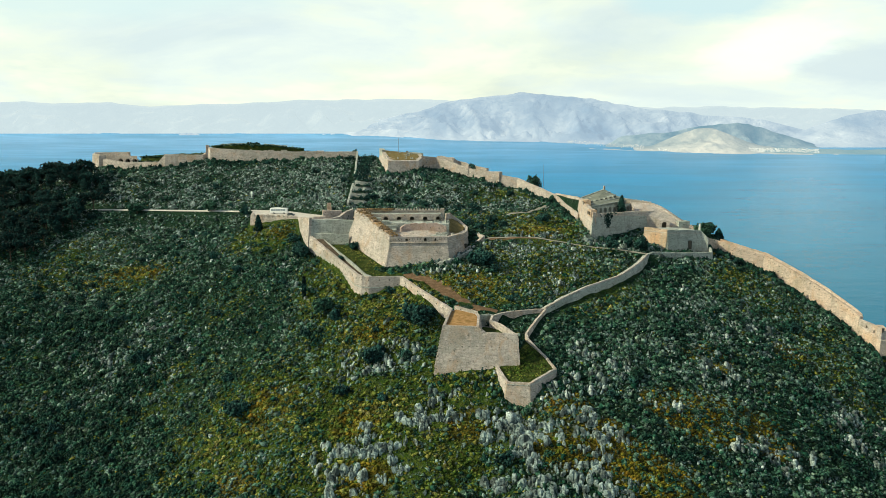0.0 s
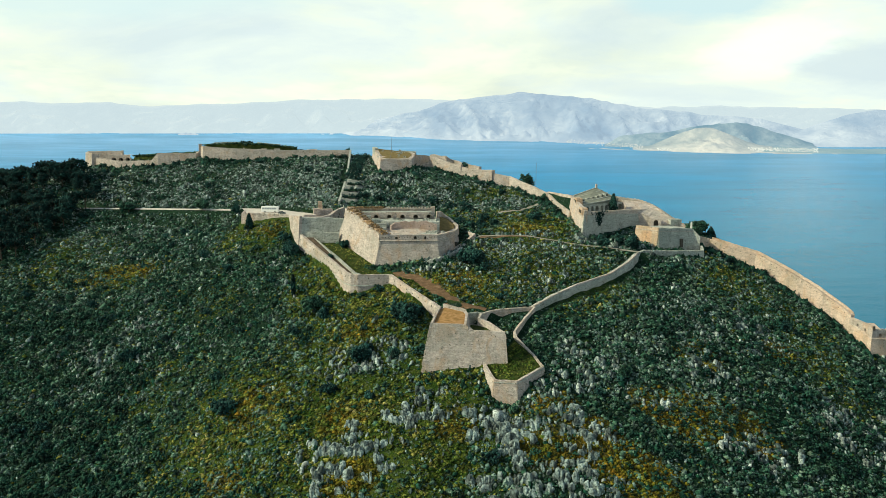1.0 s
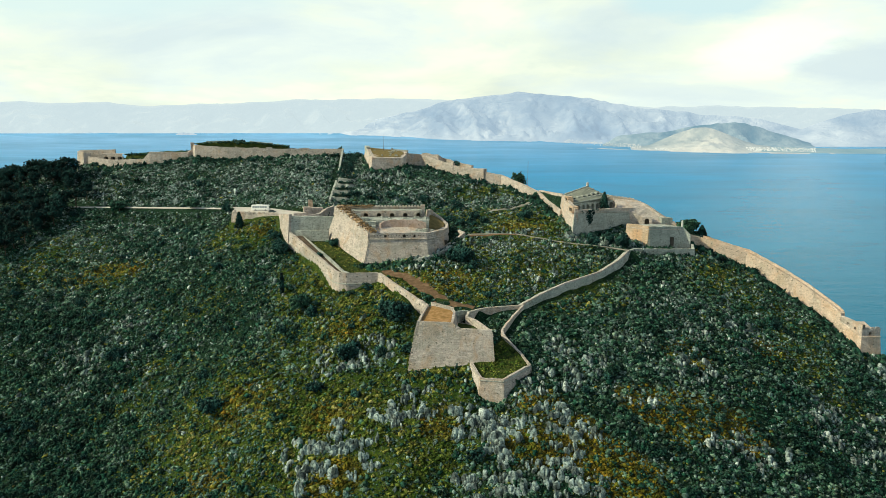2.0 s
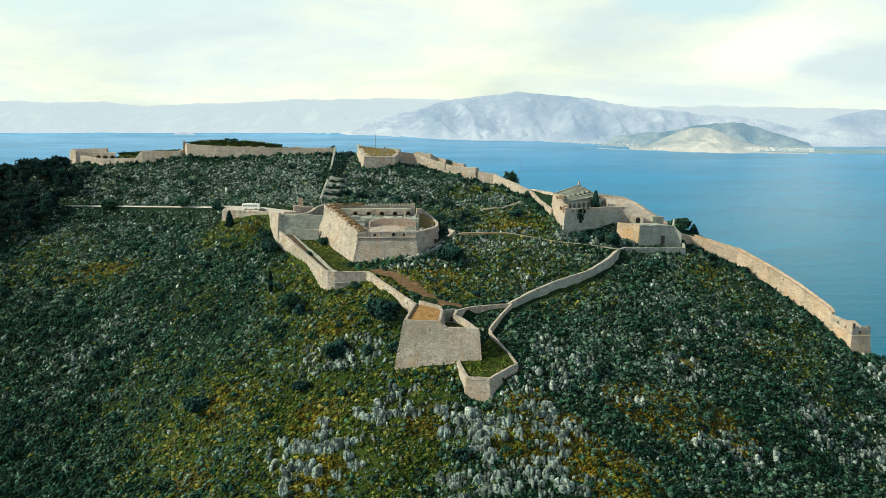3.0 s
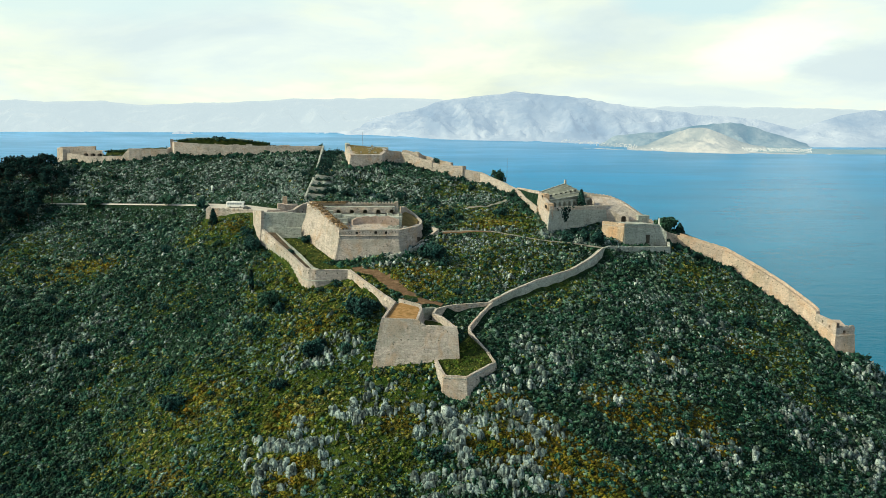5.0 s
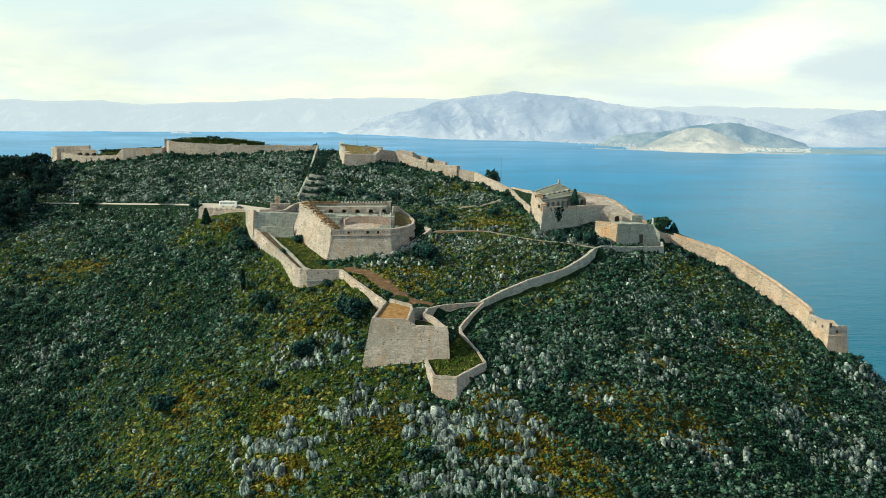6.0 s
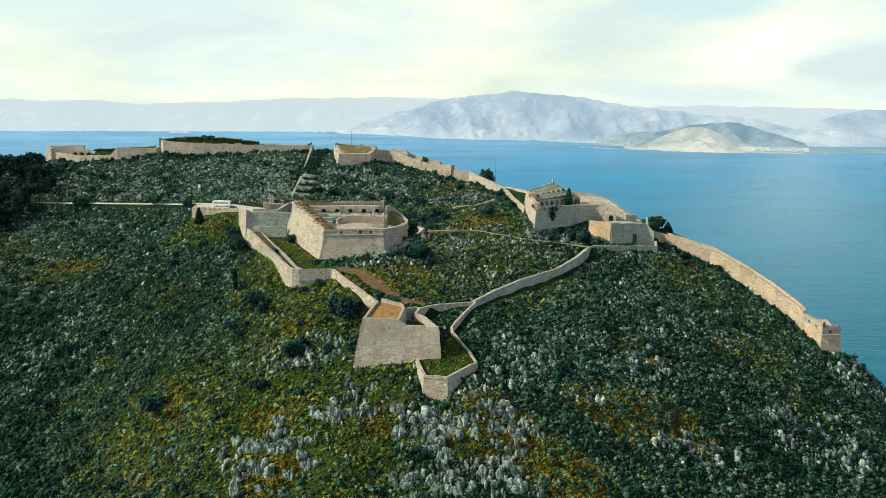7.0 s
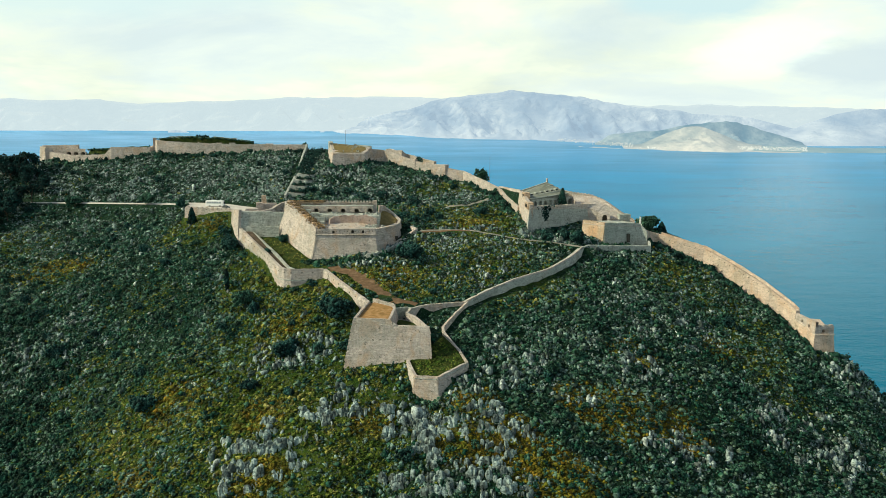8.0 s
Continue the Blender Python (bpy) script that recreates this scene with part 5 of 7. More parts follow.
box(bm, 128.6, 386.0, 177.0, 181.3, 6.4, 4.6, 10, 0.1)
part("guard_hut", bm, STONE_GREY, ef)
bm = bmesh.new()
box(bm, 136.6, 382.0, 176.5, 180.3, 0.8, 0.8, 0, 0.1)
part("white_post", bm, WHITEWASH, ef, "whitewashed post")

# ---------------------------------------------------------------- long sea wall with its end tower
lw = thing("sea_wall", 175, 360, 140, "long sunlit limestone wall stepping down to a corner tower", "wall")
LW = [(136.5, 378.5, 174.8), (146.0, 379.5, 171.4), (153.2, 375.5, 169.3), (166.8, 370.4, 165.4), (177.0, 361.6, 159.6), (187.5, 352.0, 152.6), (196.5, 342.0, 145.0), (199.3, 336.0, 141.6)]
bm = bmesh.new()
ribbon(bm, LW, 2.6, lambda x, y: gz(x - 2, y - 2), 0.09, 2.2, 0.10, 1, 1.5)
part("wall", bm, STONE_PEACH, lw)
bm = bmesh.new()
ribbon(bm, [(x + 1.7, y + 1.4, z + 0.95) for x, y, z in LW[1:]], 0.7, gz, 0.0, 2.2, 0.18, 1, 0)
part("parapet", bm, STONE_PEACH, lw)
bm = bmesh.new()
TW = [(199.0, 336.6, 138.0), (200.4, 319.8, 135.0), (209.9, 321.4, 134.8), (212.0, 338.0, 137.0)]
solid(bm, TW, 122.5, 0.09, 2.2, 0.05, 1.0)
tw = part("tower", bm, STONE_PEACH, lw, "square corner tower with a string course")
bm = bmesh.new()
cordon(bm, [(199.0, 336.4, 137.9), (200.3, 319.6, 134.9), (210.1, 321.2, 134.7)], 0.2, 0.22, False, 0, 1)
part("string_course", bm, CAP, tw)
bm, dk = bmesh.new(), []
bays(bm, (200.5, 319.9), (209.8, 321.5), 134.7, 138.3, [(4.2, 1.4, 0.8, 1.7, 0.6)], 1.3, dk)
sheet(bm, [(200.5, 319.9, 138.3), (209.8, 321.5, 138.3), (209.6, 322.9, 138.3), (200.4, 321.3, 138.3)])
tf = part("parapet", bm, STONE, tw)
bm = bmesh.new()
bays(bm, (199.2, 336.4), (200.5, 319.9), 135.0, 140.6, [(6.0, 1.3, 2.6, 3.5, 0.5), (11.5, 1.3, 1.8, 2.7, 0.5)], 1.3, dk)
sheet(bm, [(199.2, 336.4, 140.6), (200.5, 319.9, 140.6), (201.8, 320.1, 140.5), (200.5, 336.6, 140.5)])
sheet(bm, [(200.5, 336.6, 140.5), (201.8, 320.1, 140.5), (201.8, 320.1, 134.8), (200.5, 336.6, 134.8)])
part("tower_flank", bm, STONE, tw)
recesses("gunport", dk, tw, "dim arched gunport")
merlons(lw, (201.4, 320.5, 138.2), (209.6, 321.9, 138.2), 1.9, 0.8, 0.8, 0.9, STONE)

loopholes(lw, LW[1:], 1.3, 2.3, 0.09, 1, 0.32)

# ---------------------------------------------------------------- upper works along the crest
up = thing("upper_bastion", -25, 465, 200, "crest bastion with a grassy top and battered limestone walls", "bastion")
bm = bmesh.new()
UB = [(-34.0, 454.0, 210.2), (-15.2, 457.5, 210.0), (-13.5, 470.0, 211.8), (-14, 492, 213.0), (-43, 500, 215.0), (-40.0, 484.0, 214.6)]
solid(bm, UB, lambda x, y: min(gz(x, y), 204.5), 0.14, 2.5, 0.12, 1.0)
part("body", bm, STONE, up)
bm = bmesh.new()
solid(bm, [(-33, 456.5, 210.6), (-17, 459.5, 210.5), (-15.5, 472.0, 212.2), (-18, 490, 213.3), (-40, 496, 215.2), (-38.0, 484.0, 215.0)], 209.0, 0.0, 2.5, 0.2, 0.0)
part("turf_top", bm, DRYTURF, up, "dry ochre grass on top")
ub = np.random.default_rng(31)
for i in range(22):
    bm = bmesh.new()
    x, y = ub.uniform(-36, -18), ub.uniform(460, 490)
    h = 210.6 + (y - 457) * 0.115
    box(bm, x, y, h - 0.6, h + ub.uniform(0.2, 0.9), ub.uniform(0.6, 3.0), ub.uniform(0.5, 1.0), ub.uniform(-20, 20), 0.1)
    part("ruined_block", bm, STONE_GREY, up)
bm = bmesh.new()
ribbon(bm, [(-40.5, 484, 215.8), (-43.5, 500, 216.2)], 2.5, 212.0, 0.0, 2.0, 0.3, -1, 0.0)
ribbon(bm, [(-24.0, 488, 214.2), (-13.6, 486.0, 213.9)], 2.0, 210.5, 0.0, 2.0, 0.25, 1, 0.0)
part("parapet", bm, STONE_GREY, up)

uw = thing("upper_wall", 30, 450, 190, "long limestone curtain wall descending the crest", "wall")
UW = [(-14.5, 470.0, 212.6), (-4.5, 476.0, 211.4), (4.0, 470.0, 208.6), (13.5, 463.5, 205.9), (18.0, 460.5, 204.6), (31.9, 452.3, 203.2)]
bm = bmesh.new()
ribbon(bm, UW, 1.8, gz, 0.08, 2.2, 0.12, 1, 1.0)
part("wall", bm, STONE, uw)
bm = bmesh.new()
ribbon(bm, [(-4.0, 486.0, 211.9), (7.0, 481.0, 210.8), (12.0, 482.0, 207.9), (22.0, 474.0, 205.6), (28.0, 468.0, 204.8)], 2.0, gz, 0.0, 2.2, 0.4, 1, 1.0)
part("wall", bm, STONE, uw)
bm = bmesh.new()
box(bm, 33.6, 453.6, 194.0, 203.4, 5.6, 5.0, -28, 0.15)
box(bm, 15.4, 463.4, 199.0, 206.3, 3.4, 3.2, -30, 0.1)
part("buttress_tower", bm, STONE, uw)
UW2 = [(35.5, 451.0, 201.6), (45.7, 447.5, 199.8), (53.0, 437.0, 196.8), (58.6, 427.0, 194.8), (64.3, 420.0, 192.4), (69.0, 406.5, 188.2), (72.8, 388.0, 185.0)]
bm = bmesh.new()
ribbon(bm, UW2, 1.5, gz, 0.08, 2.2, 0.14, 1, 1.0)
part("wall", bm, STONE, uw)
bm = bmesh.new()
ribbon(bm, [(65.5, 421.5, 192.9), (70, 413, 192.7), (75, 399, 192.9)], 0.8, 191.0, 0.0, 2.2, 0.1, 1, 0.0)
part("parapet", bm, CAP, uw)
bm = bmesh.new()
solid(bm, [(64.6, 421.4, 192.2), (69.3, 407.5, 188.2), (73.4, 390.0, 185.6), (75.6, 399.2, 192.1), (70.6, 413.4, 192.1)], gz, 0.0, 2.5, 0.1, 1.0)
part("terrace", bm, GROUND, uw, "grassy terrace between the two walls")

sw = thing("stair_wall", -54, 440, 190, "stepped stone stair and wall climbing the slope", "stair")
bm = bmesh.new()
ribbon(bm, [(-60.0, 507, 214.2), (-58.5, 490, 210.4), (-56.6, 468, 206.2), (-55.0, 445, 199.8), (-54.0, 420, 194.4), (-53.2, 399, 190.2)], 1.1, gz, 0.0, 2.0, 0.35, 1, 1.0)
part("wall", bm, STONE_GREY, sw)
for i, (y, z, w) in enumerate(((404, 190.8, 11), (413, 193.8, 11), (424, 196.4, 10), (433, 198.8, 10))):
    bm = bmesh.new()
    x0, x1 = -47.6 - w / 2, -47.6 + w / 2
    solid(bm, [(x0, y - 0.5, z), (x1 - 2.2, y, z - 0.5), (x1, y + 1.5, z - 1.4), (x1, y + 8.5, z - 0.3), (x0, y + 8.5, z + 0.2)], z - 5, 0.12, 1.2, 0.45, 0.0)
    blk = part("terrace_block", bm, STONE_GREY, sw)
    bm = bmesh.new()
    sheet(bm, [(-47.6 - w / 2 + 0.8, y + 1.2, z + 0.25), (-47.6 + w / 2 - 2.0, y + 1.4, z + 0.1), (-47.6 + w / 2 - 0.5, y + 8, z + 0.4), (-47.6 - w / 2 + 0.5, y + 8, z + 0.6)])
    part("turf", bm, GROUND, blk)

cl = thing("crest_wall", -110, 507, 205, "long limestone wall along the crest", "wall")
bm = bmesh.new()
ribbon(bm, [(-166.5, 516, 216.6), (-161.5, 507.3, 216.5), (-142.3, 505.6, 215.2), (-121, 505.5, 214.4), (-95, 506, 213.9), (-60, 507, 214.0)], 1.8, gz, 0.08, 2.2, 0.16, 1, 1.0)
part("wall", bm, STONE, cl)
bm = bmesh.new()
ribbon(bm, [(-163, 517, 217.6), (-152, 519, 218.2), (-140, 520, 218.8), (-126, 521, 218.2), (-112, 522, 216.8), (-100, 522, 215.6)], 3.5, gz, 0.6, 1.6, 0.35, 1, 1.0)
part("inner_rampart", bm, GRASS, cl, "overgrown earth rampart")
bm = bmesh.new()
ribbon(bm, [(-158, 520.8, 219.0), (-149, 522, 219.4), (-141, 523, 219.2)], 2.0, 214.0, 0.0, 2.0, 0.3, 1, 0.0)
ribbon(bm, [(-128, 524, 218.8), (-112, 525, 217.6)], 2.0, 213.0, 0.0, 2.0, 0.3, 1, 0.0)
part("wall", bm, STONE_GREY, cl)
cr = np.random.default_rng(44)
for i in range(14):
    x = cr.uniform(-160, -66)
    top = 217.2 - (x + 160) * 0.022
    bm = bmesh.new()
    box(bm, x, cr.uniform(508.4, 511.5), top - 3.0, top - cr.uniform(0.9, 1.9), cr.uniform(1.2, 5.0), cr.uniform(0.8, 1.4), cr.uniform(-12, 12), 0.15)
    part("ruined_merlon", bm, STONE, cl)
bm = bmesh.new()
box(bm, -165.8, 514.5, 210, 218.2, 2.4, 2.2, 20, 0.1)
part("sentry_turret", bm, STONE, cl)
lb = thing("crest_bastion", -215, 520, 200, "low limestone bastion with casemate arches on the crest", "bastion")
bm = bmesh.new()
ribbon(bm, [(-245.5, 526.5, 208.0), (-227.0, 518.0, 206.0), (-199.2, 510.2, 206.8), (-194.0, 509.2, 211.9), (-167.6, 509.8, 211.6), (-165.0, 518.0, 213.6)], 1.6, gz, 0.08, 2.2, 0.10, 1, 1.5)
part("wall", bm, STONE, lb)
bm = bmesh.new()
ribbon(bm, [(-262.5, 549, 211.2), (-258.5, 538.5, 211.3), (-250.0, 531.0, 211.0)], 2.0, gz, 0.10, 2.2, 0.12, 1, 1.5)
box(bm, -247.2, 529.0, 201.0, 210.6, 4.6, 4.2, 20, 0.2)
part("tower", bm, STONE, lb)
bm, dk = bmesh.new(), []
bays(bm, (-243, 541.0), (-226.0, 539.0), 204.5, 209.4, [(4.2 + 5.4 * i, 3.6, 0.0, 1.4, 1.5) for i in range(3)], 3.0, dk)
sheet(bm, [(-243, 541.0, 209.4), (-226.0, 539.0, 209.4), (-226.0, 546.0, 209.4), (-243, 548.0, 209.4)])
cm = part("casemate_front", bm, STONE, lb)
recesses("casemate_recess", dk, cm, "dim casemate arch")
bm = bmesh.new()
ribbon(bm, [(-262.5, 549.5, 211.7), (-250, 549, 212.0), (-235.5, 548, 212.3)], 1.8, 203.0, 0.05, 2.2, 0.12, 1, 0.0)
part("rear_wall", bm, STONE, lb)
bm = bmesh.new()
solid(bm, [(-222, 538, 209.0), (-200, 524, 210.0), (-172, 520, 211.2), (-165, 524, 213.0), (-172, 545, 212.0), (-215, 548, 210.0)], 202.0, 0.35, 2.5, 0.5, 0.0)
part("earth_bank", bm, GRASS, lb, "scrubby earth bank")

# ---------------------------------------------------------------- vehicles and poles

def wheel(parent, x, y, z, r, w, turn):
    hub = new("wheel")
    hub.parent = parent
    hub.location = Vector((x, y, z)) - Vector(parent.location)
    for nm, rr, ww, mt in (("tyre", r, w, RUBBER), ("rim", r * 0.6, w * 1.08, CHROME)):
        b = bmesh.new()
        bmesh.ops.create_cone(b, cap_ends=True, segments=16, radius1=rr, radius2=rr, depth=ww)
        bmesh.ops.rotate(b, verts=b.verts, matrix=Matrix.Rotation(radians(90), 3, "X"))
        bmesh.ops.rotate(b, verts=b.verts, matrix=Matrix.Rotation(radians(turn), 3, "Z"))
        me = bpy.data.meshes.new(nm)
        b.to_mesh(me)
        b.free()
        me.materials.append(mt)
        o = new(nm, me)
        o.parent = hub


def hull(sections, bm):
    """A closed body from cross-sections (x, half width, z0, z1, half width at the top)."""
    rings = []
    for x, w, z0, z1, wt in sections:
        zm = z0 + (z1 - z0) * 0.55
        rings.append([bm.verts.new(p) for p in ((x, -w * 0.94, z0), (x, -w, z0 + 0.15), (x, -w, zm), (x, -wt, z1 - 0.12), (x, -wt * 0.9, z1), (x, wt * 0.9, z1), (x, wt, z1 - 0.12), (x, w, zm), (x, w, z0 + 0.15), (x, w * 0.94, z0))])
    n = len(rings[0])
    for a, b in zip(rings, rings[1:]):
        for i in range(n):
            bm.faces.new((a[i], a[(i + 1) % n], b[(i + 1) % n], b[i]))
    bm.faces.new(rings[0])
    bm.faces.new(rings[-1])


def turned(bm, x, y, z, turn):
    bmesh.ops.rotate(bm, verts=bm.verts, matrix=Matrix.Rotation(radians(turn), 3, "Z"))
    bmesh.ops.translate(bm, verts=bm.verts, vec=(x, y, z))
    return bm


def coach(x, y, z, turn):
    t = thing("coach", x, y, z, "white touring coach parked on the gravel terrace", "bus")
    L = 9.9
    bm = bmesh.new()
    hull([(-L / 2, 1.15, 0.45, 3.1, 1.1), (-L / 2 + 0.25, 1.25, 0.35, 3.35, 1.18), (L / 2 - 0.6, 1.25, 0.35, 3.35, 1.18), (L / 2, 1.12, 0.45, 2.9, 1.02)], bm)
    part("body", turned(bm, x, y, z, turn), COACH_WHITE, t)
    for side in (-1, 1):
        for i in range(6):
            bm = bmesh.new()
            box(bm, -L / 2 + 1.2 + i * 1.35, side * 1.225, 1.75, 2.75, 1.22, 0.08)
            part("window", turned(bm, x, y, z, turn), COACH_GLASS, t)
    bm = bmesh.new()
    box(bm, L / 2 - 0.02, 0, 1.5, 2.8, 0.25, 2.0)
    part("windscreen", turned(bm, x, y, z, turn), GLASS_DARK, t)
    bm = bmesh.new()
    box(bm, -0.8, 0, 3.33, 3.55, 3.2, 1.6, 0, 0.08)
    part("roof_unit", turned(bm, x, y, z, turn), COACH_WHITE, t)
    for side in (-0.8, 0.8):
        bm = bmesh.new()
        box(bm, L / 2 - 0.03, side, 0.75, 0.98, 0.12, 0.4)
        part("headlight", turned(bm, x, y, z, turn), CHROME, t)
        bm = bmesh.new()
        box(bm, -L / 2 + 0.02, side, 0.9, 1.3, 0.1, 0.25)
        part("tail_light", turned(bm, x, y, z, turn), LAMP_RED, t)
    c, s = math.cos(radians(turn)), math.sin(radians(turn))
    for wx in (-2.8, 2.9):
        for wy in (-1.1, 1.1):
            wheel(t, x + wx * c - wy * s, y + wx * s + wy * c, z + 0.5, 0.5, 0.3, turn)


def car(x, y, z, turn):
    t = thing("car", x, y, z, "small dark green hatchback parked by the wall", "car")
    bm = bmesh.new()
    hull([(-2.0, 0.75, 0.35, 0.95, 0.7), (-1.8, 0.82, 0.25, 1.0, 0.78), (1.2, 0.84, 0.25, 0.95, 0.8), (2.0, 0.7, 0.35, 0.75, 0.62)], bm)
    part("body", turned(bm, x, y, z, turn), CAR_DARK, t)
    bm = bmesh.new()
    hull([(-1.8, 0.74, 0.9, 1.05, 0.66), (-1.3, 0.76, 0.9, 1.45, 0.6), (0.2, 0.76, 0.9, 1.47, 0.6), (1.0, 0.72, 0.85, 0.98, 0.66)], bm)
    part("cabin", turned(bm, x, y, z, turn), GLASS_DARK, t, "tinted glass cabin")
    bm = bmesh.new()
    box(bm, -0.5, 0, 1.44, 1.5, 1.5, 1.15)
    part("roof", turned(bm, x, y, z, turn), CAR_DARK, t)
    for side in (-0.55, 0.55):
        bm = bmesh.new()
        box(bm, 1.95, side, 0.55, 0.7, 0.12, 0.3)
        part("headlight", turned(bm, x, y, z, turn), CHROME, t)
    c, s = math.cos(radians(turn)), math.sin(radians(turn))
    for wx in (-1.25, 1.25):
        for wy in (-0.78, 0.78):
            wheel(t, x + wx * c - wy * s, y + wx * s + wy * c, z + 0.3, 0.3, 0.2, turn)


coach(-90.5, 398.4, 183.62, -4)
car(-82.4, 390.5, 183.62, -20)


def mast(x, y, z, h, r, label):
    t = thing("flag_pole", x, y, z, label, "pole")
    bm = bmesh.new()
    bmesh.ops.create_cone(bm, cap_ends=True, segments=8, radius1=r, radius2=r * 0.5, depth=h)
    bmesh.ops.translate(bm, verts=bm.verts, vec=(x, y, z + h / 2))
    part("pole", bm, POLE, t)
    bm = bmesh.new()
    bmesh.ops.create_cone(bm, cap_ends=True, segments=10, radius1=r * 3, radius2=r * 2, depth=0.5)
    bmesh.ops.translate(bm, verts=bm.verts, vec=(x, y, z + 0.25))
    part("footing", bm, CAP, t)


mast(-29.0, 478.0, 213.0, 11.0, 0.14, "thin grey flag pole on the grassy bastion top")
mast(62.0, 448.0, gz(62, 448) - 0.1, 208.5 - gz(62, 448), 0.14, "thin grey mast beside the curtain wall")

# ---------------------------------------------------------------- trees
OCT_V = np.array([(1, 0, 0), (0, 1, 0), (-1, 0, 0), (0, -1, 0), (0, 0, 1), (0, 0, -1)], float) * 1.15
OCT_F = np.array([(0, 1, 4), (1, 2, 4), (2, 3, 4), (3, 0, 4), (1, 0, 5), (2, 1, 5), (3, 2, 5), (0, 3, 5)])
_b = bmesh.new()
bmesh.ops.create_icosphere(_b, subdivisions=1, radius=1.0)
ICO_V, ICO_F = np.array([v.co[:] for v in _b.verts]), np.array([[v.index for v in f.verts] for f in _b.faces])
_b.free()
_b = bmesh.new()
bmesh.ops.create_icosphere(_b, subdivisions=2, radius=1.0)
ICO2_V, ICO2_F = np.array([v.co[:] for v in _b.verts]), np.array([[v.index for v in f.verts] for f in _b.faces])
_b.free()


def leafy(rng, count, leaves=4):
    """Tufts and shrub clumps: an uneven leafy mass with small sprays standing off it."""
    out = []
    for _ in range(count):
        W = OCT_V * (1 + rng.normal(0, 0.30, 6))[:, None] * 0.92
        V = [tuple(v) for v in W]
        for _ in range(leaves):
            d = rng.normal(size=3)
            d /= np.linalg.norm(d)
            d[2] = abs(d[2])
            c = d * rng.uniform(0.6, 1.0)
            a = np.cross(d, rng.normal(size=3))
            a /= np.linalg.norm(a)
            b = np.cross(d, a) + d * rng.uniform(-0.4, 0.9)
            w, h = rng.uniform(0.3, 0.55), rng.uniform(0.5, 0.9)
            V += [c - a * w, c + a * w, c + b * h]
        out.append(V)
    return np.array(out)


LEAF_F = np.concatenate([OCT_F, 6 + np.arange(12).reshape(4, 3)])


def turns(rng, n, tilt, strike=None):
    """n random rotations: any way round, or about one strike, leaning by up to tilt radians."""
    a, b, c = rng.uniform(0, math.tau, n) if strike is None else rng.normal(strike, 0.35, n), rng.uniform(-tilt, tilt, n), rng.uniform(-tilt, tilt, n)
    ca, sa, cb, sb, cc, sc = np.cos(a), np.sin(a), np.cos(b), np.sin(b), np.cos(c), np.sin(c)
    o, i = np.zeros(n), np.ones(n)
    Rz = np.stack([np.stack([ca, -sa, o], -1), np.stack([sa, ca, o], -1), np.stack([o, o, i], -1)], 1)
    Rx = np.stack([np.stack([i, o, o], -1), np.stack([o, cb, -sb], -1), np.stack([o, sb, cb], -1)], 1)
    Ry = np.stack([np.stack([cc, o, sc], -1), np.stack([o, i, o], -1), np.stack([-sc, o, cc], -1)], 1)
    return Rx @ Ry @ Rz


def clumps(rng, centres, sizes, shapes, faces, tilt=0.4, strike=None):
    """Many small bodies as one vertex and one face array. shapes: variants x verts x 3."""
    n, k = len(centres), shapes.shape[1]
    pick = rng.integers(0, len(shapes), n)
    V = shapes[pick] * sizes[:, None, :]
    V = np.einsum("nij,nkj->nki", turns(rng, n, tilt, strike), V) + centres[:, None, :]
    Fc = faces[None] + (np.arange(n) * k)[:, None, None]
    return V.reshape(-1, 3), Fc.reshape(-1, faces.shape[1])


def variants(rng, V, count, rough, flat=1.0):
    out = []
    for _ in range(count):
        W = V * (1 + rng.normal(0, rough, len(V)))[:, None]
        W[:, 2] *= flat
        out.append(W)
    return np.array(out)


def trunk(bm, x, y, z, h, r, rng, limbs):
    """A tapered, bent trunk with limbs."""
    def tube(p, q, r0, r1, n=4):
        rings = []
        d = (q - p).normalized()
        s = d.orthogonal().normalized()
        u = d.cross(s)
        bend = Vector((rng.uniform(-1, 1), rng.uniform(-1, 1), 0)) * (q - p).length * 0.06
        for i in range(n + 1):
            t = i / n
            c = p.lerp(q, t) + bend * math.sin(math.pi * t)
            rr = r0 + (r1 - r0) * t
            rings.append([bm.verts.new(c + s * rr * math.cos(k * math.tau / 6) + u * rr * math.sin(k * math.tau / 6)) for k in range(6)])
        for a, b in zip(rings, rings[1:]):
            for k in range(6):
                bm.faces.new((a[k], a[(k + 1) % 6], b[(k + 1) % 6], b[k]))
    top = Vector((x + rng.uniform(-0.2, 0.2), y, z + h))
    tube(Vector((x, y, z - 0.4)), top, r, r * 0.5)
    for i in range(limbs):
        a = i * math.tau / limbs + rng.uniform(-0.4, 0.4)
        s = Vector((x, y, z + h * rng.uniform(0.55, 0.95)))
        tube(s, s + Vector((math.cos(a), math.sin(a), 0.9)) * h * 0.7, r * 0.4, r * 0.15, 3)


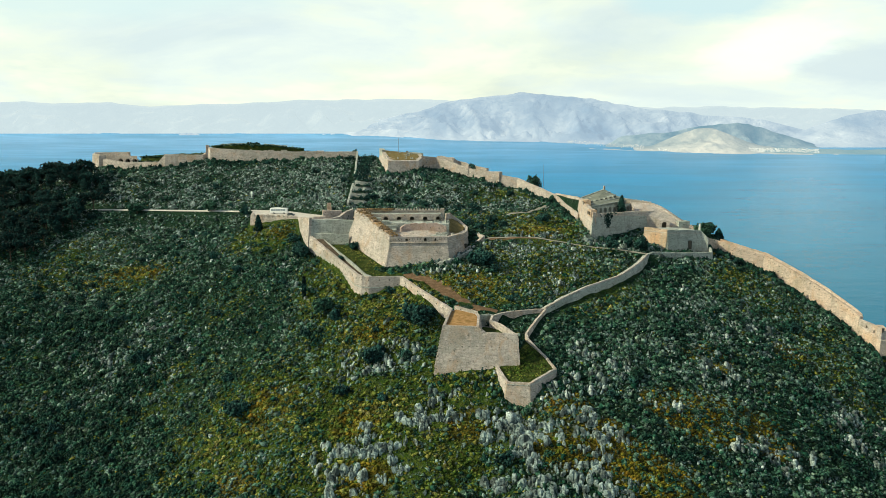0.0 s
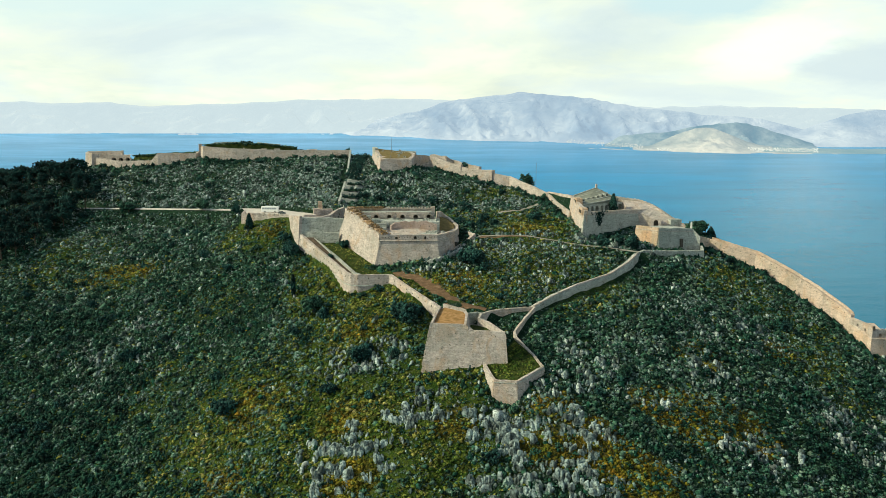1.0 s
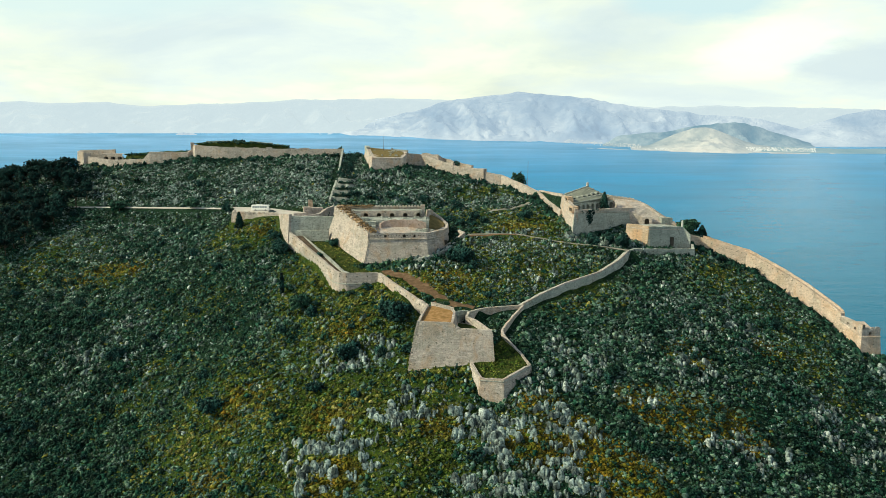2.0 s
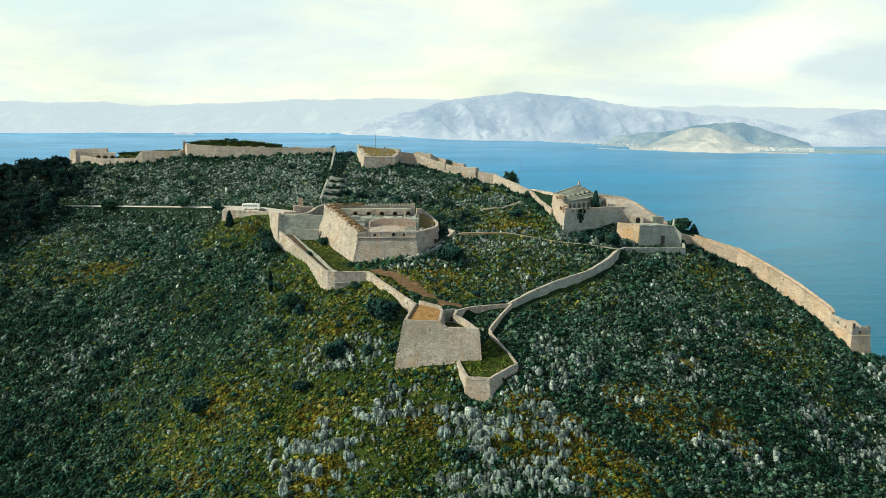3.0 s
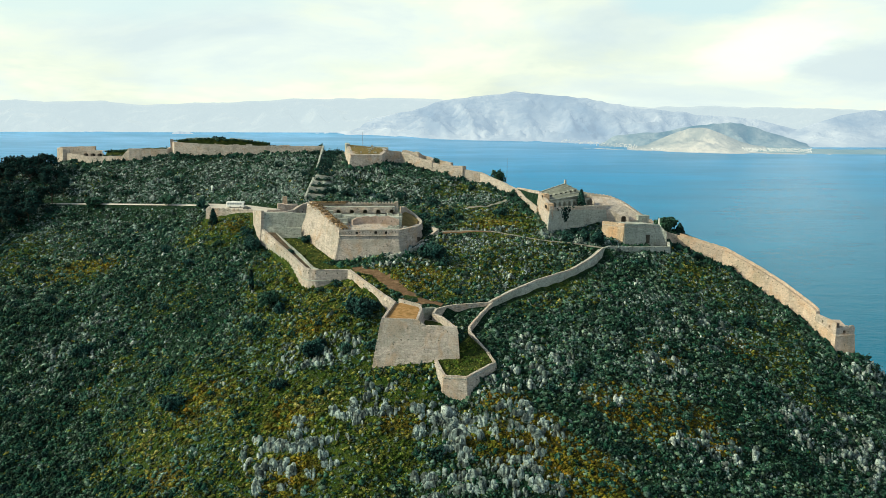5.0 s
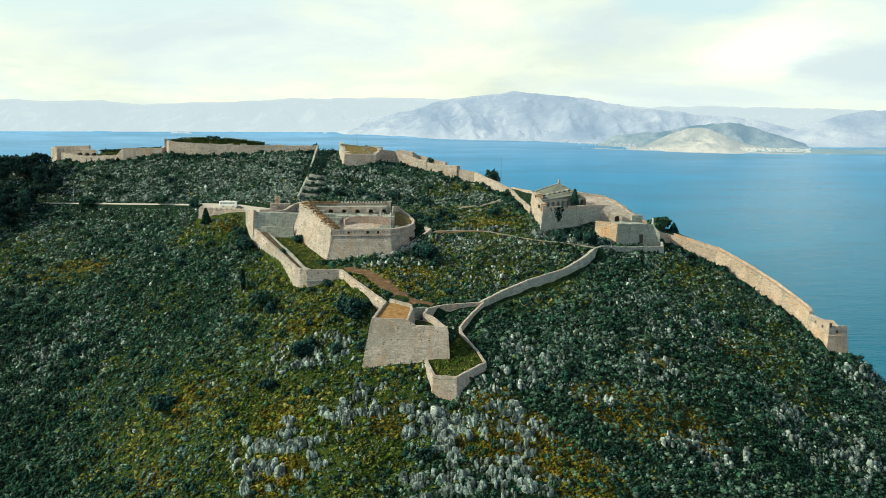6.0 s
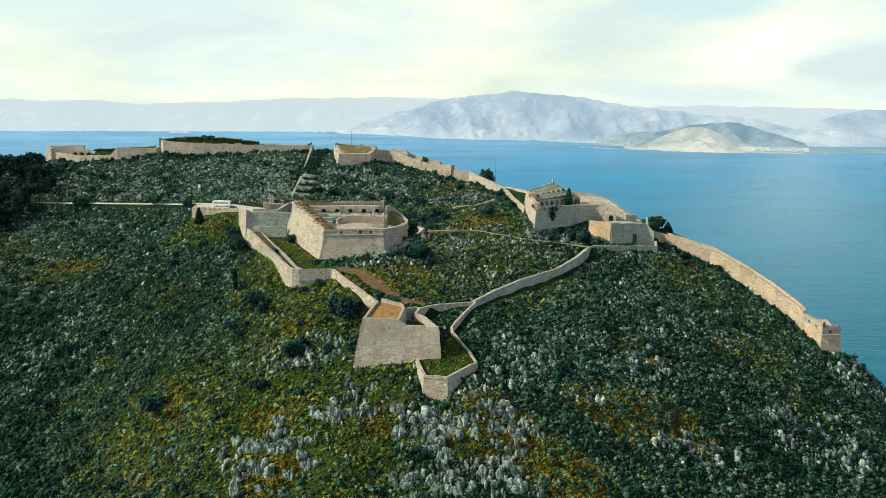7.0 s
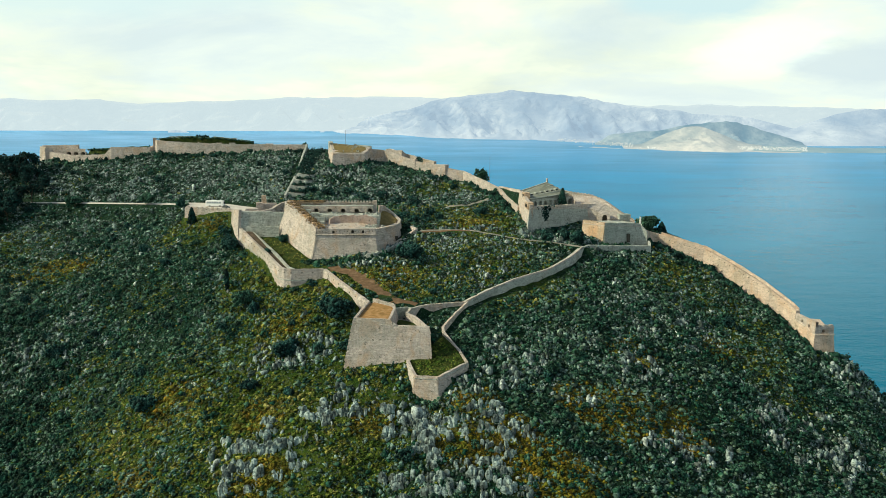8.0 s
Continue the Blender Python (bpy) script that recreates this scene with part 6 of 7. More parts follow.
def tree(name, x, y, height, width, kind, label, category, seed, group="", n=None, z=None):
    """kind: bush (round to the ground), pine (umbrella), cypress (spindle), conifer (cone), broad."""
    r = np.random.default_rng(seed)
    z = (gz(x, y) if z is None else z) - 0.15
    t = thing(name, x, y, z, label, category, group)
    R = width / 2
    bm = bmesh.new()
    trunk(bm, x, y, z, height * {"bush": 0.35, "pine": 0.6, "cypress": 0.3, "conifer": 0.4, "broad": 0.4}[kind], max(0.08, width * 0.035), r, {"bush": 5, "pine": 6, "cypress": 2, "conifer": 3, "broad": 5}[kind])
    part("trunk", bm, BARK, t)
    n = n or int(150 + 40 * width * height ** 0.5)
    d = r.normal(size=(n, 3))
    d /= np.linalg.norm(d, axis=1)[:, None]
    rad = r.random(n) ** 0.33
    lump = 0.78 + 0.44 * np.sin(d[:, 0] * 3.1 + seed) * np.cos(d[:, 1] * 2.7 + seed * 2) + 0.12 * r.normal(size=n)
    p = d * (rad * lump)[:, None]
    if kind == "bush":
        c = np.stack([p[:, 0] * R, p[:, 1] * R, height * (0.45 + 0.52 * p[:, 2])], -1)
    elif kind == "broad":
        c = np.stack([p[:, 0] * R, p[:, 1] * R, height * (0.60 + 0.40 * p[:, 2])], -1)
    elif kind == "pine":
        c = np.stack([p[:, 0] * R, p[:, 1] * R, height * (0.76 + 0.26 * p[:, 2])], -1)
    else:
        u = r.random(n) ** (0.75 if kind == "conifer" else 0.9)
        prof = (1 - u) ** 0.8 + 0.04 if kind == "conifer" else np.sin(np.pi * np.clip(0.12 + u * 0.88, 0, 1)) ** 0.7
        a = r.uniform(0, math.tau, n)
        q = np.sqrt(r.random(n)) * prof * R * (1 + 0.12 * r.normal(size=n))
        c = np.stack([np.cos(a) * q, np.sin(a) * q, height * (0.06 + 0.94 * u)], -1)
    c[:, 2] = np.maximum(c[:, 2], 0.15)
    s = np.clip(r.lognormal(-0.1, 0.3, n), 0.4, 1.8)[:, None] * np.array([1, 1, 0.8]) * (0.13 * width ** 0.6 if kind not in ("cypress",) else 0.22 * width ** 0.5)
    shapes = variants(r, OCT_V, 12, 0.28)
    V, Fc = clumps(r, c, s, shapes, OCT_F, 1.2)
    crown = bulk("crown", V, Fc, {"bush": LEAF_DARK, "pine": PINE, "cypress": PINE, "conifer": PINE, "broad": LEAF_GREY}[kind])
    crown.parent = t
    return t


tree("bush", -9.8, 282.0, 7.5, 12.5, "bush", "large dark spreading bush against the rampart", "bush", 1)
tree("bush", 17.4, 327.0, 7.0, 11.0, "bush", "rounded dark green bush below the fort", "bush", 2)
tree("bush", -69.5, 350.5, 7.0, 9.0, "bush", "rounded dark green bush outside the rampart", "bush", 3)
tree("cypress_tree", -62.5, 318.0, 10.0, 2.0, "cypress", "slender dark cypress on the open slope", "tree", 4, n=700)
tree("conifer_tree", -99.0, 385.0, 9.0, 5.5, "conifer", "dark pointed conifer below the parking wall", "tree", 5)
tree("bush", -26.8, 268.0, 6.0, 10.0, "bush", "dark tangled bush among pale rocks", "bush", 6)
tree("bush", -14.0, 264.5, 4.0, 5.0, "bush", "small dark bush near the bastion", "bush", 7)
tree("bush", -37.5, 254.5, 3.2, 6.0, "bush", "low dark bush on the stony slope", "bush", 8)
tree("bush", -21.6, 246.5, 2.8, 4.0, "bush", "low dark bush on the stony slope", "bush", 9)
tree("bush", -51.0, 302.0, 8.0, 8.0, "broad", "grey-green tree on the slope below the rampart", "tree", 10)
tree("bush", -45.5, 296.0, 5.0, 6.5, "bush", "dark bush on the slope below the rampart", "bush", 11)
tree("bush", -43.0, 346.5, 4.0, 4.6, "bush", "small dark bush in the grassy ditch", "bush", 12)
tree("bush", -48.6, 334.5, 3.2, 4.8, "bush", "small bush growing on the walkway", "bush", 13, z=168.6)
tree("bush", -77.3, 257.5, 4.6, 8.5, "bush", "spreading dark bush on the open slope", "bush", 14)
tree("bush", -134.5, 417.0, 6.5, 9.0, "broad", "dark tree beside the road", "tree", 15)
tree("bush", -184.5, 434.5, 6.0, 9.0, "broad", "dark tree beside the road", "tree", 16)
tree("bush", -112.0, 407.0, 5.0, 5.5, "bush", "dark shrub at the end of the parking wall", "bush", 17)
tree("stone_pine", 145.6, 398.0, 178.9 - gz(145.6, 398), 13.0, "broad", "umbrella-shaped stone pine behind the wall", "tree", 18)
tree("cypress_tree", 152.4, 396.0, 175.6 - gz(152.4, 396), 6.0, "conifer", "dark conifer behind the wall", "tree", 19)
tree("stone_pine", 57.5, 458.0, 201.2 - gz(57.5, 458), 8.5, "broad", "round dark tree beyond the curtain wall", "tree", 20)
tree("cypress_tree", 97.0, 392.0, 9.6, 5.6, "conifer", "tall dark cypress in the fort court", "tree", 21, z=184.8)
tree("bush", 83.8, 352.8, 6.2, 6.8, "bush", "dark bush below the eastern fort", "bush", 22)
tree("bush", 99.0, 356.5, 7.0, 8.5, "bush", "dark bush below the redan", "bush", 23)
tree("bush", 93.0, 361.0, 6.0, 6.5, "bush", "dark bush below the redan", "bush", 24)
tree("bush", 151.0, 367.5, 2.6, 5.5, "bush", "low green shrub at the foot of the sea wall", "bush", 25)
tree("bush", 28.0, 297.0, 2.0, 4.5, "bush", "low green shrub inside the walls", "bush", 26)
tree("bush", 52.5, 379.0, 4.5, 7.0, "bush", "rounded bush on the inner slope", "bush", 27)
for i, (x, y, h, w) in enumerate(((18.5, 366, 5, 8), (24, 370, 5, 7), (-30, 407, 5, 9), (-20, 411, 5, 9), (-41, 409, 5, 9), (-2, 413, 5, 9), (8, 405, 5, 8), (18, 394, 6, 9), (26, 380, 6, 9), (31, 372, 5, 8), (12, 372, 5, 8), (-11, 405, 5, 8), (27, 444, 4, 7), (35, 449, 4, 6), (40, 430, 4, 6), (-12, 447, 4, 7))):
    tree("bush", x, y, h * 0.9, w, "bush", "dense dark shrub on the inner slope", "bush", 40 + i, "shrubs on the inner slope", 150)
for i, (x, y, h, w) in enumerate(((-84, 303, 3, 5), (-102, 319, 3, 6), (-57, 290, 4, 6), (-182, 342, 3, 6), (-204, 354, 3, 7), (-102, 293, 3, 5), (-23, 306, 3.5, 6), (-101, 349, 3, 6), (-27, 282, 3, 5), (-121, 499, 4, 7), (-199, 504, 4, 6.5), (-179, 502, 4, 7), (-150, 330, 3, 6), (-160, 380, 3, 6), (-140, 400, 4, 6), (-75, 330, 3, 5), (60, 245, 2.5, 5), (110, 280, 2.5, 5), (70, 255, 2.5, 6), (140, 300, 2.5, 5))):
    tree("bush", x, y, h, w, "bush", "low dark bush scattered on the hillside", "bush", 70 + i, "bushes on the hillside", 110)
# trees along the crest and by the far wall
tree("bush", -96.0, 512, 5.5, 6.0, "bush", "dark bush rising behind the crest wall", "bush", 100, z=209.5)
tree("bush", -62.0, 514, 5.0, 5.0, "bush", "dark bush rising behind the crest wall", "bush", 101, z=210.5)
tree("bush", -136.0, 524, 5.0, 9.0, "bush", "dark bush on the inner rampart", "bush", 102, z=215.5)
tree("bush", 18.5, 470, 4.5, 4.5, "bush", "dark bush behind the curtain wall", "bush", 103, z=203.5)
for i in range(26):
    u = i / 25
    x, y = -50.5 + 3.0 * math.sin(i * 2.1), 440 + 62 * u
    tree("bush", x, y, 3.6 + 1.5 * math.sin(i * 1.7) ** 2, 4.6, "bush", "dense dark shrub beside the stair wall", "bush", 110 + i, "shrubs beside the stair", 70)

for i, (x, y, z) in enumerate(((-44.5, 405, 190.9), (-50, 406, 190.9), (-46.5, 409, 191.0), (-45, 414.5, 193.9), (-50.5, 416, 193.9), (-48, 419, 194.1), (-44.5, 425.5, 196.5), (-50, 427, 196.6), (-46, 434.5, 198.9), (-50.5, 437, 199.0), (-43, 438, 199.0))):
    tree("bush", x, y, 1.8 + 0.7 * math.sin(i * 2.3) ** 2, 3.0 + 0.9 * math.sin(i * 1.3), "bush", "low shrub rooted on the ruined stair terraces", "bush", 140 + i, "shrubs beside the stair", 70, z=z)

# the pine wood on the western shoulder
protos = [tree("pine_tree", -236 - 4 * i, 440 + 3 * i, 8.5 + i * 0.7, 7.0 + 0.6 * i, "pine" if i % 2 else "broad", "dark dense pine in the hillside wood", "tree", 200 + i, "pine wood", 230) for i in range(4)]
for pt in protos:
    for ch in pt.children:
        if ch.name.startswith("crown"):
            ch.data.materials[0] = PINE
wr = np.random.default_rng(8)
count = 0
while count < 290:
    x, y = wr.uniform(-345, -196), wr.uniform(352, 520)
    edge = -214 + 12 * (float(vnoise(np.array([x]), np.array([y]), 18, 5)[0]) - 0.5) * 2 - max(0, y - 462) * 0.75 - max(0, 425 - y) * 0.35
    if x > edge or y < 374 - 0.1 * (x + 246) or (y > 505 and x > -262) or line_distance(np.array([x]), np.array([y]), ROAD)[0][0] < 5 or x < -0.72 * y - 12:
        continue
    s = wr.uniform(0.75, 1.25)
    copy_thing(protos[count % 4], Matrix.Translation((x, y, gz(x, y) - 0.2)) @ Matrix.Rotation(wr.uniform(0, 6.28), 4, "Z") @ Matrix.Diagonal((s, s, s, 1)))
    count += 1

# ---------------------------------------------------------------- rocks and scrub
KEEP_OUT = [(LOT, 1.0), (MOAT, 1.0), (OUTWORK, 1.0), ([p[:2] for p in NB], 3.6), ([p[:2] for p in FT], 3.2), ([p[:2] for p in EF], 2.0),
            ([(113.2, 362.0), (136.5, 368), (136.4, 379.0), (126.0, 384.5), (104.2, 371.0)], 1.5), ([p[:2] for p in UB], 1.0), ([p[:2] for p in TW], 1.5),
            ([(-60, 352), (-34, 312), (-20, 312), (-20, 316), (-36, 318), (-56, 352)], 1.0), (SEAWARD[1:17] + [(240, 560)], 1.5)]
LINES = [(ROAD, 5.0), (TRACK, 3.6), (FORT_PATH, 2.1), ([(19, 351), (26, 356), (36, 356.5), (44, 356.5)], 3.2), (UP_PATH, 1.9), (LW, 2.4), (OWL, 2.6), ([(-18.9, 312.1), (-8.0, 295.8), (2.9, 280.4)], 2.2), (UW, 2.4), (UW2, 2.2),
         ([(42.4, 288.7), (62.9, 307.7), (81, 322), (100, 345.9)], 3.4), ([(41.1, 250.9), (33, 268.8), (42.4, 288.7)], 1.8), ([(22.4, 242.3), (30.3, 240.7), (41.1, 250.8)], 2.0),
         ([(18.9, 273.1), (24, 282.4), (42.3, 288.8)], 1.6), ([(-106.4, 401), (-104.8, 391.8), (-77, 381.6), (-72.4, 365.6), (-65.9, 354.6)], 2.2), ([(-161, 507), (-60, 507)], 2.6), ([(-245, 526), (-227, 518), (-197, 509), (-172, 509)], 2.6), ([(-60, 507), (-53, 399)], 1.6)]


def spots(seed, n, near_bias, patch, lo, hi, cell, where=None):
    """Places on the open hillside, thicker towards the near slope and in patches."""
    r = np.random.default_rng(seed)
    out = []
    have = 0
    while have < n:
        m = n * 3
        x, y = r.uniform(-335, 250, m), r.uniform(172, 548, m)
        ok = (x > -0.70 * y - 12) & (x < 0.64 * y + 34)
        ok &= r.random(m) < np.clip((215 / y) ** near_bias, 0, 1)
        v = vnoise(x, y, cell, patch) * 0.6 + vnoise(x, y, cell * 0.35, patch + 1) * 0.4
        ok &= r.random(m) < np.clip((v - lo) / (hi - lo), 0.02, 1)
        if where is not None:
            ok &= r.random(m) < where(x, y)
        x, y = x[ok], y[ok]
        for poly, margin in KEEP_OUT:
            k = inside_distance(x, y, poly) < -margin
            x, y = x[k], y[k]
        for line, w in LINES:
            k = line_distance(x, y, line)[0] > w
            x, y = x[k], y[k]
        out.append(np.stack([x, y], -1))
        have += len(x)
    p = np.concatenate(out)[:n]
    return np.column_stack([p, ground_z(p[:, 0], p[:, 1])]), r


def meadow(x, y):
    return zone(x, y, MEADOWS)


def bloom(x, y):
    return zone(x, y, BLOOMS)


def karst(x, y):
    return zone(x, y, BARE_ROCK, 0.6)


def flanks(x, y):
    return 1.05 - meadow(x, y)


BLOCK_V = np.array([(-1, -1, -1), (1, -1, -1), (1, 1, -1), (-1, 1, -1), (-0.85, -0.8, 1), (0.85, -0.8, 1), (0.85, 0.8, 1), (-0.85, 0.8, 1)], float)
BLOCK_F = np.array([(0, 1, 5), (0, 5, 4), (1, 2, 6), (1, 6, 5), (2, 3, 7), (2, 7, 6), (3, 0, 4), (3, 4, 7), (4, 5, 6), (4, 6, 7)])


def blocks(r, count):
    """Broken limestone blocks: no two corners alike."""
    out = []
    for _ in range(count):
        V = BLOCK_V * r.uniform(0.75, 1.15, (8, 3)) + r.normal(0, 0.14, (8, 3))
        V[4:, 2] += V[4:, 0] * r.uniform(-0.7, 0.7) + V[4:, 1] * r.uniform(-0.5, 0.5)
        V[4:, :2] += r.normal(0, 0.25, 2)
        out.append(V)
    return np.array(out)


def rubble(name, p, r, size, spread, tall, label, low=0.4, high=4.0, tilt=0.3):
    n = len(p)
    s = np.clip(r.lognormal(math.log(size), spread, n), size * low, size * high)
    dims = np.stack([s * r.uniform(0.6, 1.15, n), s * r.uniform(0.32, 0.65, n), s * r.uniform(0.4, tall, n)], -1)
    p = p.copy()
    p[:, 2] += dims[:, 2] * 0.35
    V, Fc = clumps(r, p, dims, blocks(r, 40), BLOCK_F, tilt, 1.15)
    return tagged(bulk(name, V, Fc, ROCK), label, "rocks", kind="stuff")


def outcrops(seed, n, each, reach, where=None):
    """Clusters of upright slabs, strung out along the strike of the beds."""
    c, r = spots(seed, n, 1.2, 33 if where is None else 36, 0.46, 0.62, 13, where or karst)
    k = r.integers(each // 2, each + 1, n)
    idx = np.repeat(np.arange(n), k)
    a = 1.1 + 0.5 * r.normal(size=n)
    u, v = r.normal(0, reach, len(idx)), r.normal(0, reach * 0.45, len(idx))
    x = c[idx, 0] + np.cos(a[idx]) * u - np.sin(a[idx]) * v
    y = c[idx, 1] + np.sin(a[idx]) * u + np.cos(a[idx]) * v
    keep = np.ones(len(x), bool)
    for poly, margin in KEEP_OUT:
        keep &= inside_distance(x, y, poly) < -margin
    for line, w in LINES:
        keep &= line_distance(x, y, line)[0] > w
    x, y = x[keep], y[keep]
    return np.column_stack([x, y, ground_z(x, y)]), r


p, r = outcrops(308, 1100, 12, 2.4, lambda x, y: np.clip(0.15 + karst(x, y), 0, 1) * np.clip((y - 250) / 60, 0.06, 1))
rubble("outcrop_patches", p, r, 0.40, 0.45, 0.75, "small grey limestone outcrops showing through the scrub", high=2.6, tilt=0.35)
p, r = spots(302, 42000, 0.5, 30, 0.25, 0.58, 14, lambda x, y: np.clip(0.22 + karst(x, y) + (y - 360) / 160 + np.clip(x / 260, 0, 0.35) - 0.25 * meadow(x, y), 0.04, 1))
rubble("scattered_rocks", p, r, 0.38, 0.48, 0.8, "scattered grey limestone rocks among the scrub")


def slab_shape(r):
    """An upright, weathered slab, broken off aslant at the top; one metre high, about one metre wide."""
    ang = np.sort(np.arange(5) * math.tau / 5 + r.uniform(-0.35, 0.35, 5))
    lean, slant, turn = r.uniform(-0.18, 0.18, 2), r.uniform(-0.3, 0.3, 2), r.uniform(0.55, 0.9)
    rings = []
    for z, w in ((-0.45, 0.60), (0.62, 0.50), (0.95, 0.30)):
        rad = w * r.uniform(0.82, 1.15, 5)
        x, y = np.cos(ang) * rad, np.sin(ang) * rad * turn
        rings.append(np.stack([x + lean[0] * z, y + lean[1] * z, z + (slant[0] * x + slant[1] * y if z > 0 else 0 * x)], -1))
    return np.concatenate(rings)


SLAB_F = np.array([t for k in (0, 5) for i in range(5) for t in ((k + i, k + (i + 1) % 5, k + 5 + (i + 1) % 5), (k + i, k + 5 + (i + 1) % 5, k + 5 + i))] + [(10, 11, 12), (10, 12, 13), (10, 13, 14)])


def slab_layout(r, cx, cy, long, wide):
    """Slabs packed side by side in rows along the strike: x, y, width, height."""
    out = []
    for u in np.arange(-long, long + 0.1, 0.95):
        for v in np.arange(-wide, wide + 0.1, 0.85):
            e = math.hypot(u / long, v / wide) + r.uniform(-0.35, 0.35)
            if e > 1.0 or r.random() < 0.22:
                continue
            w = 0.6 + 1.7 * r.random() ** 2
            out.append((cx + u + r.normal(0, 0.2), cy + v + r.normal(0, 0.2), w, w * r.uniform(0.55, 1.05) + 1.1 * max(0, 1 - e * e) * r.uniform(0.3, 1.2)))
    return out


# the large outcrops of the spur, each a thing of packed slabs; smaller ones farther off are joined
sr = np.random.default_rng(350)
SLABS = []
for i in range(24):
    me = bpy.data.meshes.new("slab")
    me.from_pydata([tuple(v) for v in slab_shape(sr)], [], [tuple(int(j) for j in f) for f in SLAB_F])
    me.materials.append(ROCK)
    me.update()
    SLABS.append(me)
SLAB_V = np.array([[v.co[:] for v in me.vertices] for me in SLABS])
centres, _ = spots(351, 700, 1.3, 37, 0.30, 0.55, 11, lambda x, y: np.clip((karst(x, y) - 0.4) * 2, 0, 1) * np.clip((300 - y) / 60, 0.05, 1))
taken, slabs = [], []
for cx, cy, cz in centres:
    if any(math.hypot(cx - a, cy - b) < 3.9 for a, b, c, n in taken):
        continue
    near = cy < 244 and -36 < cx < 76 and sum(n for a, b, c, n in taken) < 90
    slabs += [(*q, len(taken)) for q in slab_layout(sr, cx, cy, sr.uniform(1.4, 3.8) if near else sr.uniform(1.0, 2.8), sr.uniform(0.8, 2.4))]
    taken.append((cx, cy, cz, near))
slabs = np.array(slabs)
free = np.ones(len(slabs), bool)
for poly, margin in KEEP_OUT:
    free &= inside_distance(slabs[:, 0], slabs[:, 1], poly) < -margin * 0.5
for line, w in LINES:
    free &= line_distance(slabs[:, 0], slabs[:, 1], line)[0] > w * 0.7
slabs = slabs[free]
heights = ground_z(slabs[:, 0], slabs[:, 1])
many = []
for k, (cx, cy, cz, near) in enumerate(taken):
    mine = np.nonzero(slabs[:, 4] == k)[0]
    if not near or len(mine) < 4:
        many += [slabs[i] for i in mine]
        continue
    base = thing("rock_outcrop", cx, cy, float(cz), "fluted grey limestone outcrop of upright slabs on the grassy spur", "rock outcrop", "limestone outcrops")
    for i in mine:
        x, y, w, h = slabs[i, :4]
        ob = new("slab", SLABS[int(sr.integers(24))])
        ob.parent = base
        ob.location = (x - cx, y - cy, heights[i] - cz)
        ob.rotation_euler = (sr.uniform(-0.12, 0.12), sr.uniform(-0.12, 0.12), sr.uniform(-0.5, 0.5))
        ob.scale = (w * 1.1, w * 1.1, h * 1.2)
q = np.array(many)
V, Fc = clumps(sr, np.column_stack([q[:, 0], q[:, 1], ground_z(q[:, 0], q[:, 1])]), np.column_stack([q[:, 2], q[:, 2], q[:, 3]]), SLAB_V, SLAB_F, 0.15, 0.0)
tagged(bulk("outcrop_slabs", V, Fc, ROCK), "grey limestone slabs standing in clusters across the slope", "rocks", kind="stuff")


def foot_rocks(seed, n, x0, x1, y0, y1):
    r = np.random.default_rng(seed)
    x, y = r.uniform(x0, x1, n), r.uniform(y0, y1, n)
    keep = np.ones(n, bool)
    for poly, margin in KEEP_OUT[:8]:
        keep &= inside_distance(x, y, poly) < -0.4 * margin
    for line, w in LINES:
        keep &= line_distance(x, y, line)[0] > w * 0.7
    x, y = x[keep], y[keep]
    return np.column_stack([x, y, ground_z(x, y)])


p = np.concatenate([foot_rocks(311, 260, -40, -12, 438, 452), foot_rocks(312, 420, -18, 20, 318, 340), foot_rocks(319, 120, 28, 60, 357, 362), foot_rocks(313, 420, 72, 112, 353, 368), foot_rocks(314, 160, -40, -14, 258, 276), foot_rocks(315, 160, 206, 226, 300, 320), foot_rocks(316, 90, 34, 46, 240, 252), foot_rocks(317, 70, 16, 32, 226, 238), foot_rocks(320, 110, -8, 40, 230, 262)])
rubble("foot_rocks", p, np.random.default_rng(318), 0.62, 0.4, 1.1, "pale limestone rocks at the foot of the walls")


def tufts(name, seed, n, bias, patch, lo, hi, size, spread, squat, label, material, where=None):
    p, r = spots(seed, n, bias, patch, lo, hi, 20, where)
    s = np.clip(r.lognormal(math.log(size), spread, n), size * 0.45, size * 2.6)
    dims = np.stack([s * r.uniform(0.8, 1.25, n), s * r.uniform(0.8, 1.25, n), s * squat * r.uniform(0.7, 1.2, n)], -1)
    p[:, 2] += dims[:, 2] * 0.3
    V, Fc = clumps(r, p, dims, leafy(r, 40), LEAF_F, 0.5)
    return tagged(bulk(name, V, Fc, material), label, "scrub", kind="stuff")


tufts("low_scrub", 401, 76000, 0.7, 60, 0.02, 0.30, 0.49, 0.46, 0.8, "low grey-green scrub covering the hillside", SCRUB, lambda x, y: (1.1 - 0.85 * meadow(x, y)) * (1 - 0.75 * karst(x, y)))
tufts("grey_sage", 409, 30000, 0.4, 80, 0.36, 0.56, 0.50, 0.40, 0.8, "pale grey-green sage among the scrub", SAGE, lambda x, y: 1.1 - 0.9 * meadow(x, y))
tufts("flowering_spurge", 403, 30000, 0.8, 64, 0.16, 0.50, 0.46, 0.42, 0.6, "yellow-green spurge and grass tufts in the meadows", SPURGE, lambda x, y: np.clip(meadow(x, y) + 0.03, 0, 1) * (1 - 0.5 * karst(x, y)))


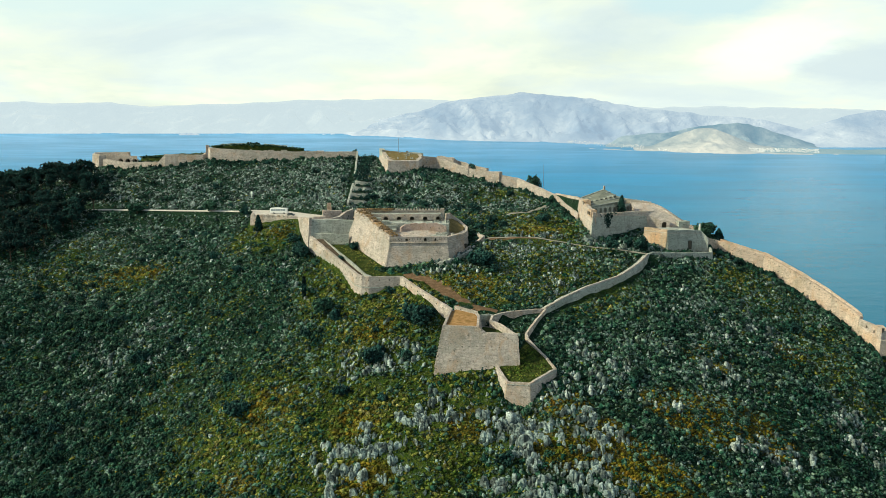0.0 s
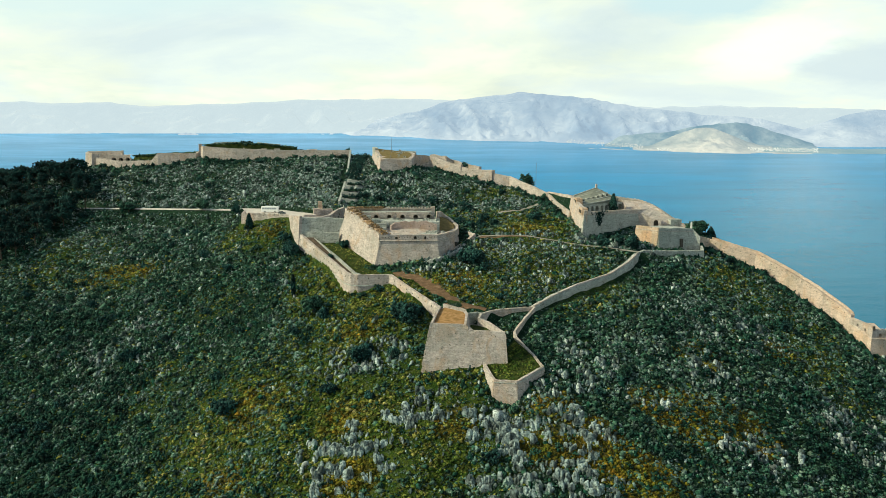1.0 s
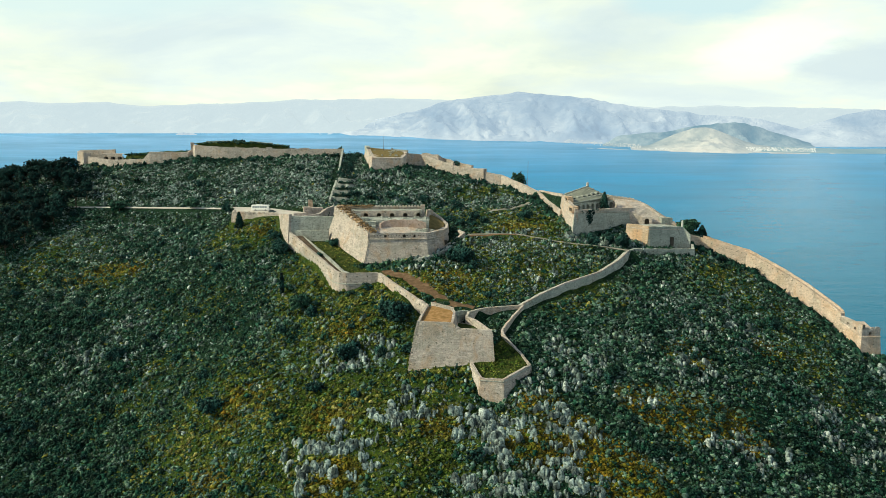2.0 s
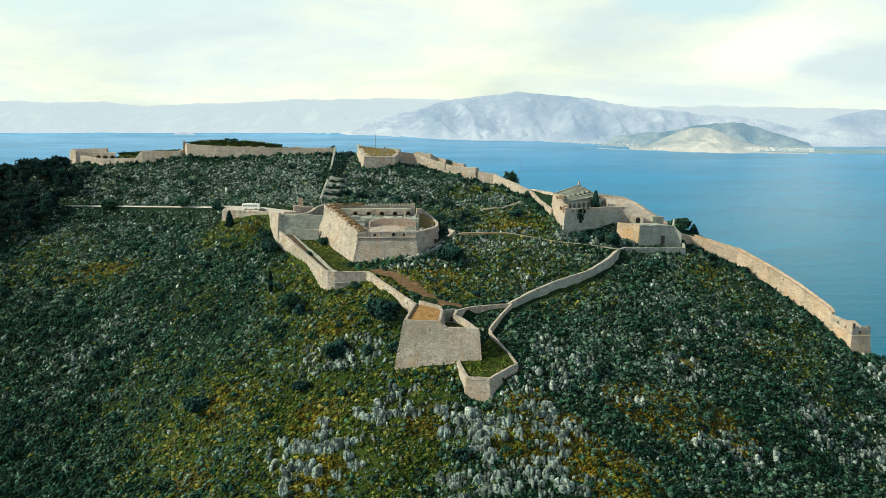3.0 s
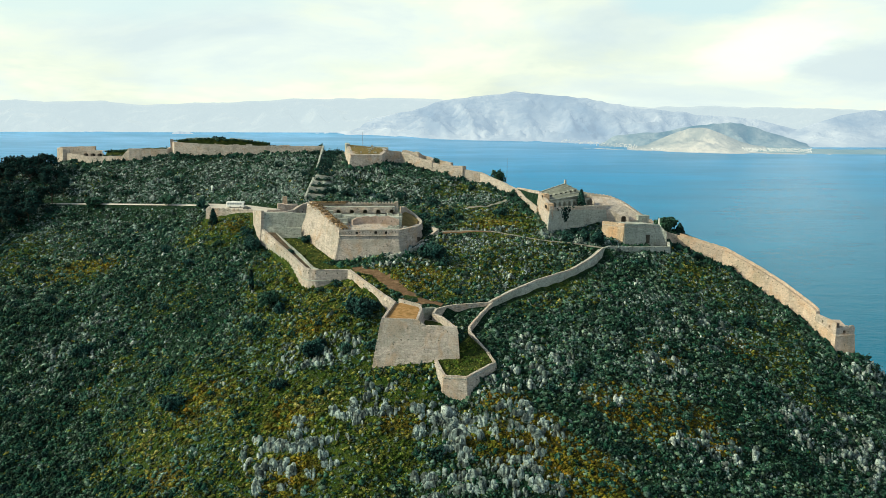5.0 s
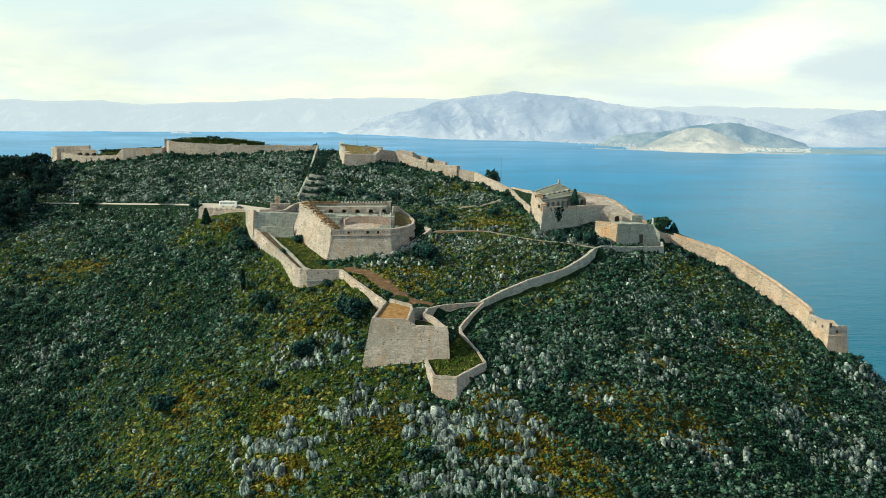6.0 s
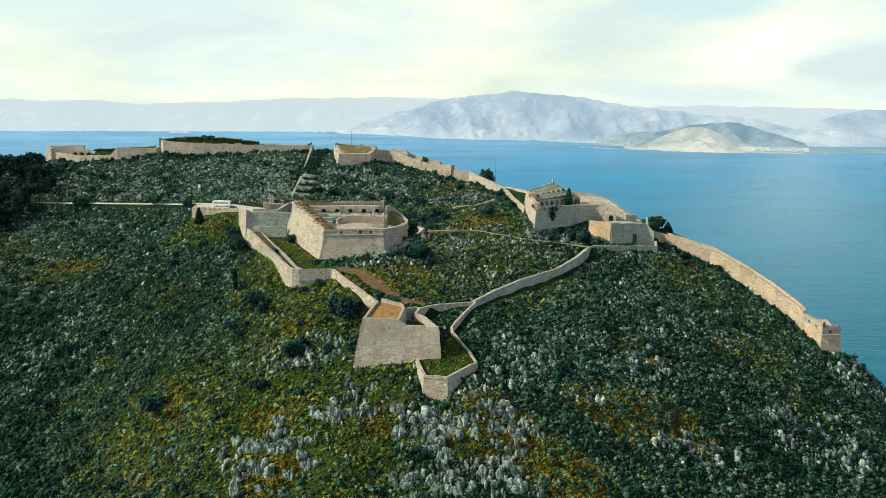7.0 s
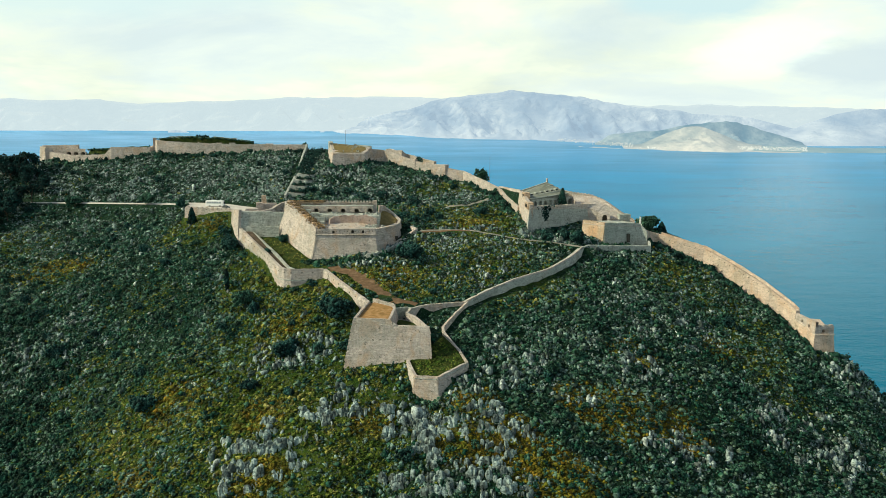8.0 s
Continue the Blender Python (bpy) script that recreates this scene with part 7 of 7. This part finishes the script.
def shrubs(name, seed, n, bias, patch, lo, hi, size, each, label, material, where=None):
    """Rounded evergreen shrubs, each a heap of small leafy clumps."""
    p, r = spots(seed, n, bias, patch, lo, hi, 26, where)
    s = np.clip(r.lognormal(math.log(size), 0.35, n), size * 0.5, size * 2.6)
    k = np.clip((each * (s / size) ** 1.5).astype(int), 4, each * 3)
    idx = np.repeat(np.arange(n), k)
    d = r.normal(size=(len(idx), 3))
    d /= np.linalg.norm(d, axis=1)[:, None]
    d[:, 2] = np.abs(d[:, 2])
    d *= (0.55 + 0.55 * r.random(len(idx)))[:, None]
    c = p[idx] + d * s[idx][:, None] * np.array([1.0, 1.0, 0.75])
    dims = (s[idx] ** 0.5 * 0.36 * r.uniform(0.7, 1.3, len(idx)))[:, None] * np.array([1, 1, 0.85])
    V, Fc = clumps(r, c, dims, leafy(r, 40), LEAF_F, 1.0)
    return tagged(bulk(name, V, Fc, material), label, "shrubs", kind="stuff")


shrubs("dense_shrubs", 402, 4900, 0.5, 70, 0.30, 0.58, 1.1, 9, "dense dark evergreen shrubs on the hillside", LEAF_GREY, lambda x, y: flanks(x, y) * np.clip((430 - y) / 60, 0.35, 1) * (1 - 0.6 * karst(x, y)))
shrubs("dark_maquis", 407, 3400, 0.7, 74, 0.40, 0.56, 1.35, 10, "dark green maquis covering the western slope", MAQUIS, lambda x, y: np.clip((-x - 70) / 60, 0.22, 1) * np.clip((430 - y) / 90, 0.30, 1) * (1 - 0.9 * meadow(x, y)))
tufts("ochre_spurge", 405, 9000, 0.8, 66, 0.20, 0.45, 0.46, 0.36, 0.65, "ochre and orange flowering spurge in patches", OCHRE_BLOOM, lambda x, y: np.clip((bloom(x, y) - 0.25) * 1.6, 0.004, 1))

for i, (x, y) in enumerate(((215, 319), (218, 316), (221, 313), (213, 314), (226, 312))):
    tree("bush", x, y, 3.2, 4.2, "bush", "windswept shrub on the cliff edge by the tower", "bush", 320 + i, "shrubs by the tower", 80)

# rounded dark bushes standing out of the scrub
bush_protos = [tree("bush", -130 - 12 * i, 300 + 14 * i, 2.6 + 0.5 * i, 3.8 + 0.9 * i, "bush", "rounded dark bush standing out of the scrub", "bush", 400 + i, "bushes in the scrub", 130) for i in range(4)]
bp, br = spots(411, 90, 0.6, 84, 0.40, 0.62, 30, lambda x, y: np.clip(1.1 - meadow(x, y), 0.05, 1) * np.clip((60 - x) / 80, 0.15, 1))
for i, (x, y, z) in enumerate(bp):
    s = br.uniform(0.7, 1.3)
    copy_thing(bush_protos[i % 4], Matrix.Translation((x, y, z - 0.2)) @ Matrix.Rotation(br.uniform(0, 6.28), 4, "Z") @ Matrix.Diagonal((s, s, s, 1)))

# dry growth on the fort's west parapet and tufts on its tops
gr = np.random.default_rng(77)
t = gr.random(700)
n_rear = 200
along = np.stack([-23.2 - 18.8 * t + gr.normal(0, 1.2, 700) + 1.2, 328.9 + 25.6 * t + gr.normal(0, 1.2, 700), 181.9 + 9.3 * t + gr.uniform(-0.2, 0.5, 700)], -1)
rear_row = np.stack([gr.uniform(-42, -24, n_rear), 355.8 + gr.normal(0, 0.5, n_rear), 191.1 + gr.uniform(-0.1, 0.3, n_rear)], -1)
c = np.concatenate([along, rear_row])
V, Fc = clumps(gr, c, gr.uniform(0.18, 0.45, len(c))[:, None] * np.array([1, 1, 0.6]), leafy(gr, 16), LEAF_F, 0.8)
tagged(bulk("parapet_growth", V, Fc, DRYGRASS), "dry ochre plants growing on the fort parapet", "plants", kind="stuff")



def weeds(name, seed, line, n, spread, size, material, label):
    """Plants rooted along the foot of a wall."""
    r = np.random.default_rng(seed)
    P = np.array(resample(line, 0.7))
    q = P[r.integers(0, len(P), n)][:, :2] + r.normal(0, spread, (n, 2))
    c = np.column_stack([q, ground_z(q[:, 0], q[:, 1])])
    for poly, margin in KEEP_OUT[3:8]:
        c = c[inside_distance(c[:, 0], c[:, 1], poly) < -0.2]
    sz = np.clip(r.lognormal(math.log(size), 0.5, len(c)), size * 0.4, size * 3)
    V, Fc = clumps(r, c, sz[:, None] * np.array([1, 1, 1.1]), leafy(r, 16), LEAF_F, 0.6)
    tagged(bulk(name, V, Fc, material), label, "plants", kind="stuff")


def bank_growth(name, seed, line, n, spread, size, label):
    """Scrub rooted on top of an earth bank."""
    r = np.random.default_rng(seed)
    P = np.array(resample(line, 0.8))
    c = P[r.integers(0, len(P), n)] + np.column_stack([r.normal(0, spread, n), r.normal(0, spread, n), r.uniform(-0.5, 0.2, n)])
    sz = np.clip(r.lognormal(math.log(size), 0.4, n), size * 0.5, size * 2.2)
    V, Fc = clumps(r, c, sz[:, None] * np.array([1, 1, 0.8]), leafy(r, 16), LEAF_F, 0.6)
    tagged(bulk(name, V, Fc, SCRUB), label, "scrub", kind="stuff")


bank_growth("inner_rampart_scrub", 511, [(-164, 516.5, 217.4), (-152, 518, 218.1), (-140, 519, 218.7), (-126, 520, 218.1), (-112, 521, 216.7), (-100, 521, 215.5)], 300, 1.1, 0.42, "low scrub growing on the inner rampart")
bank_growth("earth_bank_scrub", 512, [(-221, 537, 209.2), (-212, 531, 209.6), (-200, 524.5, 210.1), (-186, 522, 210.8), (-172, 520.5, 211.4), (-165, 524, 213.1)], 420, 1.6, 0.5, "low scrub growing on the earth bank")
weeds("outwork_foot_weeds", 508, [(18.5, 251), (21.5, 241.0), (30.3, 238.8), (42.5, 249.8), (40, 259)], 260, 0.8, 0.42, SCRUB, "dark weeds along the foot of the outwork")
weeds("bastion_foot_weeds", 501, [(-6.5, 252.0), (29.5, 251.0), (26, 262)], 420, 1.3, 0.42, SPURGE, "green weeds along the foot of the bastion")
weeds("fort_foot_shrubs", 502, [(-28, 324), (-8, 322.5), (6, 326), (14, 334), (18, 346)], 520, 1.6, 0.7, SCRUB, "dark shrubs and creepers at the foot of the fort")
weeds("rampart_foot_shrubs", 503, [(-66, 350), (-50, 327), (-39.5, 308.5), (-32, 306.5), (-18, 308), (-8, 291), (0, 279)], 300, 1.2, 0.42, SPURGE, "grass and shrubs along the foot of the rampart")
weeds("sea_wall_foot_shrubs", 504, [(138, 374), (154, 371), (166, 366), (176, 357), (186, 347), (194, 337), (199, 318), (209, 317)], 700, 1.3, 0.75, MAQUIS, "dark shrubs along the foot of the sea wall")
weeds("eastern_fort_foot_shrubs", 505, [(72, 386), (74, 364), (88, 371), (102, 366), (112, 358), (138, 364)], 520, 1.6, 0.75, SCRUB, "shrubs at the foot of the eastern fort")
weeds("crest_foot_shrubs", 506, [(-262, 544), (-246, 522), (-226, 514), (-198, 506), (-172, 505), (-160, 503), (-120, 502), (-62, 503)], 700, 2.0, 0.9, MAQUIS, "dark shrubs along the foot of the crest walls")
weeds("upper_wall_foot_shrubs", 507, [(-38, 470), (-35, 450), (-14, 453), (-10, 468), (4, 466), (18, 456), (32, 448), (46, 443), (58, 423), (66, 404), (70, 388)], 700, 1.8, 0.8, MAQUIS, "dark shrubs along the foot of the upper walls")

gr = np.random.default_rng(78)
for nm, poly, z0, sl, y0, n in (("moat_grass", MOAT, 165.8, 0.27, 320, 700), ("outwork_grass", OUTWORK, 142.15, 0.30, 243, 500)):
    P = np.array(poly)
    x, y = gr.uniform(P[:, 0].min(), P[:, 0].max(), n * 3), gr.uniform(P[:, 1].min(), P[:, 1].max(), n * 3)
    k = inside_distance(x, y, poly) > 0.6
    x, y = x[k][:n], y[k][:n]
    c = np.stack([x, y, z0 + (y - y0) * sl], -1)
    V, Fc = clumps(gr, c, gr.uniform(0.15, 0.5, len(x))[:, None] * np.array([1, 1, 0.5]), variants(gr, OCT_V, 12, 0.35), OCT_F, 0.8)
    tagged(bulk(nm, V, Fc, SPURGE), "rough tufted grass and weeds", "grass", kind="stuff")
